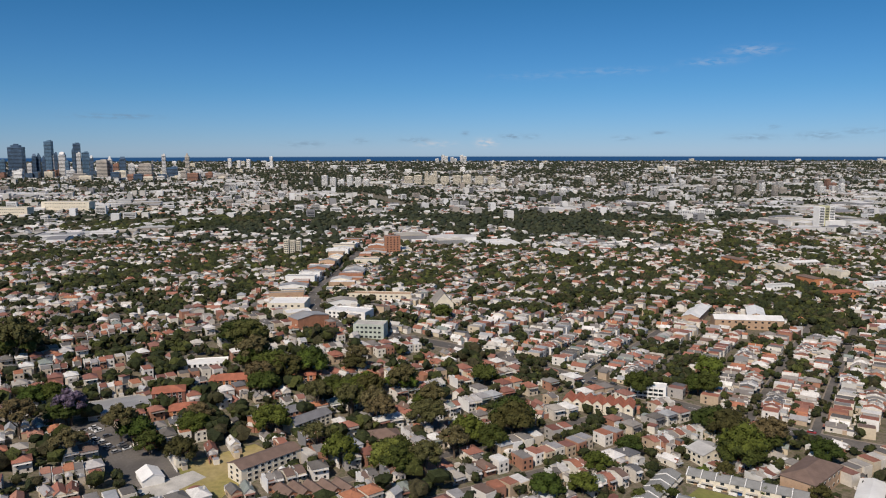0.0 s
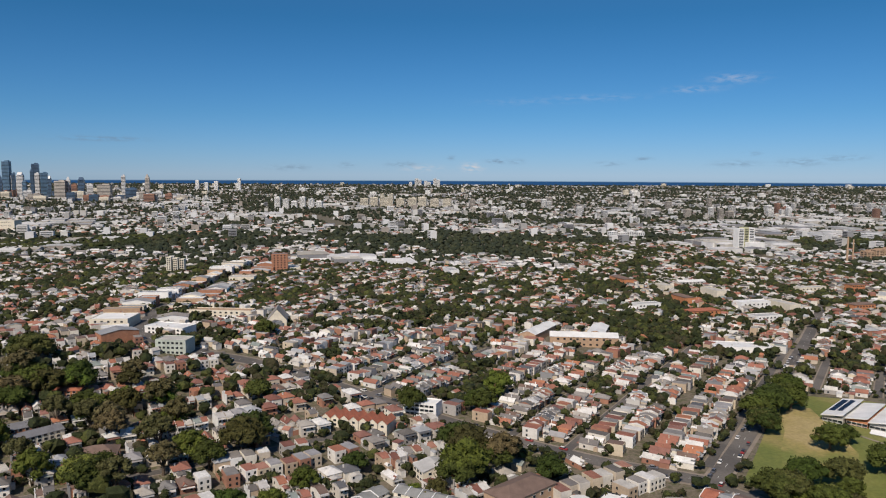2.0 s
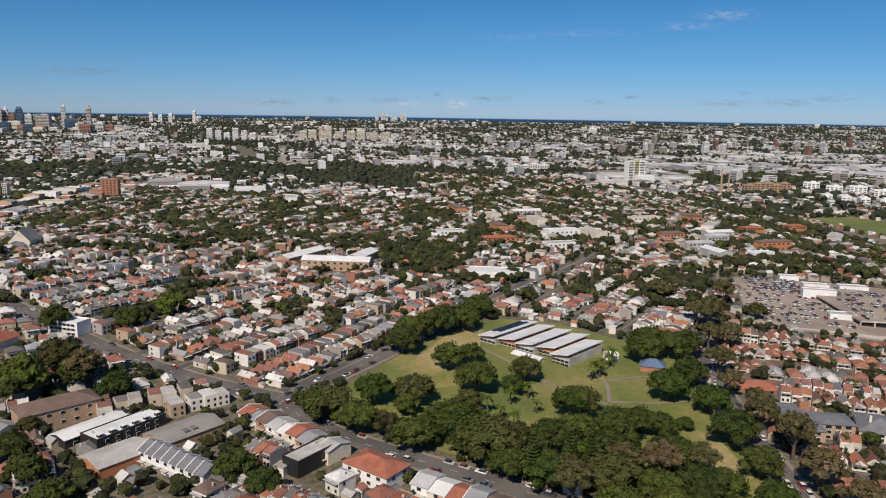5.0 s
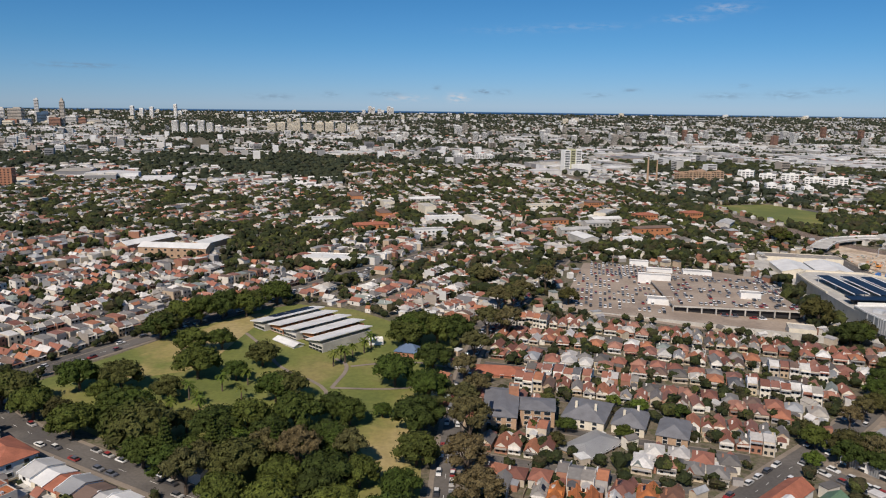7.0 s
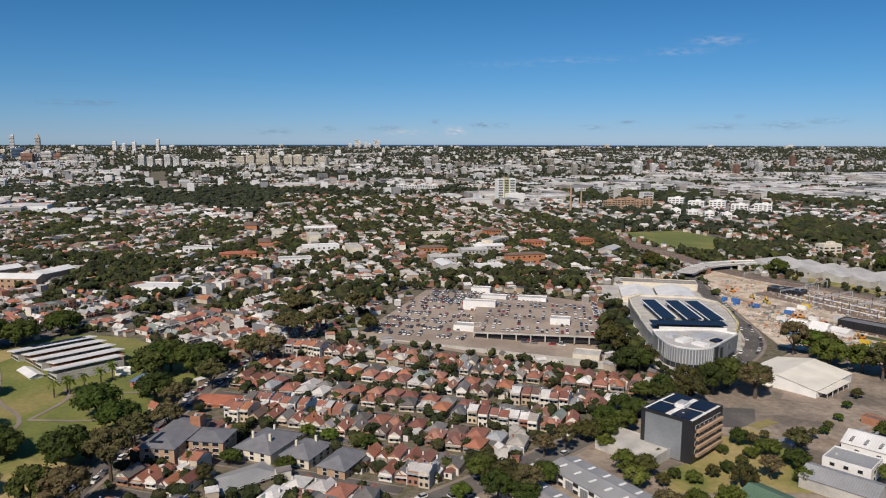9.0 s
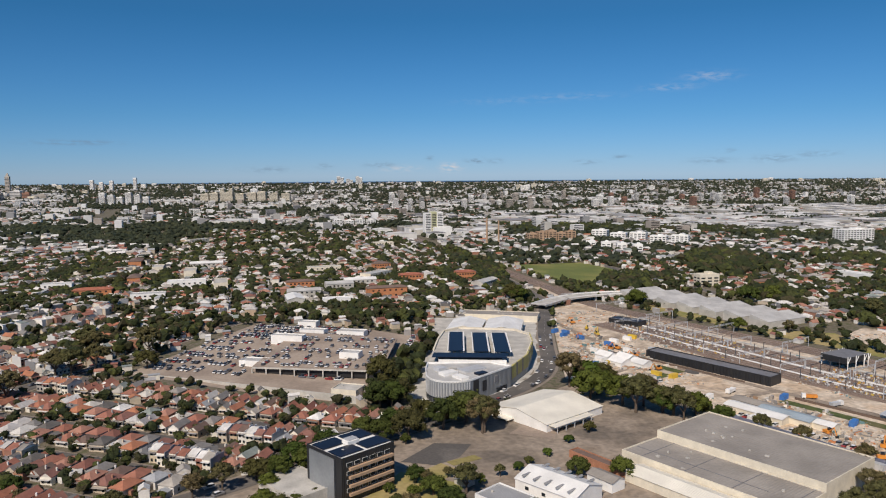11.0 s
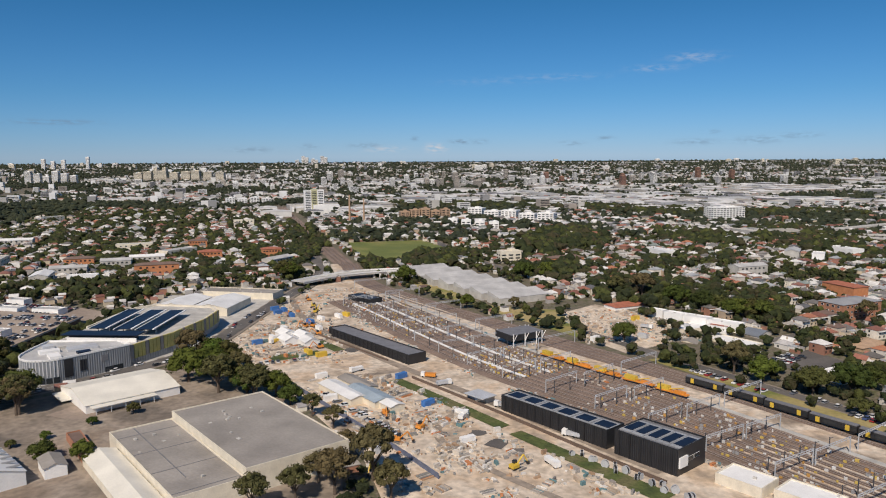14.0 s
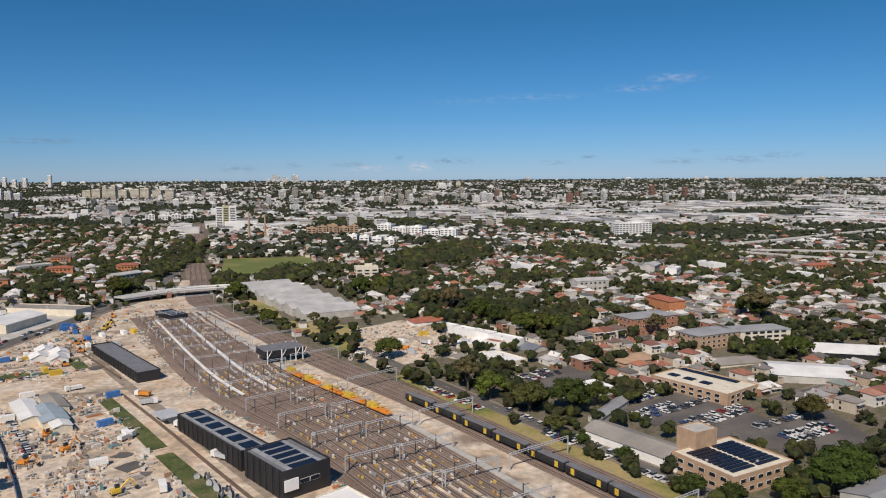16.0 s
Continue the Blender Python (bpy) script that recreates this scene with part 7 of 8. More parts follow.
def tree_model(name, k, style, m):
    """A tree one metre in crown radius's scale: crown radius about 5 m, at the origin."""
    rs = np.random.RandomState(k)
    t = new(name)
    tr = Build()
    cl = Cloud()
    if style == "palm":
        tr.tube((0, 0, -.5), (.15, 0, 6.2), .32, .22, m_bark, 7)
        for i in range(22):
            a, up = i * 2.4, rs.uniform(-.5, .9)
            pts = []
            for j in range(4):
                r = j * .85
                pts.append(np.array([math.cos(a) * r + .15, math.sin(a) * r, 6.2 + up * r - .22 * r * r]))
            side = np.array([-math.sin(a), math.cos(a), 0]) * .32
            for p, q in zip(pts, pts[1:]):
                cl.add(np.array([p - side, p + side, q + side, q - side]), np.array([[0, 1, 2], [0, 2, 3]]))
    elif style == "pine":
        tr.tube((0, 0, -.5), (0, 0, 17), .4, .08, m_bark, 6)
        for lev in range(13):
            z, r = 2.5 + lev * 1.15, 4.2 * (1 - lev / 14) + .3
            for i in range(9):
                a = i * .7 + lev * .4
                q = np.array([math.cos(a) * r, math.sin(a) * r, z + .4])
                v, f = lump(ICO1, lev * 9 + i + k, .2)
                cl.add(v * np.array([r * .26, r * .26, .32]) + q * np.array([.62, .62, 1]), f)
                leaves(cl, rs, q * np.array([.7, .7, 1]), np.array([r * .3, r * .3, .4]), 6, .35)
    else:
        gum = style == "gum"
        tall = {"broad": .72, "round": .85, "gum": 1.05}[style]
        n = {"broad": 25, "round": 20, "gum": 20}[style]
        h0 = 5.0 * tall
        tr.tube((0, 0, -.6), (0, 0, h0 * .55), .42, .3, m_bark, 7)
        for i in range(n):
            a = i * 2.399 + rs.uniform(-.4, .4)
            r = 3.9 * math.sqrt((i + .5) / n) * (1 if not gum else .95)
            dome = math.sqrt(max(0, 1 - (r / 4.3) ** 2))
            z = (2.0 + 5.4 * dome if not gum else 3.4 + 5.6 * dome) * (.9 + .25 * (tall - .72)) + rs.uniform(-.8, .6)
            s = rs.uniform(1.3, 1.85) * (.8 if gum else 1)
            cpos = np.array([math.cos(a) * r, math.sin(a) * r, z])
            if i % 3 == 0:
                tr.tube((0, 0, h0 * .5), tuple(cpos * np.array([.8, .8, .85])), .22, .06, m_bark, 5)
            v, f = lump(ICO0, k * 31 + i, .34)
            sq = np.array([s, s, s * rs.uniform(.62, .85)])
            cl.add(v * sq * .86 + cpos, f)
            leaves(cl, rs, cpos, sq, 66 if not gum else 60, .32)
    part("trunk", tr, t)
    part("crown", cl.mesh("crown", m, False), t)
    return t


LOOKS = {
    "fig": [tagged(tree_model("tree", 10 + i, "broad", m_leaf_dark), "broad dark-green fig tree with a dense crown", "tree", "park trees") for i in range(4)],
    "round": [tagged(tree_model("tree", 20 + i, "round", m_leaf), "leafy green garden tree with an uneven crown", "tree", "garden trees") for i in range(4)],
    "gum": [tagged(tree_model("tree", 30 + i, "gum", m_leaf_gum), "olive-brown gum tree with an open crown", "tree", "street trees") for i in range(3)],
    "lime": [tagged(tree_model("tree", 40 + i, "round", m_leaf_lime), "bright yellow-green leafy tree", "tree", "garden trees") for i in range(2)],
    "autumn": [tagged(tree_model("tree", 50, "round", m_leaf_autumn), "tree with turning orange-yellow leaves", "tree", "garden trees")],
    "lilac": [tagged(tree_model("tree", 60, "gum", m_leaf_lilac), "jacaranda with thin mauve-grey crown", "tree", "street trees")],
    "palm": [tagged(tree_model("palm_tree", 70 + i, "palm", m_leaf_lime), "palm with a grey trunk and feathery fronds", "palm", "park palms") for i in range(2)],
    "pine": [tagged(tree_model("pine_tree", 80, "pine", m_leaf_dark), "tall tiered dark pine tree", "tree", "park trees")],
}
TREES = []
trng = random.Random(5)


def tree(kind, x, y, r):
    """Plants a tree of crown radius r."""
    m = trng.choice(LOOKS[kind])
    f = r / {"palm": 2.9, "pine": 4.2}.get(kind, 5.0)
    if kind == "palm":
        f = trng.uniform(.95, 1.25)
    o = copy_thing(m, pose(x, y, gz(x, y), 0, 0, trng.uniform(0, 360)))
    o.scale = (f, f, f * trng.uniform(.85, 1.1) if kind not in ("fig",) else f * .95)
    SPOTS.append((x, y, r * .5))
    TREES.append(o)


for kind, rows in PLANTED:
    for x, y, r in rows:
        n = 1 if r < 11 else 2
        for i in range(n):
            look_kind = kind
            if kind == "mixed":
                look_kind = trng.choices(("round", "gum", "fig", "lime"), (5, 2, 3, .6))[0]
            if kind == "west":
                look_kind = trng.choices(("round", "gum", "fig", "lime", "autumn", "lilac"), (4, 4, 3, 1, .3, .4))[0]
            ox, oy = (0, 0) if n == 1 else (trng.uniform(-.45, .45) * r, trng.uniform(-.45, .45) * r)
            tree(look_kind, x + ox, y + oy, r * (1 if n == 1 else .78))
for x, y in ((340, 297), (347, 307), (362, 329), (363, 313), (353, 322), (351, 296), (342, 313), (399, 358), (404, 364), (409, 370), (396, 352), (412, 376), (401, 356)):
    tree("palm", x, y, 3)
for x, y in ((366, 260), (388, 254), (352, 255), (372, 254)):
    tree("pine", x, y, 4.5)

# garden and street trees of the nearer streets
rng = random.Random(23)
count = 0
EXTRA = []
for x, y, a, form, pal, wood, side, zone in LOTS:
    if y > 640:
        continue
    n = int(wood * .8 + rng.random())
    for i in range(n):
        c, s = math.cos(radians(a)), math.sin(radians(a))
        u, v = rng.uniform(-4, 4), rng.choice((rng.uniform(9, 12), rng.uniform(9, 12), -7.4))
        EXTRA.append((x + c * u - s * v, y + s * u + c * v, rng.uniform(1.2, 3.4) * (1.2 if wood > 1 else .85)))
EXTRA = [e for e in EXTRA if free(e[0], e[1], .5)]
# what ground is left between the rows: sheds, lean-tos and more trees
taken = {}
for l in LOTS:
    taken.setdefault((int(l[0] // 12), int(l[1] // 12)), []).append((l[0], l[1], 6.6))
for x, y, r in EXTRA:
    taken.setdefault((int(x // 12), int(y // 12)), []).append((x, y, r * .85))
for run in STREETS:
    if run[0][1] < 480:
        for x, y in run:
            taken.setdefault((int(x // 12), int(y // 12)), []).append((x, y, 4.6))
SHEDS = []
y = 222.0
while y < 1000:
    step = 6.2 if y < 520 else 8
    x = -.62 * y - 60
    while x < 1010 + .72 * y:
        px, py = x + rng.uniform(-3, 3), y + rng.uniform(-3, 3)
        x += step
        cell = (int(px // 12), int(py // 12))
        if any((px - q[0]) ** 2 + (py - q[1]) ** 2 < q[2] ** 2 for i in (-1, 0, 1) for j in (-1, 0, 1) for q in taken.get((cell[0] + i, cell[1] + j), ())):
            continue
        if not free(px, py, 1.5):
            continue
        taken.setdefault(cell, []).append((px, py, 4.2))
        pick = rng.random() + .35 * grove(px, py)
        west, yard = px < 30 and py < 500, px > 950 and py < 560
        if pick > (.14 if west else (.40 if yard else .30)):
            EXTRA.append((px, py, rng.uniform(2.0, 4.6) * (1.6 if west else (1.2 if yard else 1))))
        elif pick > -.02 and not yard:
            SHEDS.append((px, py))
    y += step
EXTRA.sort(key=lambda e: e[1])
for x, y, r in EXTRA[:24]:
    tree(rng.choices(("round", "gum", "fig", "lime", "lilac"), (6, 2, 2, .8, .15))[0], x, y, r)
for group in LOOKS.values():
    for m in group:
        for o in (*m.children_recursive, m):
            bpy.data.objects.remove(o)

# farther trees, too many to count
OCTA = (np.array([(1, 0, 0), (-1, 0, 0), (0, 1, 0), (0, -1, 0), (0, 0, 1), (0, 0, -1)], float), np.array([(0, 2, 4), (2, 1, 4), (1, 3, 4), (3, 0, 4), (2, 0, 5), (1, 2, 5), (3, 1, 5), (0, 3, 5)]))
FARS8 = [lump(OCTA, 500 + i, .5) for i in range(8)]
FARS0 = [lump(ICO0, 300 + i, .5) for i in range(8)]


def far_tree(cl, x, y, r, rs, fine):
    """A tree of the farther gardens: a few knobbly clumps in loose leaves."""
    z = gz(x, y)
    h = r * rs.uniform(1.1, 1.7)
    if y > 700:
        v, f = (FARS0 if y < 1900 else FARS8)[rs.randint(8)]
        cl.add(v * np.array([r, r, r * rs.uniform(.6, .85)]) + np.array([x, y, z + h * .45]), f)
        if y < 1300:
            o = np.array([rs.uniform(-.6, .6), rs.uniform(-.6, .6), rs.uniform(.0, .4)]) * r
            v, f = FARS8[rs.randint(8)]
            cl.add(v * r * rs.uniform(.4, .65) + o + np.array([x, y, z + h * .45]), f)
        return
    near = y < 420
    for i in range(3):
        v, f = FARS0[rs.randint(8)]
        a = rs.uniform(0, 6.28)
        rot = np.array([[math.cos(a), -math.sin(a), 0], [math.sin(a), math.cos(a), 0], [0, 0, 1]])
        o = np.array([rs.uniform(-.62, .62), rs.uniform(-.62, .62), rs.uniform(-.25, .4)]) * r if i else np.zeros(3)
        s = r * (.68 if i == 0 else rs.uniform(.34, .58))
        cl.add((v * np.array([s, s, s * rs.uniform(.65, .95)])) @ rot.T + np.array([x, y, z + h * .55]) + o, f)
        leaves(cl, rs, np.array([x, y, z + h * .55]) + o, np.array([s, s, s * .85]), 20 if near else (11 if y < 540 else 7), .46 if near else (.5 if y < 640 else .7))


b = Build()
for x, y in SHEDS:
    a = radians(rng.choice((57, 147) if x < 480 else (24, 114)) + rng.uniform(-8, 8))
    z, w, d, h = gz(x, y), rng.uniform(2.8, 5.0), rng.uniform(3.4, 6.4), rng.uniform(2.2, 4.8)
    b.box(x, y, z - 2, z + h, w, d, m_far_wall, a, base=False)
    if rng.random() < .7:
        b.gable(x, y, z + h, rng.uniform(.8, 1.8), w, d, m_far_warm if rng.random() < .3 else m_far_cool, a, over=.2, ends=m_far_wall)
    else:
        b.box(x, y, z + h, z + h + .25, w + .4, d + .4, m_far_cool, a)
single("sheds", b, "small back sheds, garages and rear wings", "sheds", "stuff")
rs = np.random.RandomState(3)
for lo, hi in ((0, 470), (470, 640), (640, 1010)):
    cl = Cloud()
    for x, y, r in EXTRA[24:]:
        if lo <= y < hi:
            far_tree(cl, x, y, r, rs, y < 430)
    if cl.v:
        tagged(new("trees", cl.mesh("trees", m_leaf_far)), "garden trees between the houses", "trees", "", "stuff")
for lo, hi in ((640, 900), (900, 5000)):
    cl = Cloud()
    for x, y, a, form, pal, wood, side, zone in LOTS:
        if not lo <= y < hi:
            continue
        for i in range(int(wood * .62 + rs.uniform())):
            c, s = math.cos(radians(a)), math.sin(radians(a))
            u, v = rs.uniform(-4, 4), rs.choice((rs.uniform(8, 13), -8.5, -8.5))
            far_tree(cl, x + c * u - s * v, y + s * u + c * v, rs.uniform(2.4, 5.8), rs, False)
    for x, y in WOODS:
        if lo <= y < hi or (lo == 640 and y < 640):
            for i in range(2):
                far_tree(cl, x + rs.uniform(-6, 6), y + rs.uniform(-6, 6), rs.uniform(2.6, 5.6), rs, False)
    tagged(new("trees", cl.mesh("trees", m_leaf_far)), "garden and street trees among far houses", "trees", "", "stuff")
# groves: ring, spacing, crown radius
GROVES = [
    ([(870, 1480), (865, 1640), (1150, 1630), (1340, 1480), (1500, 1350), (1700, 1330), (1690, 1250), (1457, 1265), (1322, 1290), (1149, 1470)], 9, (4, 8)),
    ([(1008, 850), (1016, 900), (1080, 930), (1135, 890), (1100, 850)], 8, (4, 7)),
    ([(885, 792), (930, 880), (985, 850), (960, 780), (900, 760)], 8, (3, 5)),
    ([(210, 660), (250, 720), (330, 700), (350, 640), (290, 615), (275, 655)], 8, (4, 7)),
    ([(280, 600), (300, 660), (360, 640), (345, 590)], 8, (4, 6)),
    ([(1030, 600), (1060, 640), (1180, 560), (1120, 505), (1080, 510)], 8, (4, 6)),
    ([(430, 560), (470, 600), (560, 600), (540, 560), (505, 500), (480, 470)], 9, (4, 7)),
    ([(-700, 1350), (-420, 1500), (-330, 1420), (-420, 1250), (-640, 1220)], 11, (5, 9)),
    ([(760, 690), (775, 700), (790, 860), (740, 1100), (700, 1250), (715, 1100), (760, 850)], 8, (4, 6)),
    ([(655, 395), (690, 545), (700, 545), (690, 470), (676, 395)], 8, (4, 7)),
    ([(560, 600), (690, 580), (700, 640), (640, 660), (570, 640)], 9, (4, 7)),
    ([(1014, 750), (983, 635), (1012, 626), (1050, 738), (1046, 788)], 9, (5, 8)),
    ([(878, 784), (883, 749), (926, 745), (935, 833), (900, 854)], 9, (5, 7)),
    ([(1029, 976), (1003, 831), (1028, 785), (1132, 933), (1150, 1062), (1093, 1062)], 11, (5, 9)),
    ([(1019, 618), (1017, 540), (1088, 506), (1110, 576), (1059, 635)], 9, (5, 8)),
    ([(1101, 536), (1096, 490), (1115, 474), (1133, 526)], 8, (4, 7)),
    ([(1223, 1037), (1175, 851), (1236, 791), (1300, 949), (1262, 1033)], 12, (5, 8)),
    ([(1375, 1073), (1297, 875), (1293, 770), (1356, 753), (1473, 949), (1441, 1069)], 13, (5, 8)),
    ([(871, 692), (878, 659), (903, 649), (911, 683)], 7, (3, 5)),
    ([(842, 812), (838, 770), (850, 720), (862, 715), (856, 780), (848, 815)], 7, (3, 5)),
    ([(795, 905), (770, 1040), (750, 1180), (738, 1180), (760, 1030), (782, 900)], 8, (3, 6)),
    ([(840, 1000), (815, 1100), (790, 1250), (775, 1250), (800, 1090), (826, 1000)], 8, (3, 6)),
    ([(985, 640), (1000, 720), (1180, 760), (1200, 700), (1060, 660)], 12, (4, 6)),
    ([(1270, 620), (1350, 720), (1500, 760), (1500, 640), (1380, 560)], 13, (4, 7)),
]
cl = Cloud()
for ring, gap, (r0, r1) in GROVES:
    xs, ys = [p[0] for p in ring], [p[1] for p in ring]
    for i in range(int((max(xs) - min(xs)) / gap) + 1):
        for j in range(int((max(ys) - min(ys)) / gap) + 1):
            x, y = min(xs) + (i + rs.uniform(0, 1)) * gap, min(ys) + (j + rs.uniform(0, 1)) * gap
            if inside(ring, x, y):
                far_tree(cl, x, y, rs.uniform(r0, r1), rs, y < 700)
tagged(new("trees", cl.mesh("trees", m_leaf_far)), "dense dark-green groves of trees", "trees", "", "stuff")

# ---- the far city ----
rng = random.Random(31)
bh, bb, cl = Build(), Build(), Cloud()
m_shed_roof = mat("far_shed_roofs", [(.66, .65, .63), (.56, .55, .54), (.44, .44, .43), (.60, .59, .57), (.32, .32, .32), (.50, .47, .41), (.22, .22, .23), (.64, .62, .60), (.38, .35, .30)], .8, by="island", grain=(.5, .06), stain=(.05, .10))
SHED_BELT = [(760, 1720), (1200, 1690), (1560, 1480), (2100, 1380), (3200, 1700), (3600, 2600), (2600, 2950), (1500, 2650), (900, 2250)]
b_big = []
y = 960.0
while y < 7900:
    x0, x1 = -.64 * y - 120, 1020 + .76 * y
    gap = 12 + (y - 960) * .0068
    x = x0
    while x < x1:
        px, py = x + rng.uniform(-.4, .4) * gap, y + rng.uniform(-.4, .4) * gap
        x += gap
        if any(inside(r, px, py) for r in FAR_KEEP) or off_line(RAIL_FAR, px, py) < 20 or any(inside(z[0], px, py) for z in ZONES):
            continue
        if any(abs(px - q[0]) < q[2] and abs(py - q[1]) < q[2] for q in b_big[-60:]):
            continue
        n = 1.1 * noise.noise(Vector((px / 420, py / 420, 3))) + .9 * noise.noise(Vector((px / 110, py / 170, 8)))
        works = noise.noise(Vector((px / 380 + 9, py / 420, 7))) - .15
        belt = inside(SHED_BELT, px, py)
        pick = rng.random()
        big = 1 + (py - 960) * .00006
        ridge = .20 if py > 4200 else (.10 if py > 2600 else 0)
        if pick < .60 - .85 * n - .25 * works + ridge - (.05 if belt else 0):
            far_tree(cl, px, py, rng.uniform(3.6, 6.8) * (1 + (py - 960) * .00012), rs, False)
        elif belt and pick > .92 or works > .12 and pick > .76:
            k = 1.2 if belt else 1
            w, d, h = rng.uniform(24, 70) * k, rng.uniform(18, 46) * k, rng.uniform(5, 10)
            a = radians(rng.choice((14, 104)) + rng.uniform(-4, 4))
            z = gz(px, py)
            b_big.append((px, py, max(w, d) * .55))
            bb.box(px, py, z - 3, z + h, w, d, m_far_pale, a, top=m_shed_roof, base=False)
            if rng.random() < .6:
                bb.tent(px, py, z + h, 2.0, w, d, m_shed_roof, a)
            else:
                bb.box(px, py, z + h, z + h + 1.5, w * .3, d * .2, m_shed_roof, a)
        elif pick > .972 and py > 1400:
            w, d, h = rng.uniform(12, 26), rng.uniform(12, 18), rng.uniform(9, 22)
            a = radians(rng.choice((14, 104)))
            z = gz(px, py)
            bb.box(px, py, z - 3, z + h, w, d, m_far_pale, a, base=False)
            for fl in range(int(h / 3.2)):
                zz = z + 1.2 + fl * 3.2
                bb.box(px, py, zz, zz + 1.4, w * .86, d + .3, m_glass, a, base=False)
        else:
            z = gz(px, py)
            a = radians(rng.choice((14, 104)) + rng.uniform(-8, 8))
            w, d, h = rng.uniform(6, 9) * big, rng.uniform(8, 13) * big, rng.uniform(3.2, 6.4)
            bh.box(px, py, z - 2, z + h, w, d, m_far_pale if rng.random() < (.5 if py < 2000 else .9) else m_far_wall, a, base=False)
            q = rng.random()
            bh.tent(px, py, z + h, 1.9, w, d, m_far_warm if q < (.12 if py < 2200 else .05) else (m_far_cool if q < .55 else m_shed_roof), a)
    y += gap * 1.05
single("houses", bh, "endless small houses spreading to the horizon", "houses", "stuff")
single("buildings", bb, "pale warehouses and office blocks of the far suburbs", "buildings", "stuff")
tagged(new("trees", cl.mesh("trees", m_leaf_haze)), "dark tree canopy of the far suburbs, tinted blue for haze", "trees", "", "stuff")


# ---- cars, containers and site clutter ----
m_car = mat("car_paint", [(.75, .75, .74), (.70, .70, .70), (.78, .77, .75), (.35, .36, .37), (.05, .05, .055), (.10, .10, .11), (.30, .03, .03), (.06, .09, .20), (.45, .44, .42), (.72, .72, .71)], .3, by="object", grain=(1, .03), stain=(.3, .04))
m_car_far = mat("far_car_paint", [(.75, .75, .74), (.70, .70, .70), (.20, .20, .21), (.05, .05, .055), (.74, .73, .70), (.10, .10, .11), (.30, .04, .04), (.45, .44, .42), (.60, .60, .59), (.12, .13, .16)], .3, by="island", grain=(1, .03), stain=(.3, .04))
m_tyre = mat("tyre_rubber", [(.02, .02, .02)], .9)


def car_shape(b, x, y, z, a, paint, glass, s=1.0, van=False):
    c, q = math.cos(a), math.sin(a)

    def ring(pts, z0, z1, m, pts2=None):
        k = len(b.v)
        pts2 = pts2 or pts
        for pp, zz in ((pts, z0), (pts2, z1)):
            b.v += [(x + (c * u - q * v) * s, y + (q * u + c * v) * s, z + zz * s) for u, v in pp]
        for f in ((0, 1, 5, 4), (1, 2, 6, 5), (2, 3, 7, 6), (3, 0, 4, 7), (4, 5, 6, 7)):
            b.f.append(tuple(k + i for i in f))
            b.m.append(b.slot(m))
    ring([(-2.2, -.88), (2.2, -.88), (2.2, .88), (-2.2, .88)], .3, .85, paint, [(-2.15, -.85), (2.1, -.85), (2.1, .85), (-2.15, .85)])
    t = 2.0 if van else 1.45
    if glass:
        ring([(-1.9, -.82), (1.0, -.82), (1.0, .82), (-1.9, .82)], .85, t - .06, glass, [(-1.55, -.68), (.35, -.68), (.35, .68), (-1.55, .68)])
        ring([(-1.56, -.69), (.36, -.69), (.36, .69), (-1.56, .69)], t - .06, t, paint)


def car_model(van):
    o = new("van" if van else "car")
    b, g = Build(), Build()
    car_shape(b, 0, 0, 0, 0, m_car, None, 1, van)
    t = 2.0 if van else 1.45
    for k, (z0, z1, pts, top, m) in enumerate(((.85, t - .06, (-1.9, 1.0, .82), (-1.55, .35, .68), m_glass), (t - .06, t, (-1.56, .36, .69), (-1.56, .36, .69), m_car))):
        target = g if k == 0 else b
        n = len(target.v)
        target.v += [(pts[0], -pts[2], z0), (pts[1], -pts[2], z0), (pts[1], pts[2], z0), (pts[0], pts[2], z0), (top[0], -top[2], z1), (top[1], -top[2], z1), (top[1], top[2], z1), (top[0], top[2], z1)]
        for f in ((0, 1, 5, 4), (1, 2, 6, 5), (2, 3, 7, 6), (3, 0, 4, 7), (4, 5, 6, 7)):
            target.f.append(tuple(n + i for i in f))
            target.m.append(target.slot(m))
    part("body", b, o)
    part("glasshouse", g, o)
    w = Build()
    w.tube((0, -.12, 0), (0, .12, 0), .32, .32, m_tyre, 8)
    w = w.mesh("wheel")
    for u in (-1.35, 1.35):
        for v in (-.8, .8):
            part("wheel", w, o).matrix_basis = pose(u, v, .32)
    return o


CAR = tagged(car_model(False), "parked car with glossy paint", "car", "parked cars")
VAN = tagged(car_model(True), "parked van with glossy paint", "van", "parked cars")
rng = random.Random(91)
placed = []


def car(x, y, a, z=None):
    placed.append((x, y, a, z))


def rows_of_cars(x0, y0, a, n, rows, gap, share, z=None, turn=90):
    c, s = math.cos(radians(a)), math.sin(radians(a))
    for r in range(rows):
        for i in range(n):
            if rng.random() < share:
                u, v = i * 2.9, r * gap + (0 if r % 2 == 0 else -gap + 5.6)
                x, y = x0 + c * u - s * v, y0 + s * u + c * v
                car(x, y, a + turn + rng.choice((0, 180)), z)


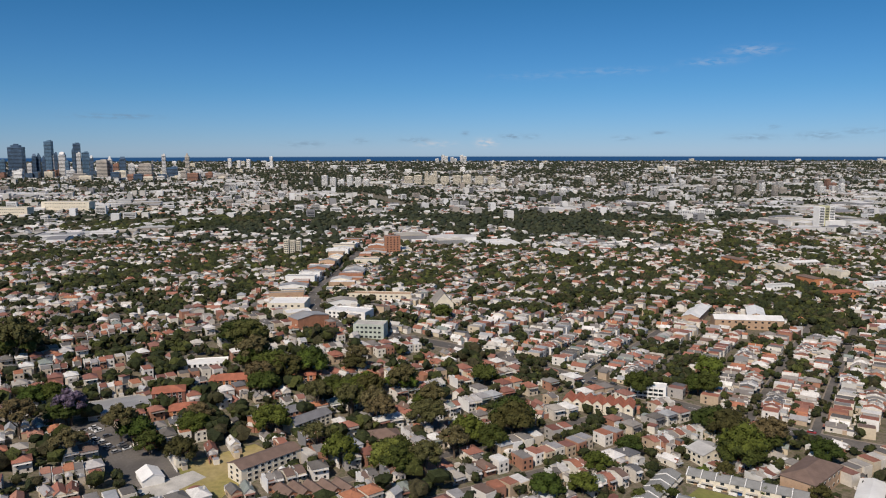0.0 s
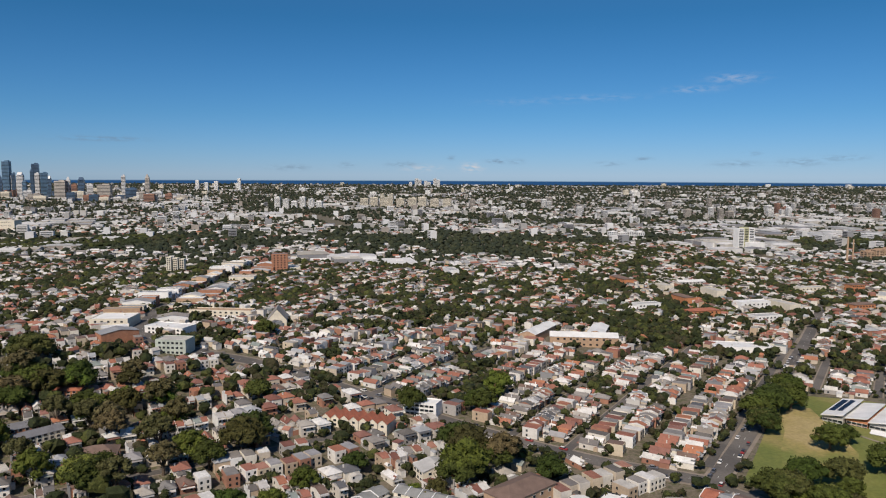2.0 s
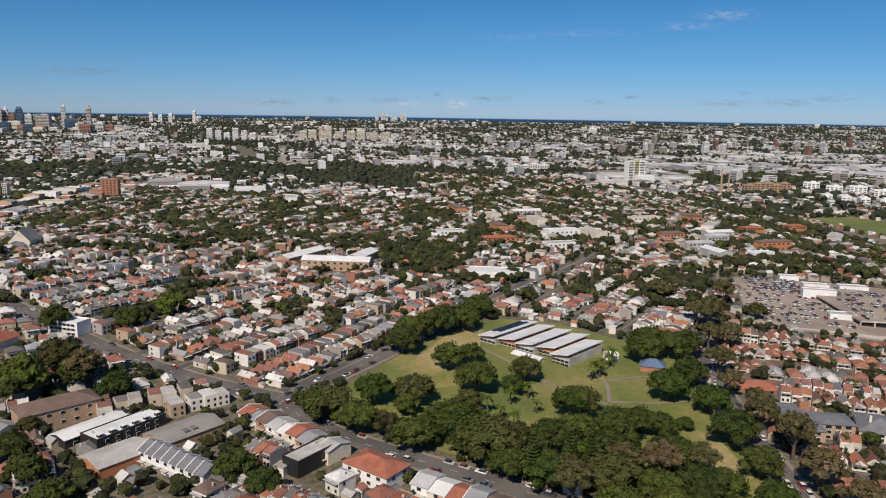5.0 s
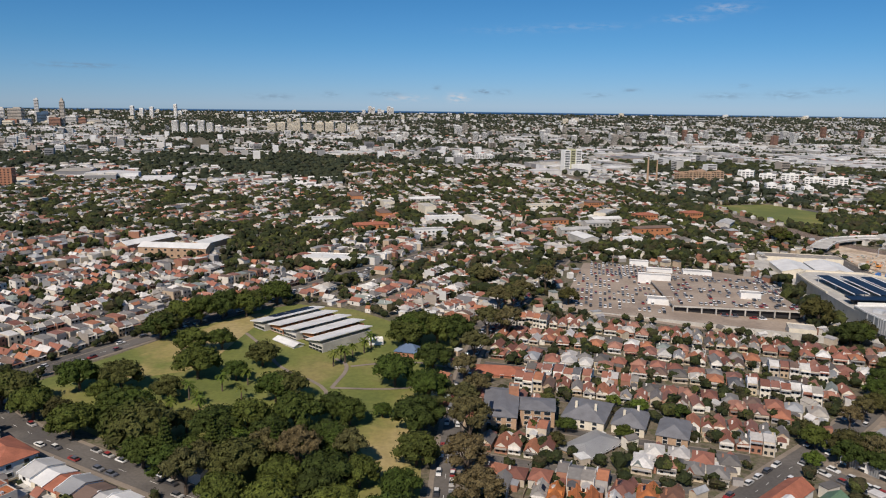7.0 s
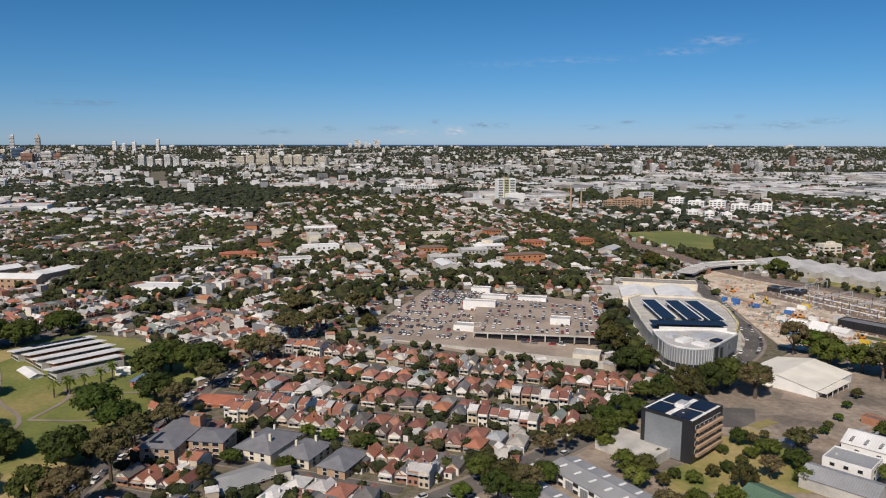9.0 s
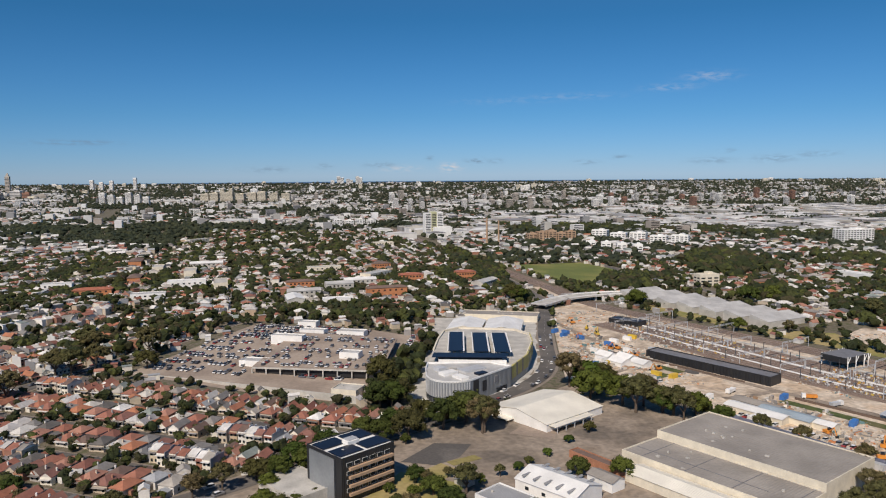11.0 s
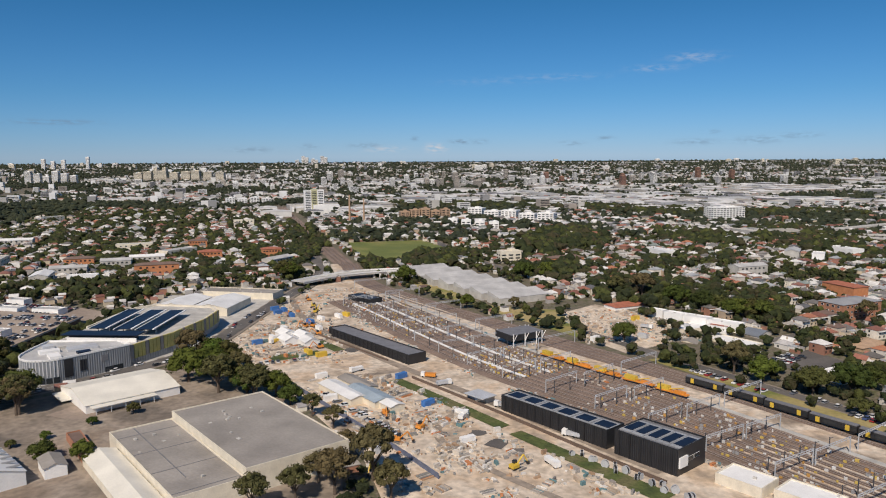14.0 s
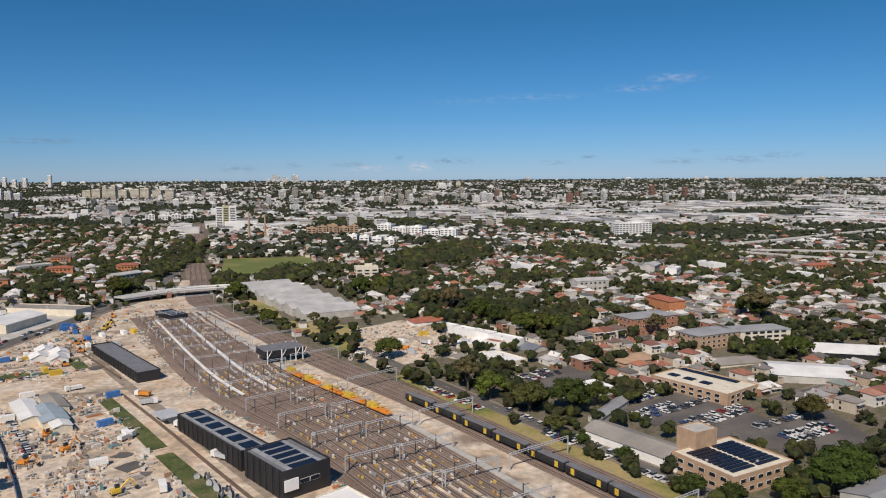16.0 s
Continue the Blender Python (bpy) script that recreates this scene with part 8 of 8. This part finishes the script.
rows_of_cars(1112, 352, 30, 9, 3, 9, .8)
rows_of_cars(1160, 318, 24, 10, 3, 9, .85)
rows_of_cars(1108, 372, 30, 12, 2, 9, .7)
rows_of_cars(1128, 338, 30, 14, 3, 10, .75)
rows_of_cars(1064, 336, -58, 26, 1, 9, .6)
rows_of_cars(1072, 408, 32, 8, 3, 9, .6)
rows_of_cars(1052, 366, -58, 22, 1, 9, .55)
rows_of_cars(-182, 352, -40, 14, 2, 12, .45)
rows_of_cars(1020, 398, -56, 14, 1, 9, .7)
rows_of_cars(838, 372, -58, 22, 1, 9, .7)
rows_of_cars(800, 425, 20, 8, 1, 9, .8)
rows_of_cars(612, 246, -59, 14, 1, 9, .5)
rows_of_cars(668, 330, 30, 4, 2, 8, .5)
for key, skip in (("park_road_west", 2), ("park_road_south", 2), ("park_road_east", 1), ("works_road", 2), ("high_street", 2), ("side_street", 1)):
    line, width = ROADS[key]
    for side in (-1, 1):
        off = shifted(line, side * (width / 2 - 1.2))
        total = sum(math.hypot(q[0] - p[0], q[1] - p[1]) for p, q in zip(off, off[1:]))
        n = int(total / 6.5)
        for i in range(n):
            if rng.random() < (.62 if skip == 1 else .30):
                x, y, a = along(off, (i + .5) / n)
                if 225 < y < 560:
                    car(x, y, a + rng.choice((0, 180)), gz(x, y) + .22)
    for i in range(5):
        x, y, a = along(shifted(line, rng.choice((-2, 2))), rng.random())
        if 225 < y < 600:
            car(x, y, a, gz(x, y) + .22)


for x, y, a, z in placed[:104]:
    copy_thing(VAN if rng.random() < .18 else CAR, pose(x, y, (gz(x, y) + .18) if z is None else z, 0, 0, a))
for m in (CAR, VAN):
    for o in (*m.children_recursive, m):
        bpy.data.objects.remove(o)
b = Build()
for u0, v0, ang, n, rows, gap, share, deck in ((530, 462, -14, 20, 6, 16, .52, 0), (562, 545, -14, 30, 3, 14, .72, 0), (596, 456, -11, 24, 5, 16, .42, 1), (640, 440, 75, 34, 2, 16, .7, 0), (676, 470, 80, 26, 1, 9, .85, 0)):
    c, s = math.cos(radians(ang)), math.sin(radians(ang))
    for r in range(rows):
        for i in range(n):
            for back in (0, 5.4):
                u, v = i * 2.9, r * gap + back
                x, y = u0 + c * u - s * v, v0 + s * u + c * v
                on_deck = inside([(591, 454), (663, 440), (671, 519), (601, 543)], x, y)
                if rng.random() < share and inside(CARPARK, x, y) and on_deck == bool(deck):
                    car_shape(b, x, y, DECK_TOP + .05 if deck else gz(x, y) + .2, radians(ang + 90 * rng.choice((1, -1))), m_car_far, m_glass)
for x, y, a, z in placed[104:]:
    car_shape(b, x, y, (gz(x, y) + .18) if z is None else z, radians(a), m_car_far, m_glass)
single("cars", b, "hundreds of cars parked in rows on the car park", "cars", "stuff")

CRATE = {}
for word, m in (("blue", m_blue), ("white", m_white), ("yellow", m_yellow), ("orange", m_orange), ("grey", m_steel)):
    b = Build()
    side = [(-3 + i * .25, -1.2 + (.07 if i % 2 else 0)) for i in range(25)]
    b.solid(side + [(x, -y) for x, y in reversed(side)], 0, 2.6, m, base=True)
    CRATE[word] = b.mesh("container")
rng = random.Random(93)
spots = [(778, 552), (786, 560), (783, 545), (790, 548), (793, 556), (800, 540)]
for i in range(34):
    if i < 6:
        x, y, word = *spots[i], "blue"
    else:
        x, y = rng.choice(((rng.uniform(828, 900), rng.uniform(300, 400)), (rng.uniform(790, 840), rng.uniform(430, 540)), (rng.uniform(985, 1050), rng.uniform(455, 520))))
        word = rng.choice(("white", "white", "grey", "grey", "grey", "yellow", "white", "blue"))
    if not (inside(DEPOT, x, y) or x > 980):
        continue
    o = new("container", CRATE[word])
    o.matrix_basis = pose(x, y, gz(x, y) + .15, 0, 0, rng.choice((-55, 35)) + rng.uniform(-8, 8))
    tagged(o, word + " ribbed steel container on the site", "container", "site containers")

m_signal = mat("track_boxes", [(.66, .65, .62), (.58, .57, .55), (.50, .28, .08), (.62, .60, .56), (.30, .30, .30), (.55, .40, .10)], .7, by="island", grain=(2, .1), stain=(.3, .1))
m_junk = mat("site_material", [(.50, .44, .36), (.30, .28, .26), (.58, .55, .50), (.36, .24, .15), (.18, .17, .16), (.46, .40, .33), (.24, .23, .21), (.55, .50, .43), (.40, .36, .31), (.66, .63, .58), (.58, .52, .44), (.50, .20, .08), (.34, .30, .26), (.12, .22, .23), (.44, .35, .26)], .8, by="island", grain=(2, .15), stain=(.3, .2))
b = Build()
for i in range(17000):
    pick = rng.random()
    if pick < .42:
        x, y = rng.uniform(826, 950), rng.uniform(255, 400)
        if off_line([(820, 388), (874, 300)], x, y) > 60 or x + (y - 300) * .66 > 928:
            continue
    elif pick < .66:
        x, y = rng.uniform(775, 850), rng.uniform(425, 640)
    elif pick < .76:
        x, y, a = along(shifted(YARD_L, -rng.choice((30, 36, 47, 52, 54))), rng.uniform(.25, .62))
        x, y = x + rng.uniform(-2, 2), y + rng.uniform(-2, 2)
    elif pick < .9:
        x, y, a = along(shifted(YARD_L, 5), rng.uniform(.1, .8))
        x, y = x + rng.uniform(-3, 3), y + rng.uniform(-3, 3)
    else:
        x, y = rng.uniform(980, 1050), rng.uniform(450, 530)
    if not inside(DEPOT, x, y) and x < 980:
        continue
    if x < 980 and (noise.noise(Vector((x / 13, y / 13, 2.2))) < .03 or off_line([(835, 480), (878, 408), (962, 284)], x, y) < 6 or off_line([(869, 394), (958, 264)], x, y) < 5):
        continue
    s = .22 + .85 * rng.random() ** 2.6
    g = gz(x, y)
    b.box(x, y, g, g + s * rng.uniform(.3, 1.2), s * rng.uniform(.8, 2.8), s, m_junk, rng.uniform(0, 3.1), base=False)
BUSY = [[(838, 402), (868, 398), (908, 336), (888, 290), (856, 338)], [(888, 330), (906, 330), (950, 268), (915, 256), (880, 290)], [(780, 440), (800, 560), (822, 540), (838, 470), (815, 425)], [(846, 640), (868, 600), (905, 520), (895, 510), (850, 580), (836, 630)]]
for i in range(6000):
    ring = BUSY[rng.choice((0, 0, 0, 1, 1, 2, 2, 3))]
    x = rng.uniform(min(p[0] for p in ring), max(p[0] for p in ring))
    y = rng.uniform(min(p[1] for p in ring), max(p[1] for p in ring))
    if not inside(ring, x, y) or noise.noise(Vector((x / 9, y / 9, 4.4))) < .0:
        continue
    s = .3 + 1.2 * rng.random() ** 2
    b.box(x, y, gz(x, y), gz(x, y) + s * rng.uniform(.4, 1.5), s * rng.uniform(.8, 2.6), s * rng.uniform(.6, 1), m_junk, radians(rng.choice((-55, 35)) + rng.gauss(0, 14)))
for i in range(190):
    x, y = rng.choice(((rng.uniform(826, 945), rng.uniform(258, 395)), (rng.uniform(780, 850), rng.uniform(430, 620))))
    if not inside(DEPOT, x, y) or x + (y - 300) * .66 > 925:
        continue
    a, n, long = radians(rng.choice((-55, 35)) + rng.uniform(-15, 15)), rng.randint(4, 9), rng.uniform(2.5, 6.5)
    for k in range(n):
        b.box(x - math.sin(a) * k * .7, y + math.cos(a) * k * .7, gz(x, y), gz(x, y) + rng.uniform(.4, .9), long, .5, m_junk, a)
for i in range(900):
    off, t = rng.choice((4.7, 9.2, 13.7, 18.2, 22.7, 27.2, 31.7, 36.2, 40.7)), rng.choice((rng.uniform(.02, .3), rng.uniform(.40, .52), rng.uniform(.62, .9)))
    x, y, a = along(shifted(YARD_L, -off), t)
    x, y = x + rng.uniform(-.6, .6), y + rng.uniform(-.6, .6)
    b.box(x, y, gz(x, y) + .3, gz(x, y) + rng.uniform(.6, 1.4), rng.uniform(.4, 1.5), rng.uniform(.3, .7), m_signal, radians(a + rng.uniform(-8, 8)))
single("site_material", b, "heaps of timber, pipes, crates and machinery on the site", "building material", "stuff")


def drum(x, y, a, r):
    o = thing("cable_drum", x, y, a, "black cable wound on a large drum", "cable drum", "cable drums")
    c = Build()
    c.tube((0, -.5, r), (0, .5, r), r * .8, r * .8, m_black, 12)
    part("cable", c, o)
    for s in (-.6, .5):
        f = Build()
        f.tube((0, s, r), (0, s + .1, r), r, r, m_steel, 14)
        part("flange", f, o)


for i in range(16):
    drum(934 + i * 1.9 + (i % 3) * 1.6, 300 - i * 2.6 + (i % 2) * 2.2, rng.uniform(0, 180), rng.uniform(1.0, 1.5))


def digger(x, y, a, m):
    o = thing("excavator", x, y, a, "orange tracked excavator on the building site", "excavator", "site machines")
    t = Build()
    for s in (-1.1, 1.1):
        t.box(0, s, 0, .8, 3.6, .6, m_black)
    part("track", t, o)
    c = Build()
    c.box(-.3, 0, .8, 2.0, 3.0, 2.4, m)
    c.box(.4, .6, 2.0, 3.1, 1.5, 1.0, m_glass)
    part("body", c, o)
    r = Build()
    r.tube((1, 0, 1.6), (4, 0, 4.4), .3, .25, m, 6)
    r.tube((4, 0, 4.4), (6.2, 0, 1.2), .25, .2, m, 6)
    r.box(6.2, 0, .5, 1.4, .9, 1.0, m_black)
    part("boom", r, o)


def truck(x, y, a, m):
    o = thing("truck", x, y, a, "site truck with a pale cab", "truck", "site machines")
    c = Build()
    c.box(2.6, 0, .7, 2.8, 1.9, 2.3, m_white)
    part("cab", c, o)
    c = Build()
    c.box(-1.2, 0, .9, 2.4, 5.4, 2.3, m)
    part("tray", c, o)
    for u in (-2.8, -1.6, 2.6):
        for v in (-1, 1):
            w = Build()
            w.tube((u, v - .15, .5), (u, v + .15, .5), .5, .5, m_tyre, 8)
            part("wheel", w, o)


for i in range(14):
    x, y = rng.choice(((rng.uniform(850, 930), rng.uniform(270, 380)), (rng.uniform(790, 830), rng.uniform(450, 600))))
    if inside(DEPOT, x, y):
        digger(x, y, rng.uniform(0, 360), rng.choice((m_orange, m_yellow)))
for x, y in ((905, 362), (893, 385), (916, 352), (938, 318), (886, 398), (925, 292), (898, 340), (850, 410), (800, 470), (1010, 470), (1025, 480)):
    truck(x, y, rng.uniform(0, 360), rng.choice((m_yellow, m_white, m_steel, m_orange)))

# dirt roads and dark wet patches on the site
b = Build()
for line, w in (([(792, 600), (806, 540), (824, 500), (850, 452), (876, 412), (962, 284)], 5), ([(800, 452), (820, 470), (838, 486)], 4), ([(876, 412), (858, 404), (842, 400)], 4), ([(902, 352), (890, 340), (884, 320), (896, 296), (925, 262)], 3.5)):
    ribbon(b, resample(smooth_line(line, 2), 6), w, .26, m_old_asphalt)
single("dirt_road", b, "rutted brown dirt road through the building site", "dirt road", "structure")
for cx, cy, r in ((908, 312, 5), (902, 322, 4), (914, 304, 4), (846, 452, 5), (812, 500, 6), (870, 372, 4)):
    ring = [(cx + r * math.cos(k * .7) * rng.uniform(.5, 1.2), cy + r * math.sin(k * .7) * rng.uniform(.5, 1.2)) for k in range(9)]
    sheet("wet_patch", ring, .30, m_asphalt, "dark damp patch on the sandy ground", "ground patch", 5)

# ---- the plan set to its size ----
for ob in list(scene.objects):
    if ob.parent is None and ob.type in ("MESH", "EMPTY"):
        ob.matrix_basis = Matrix.Scale(SIZE, 4) @ ob.matrix_basis
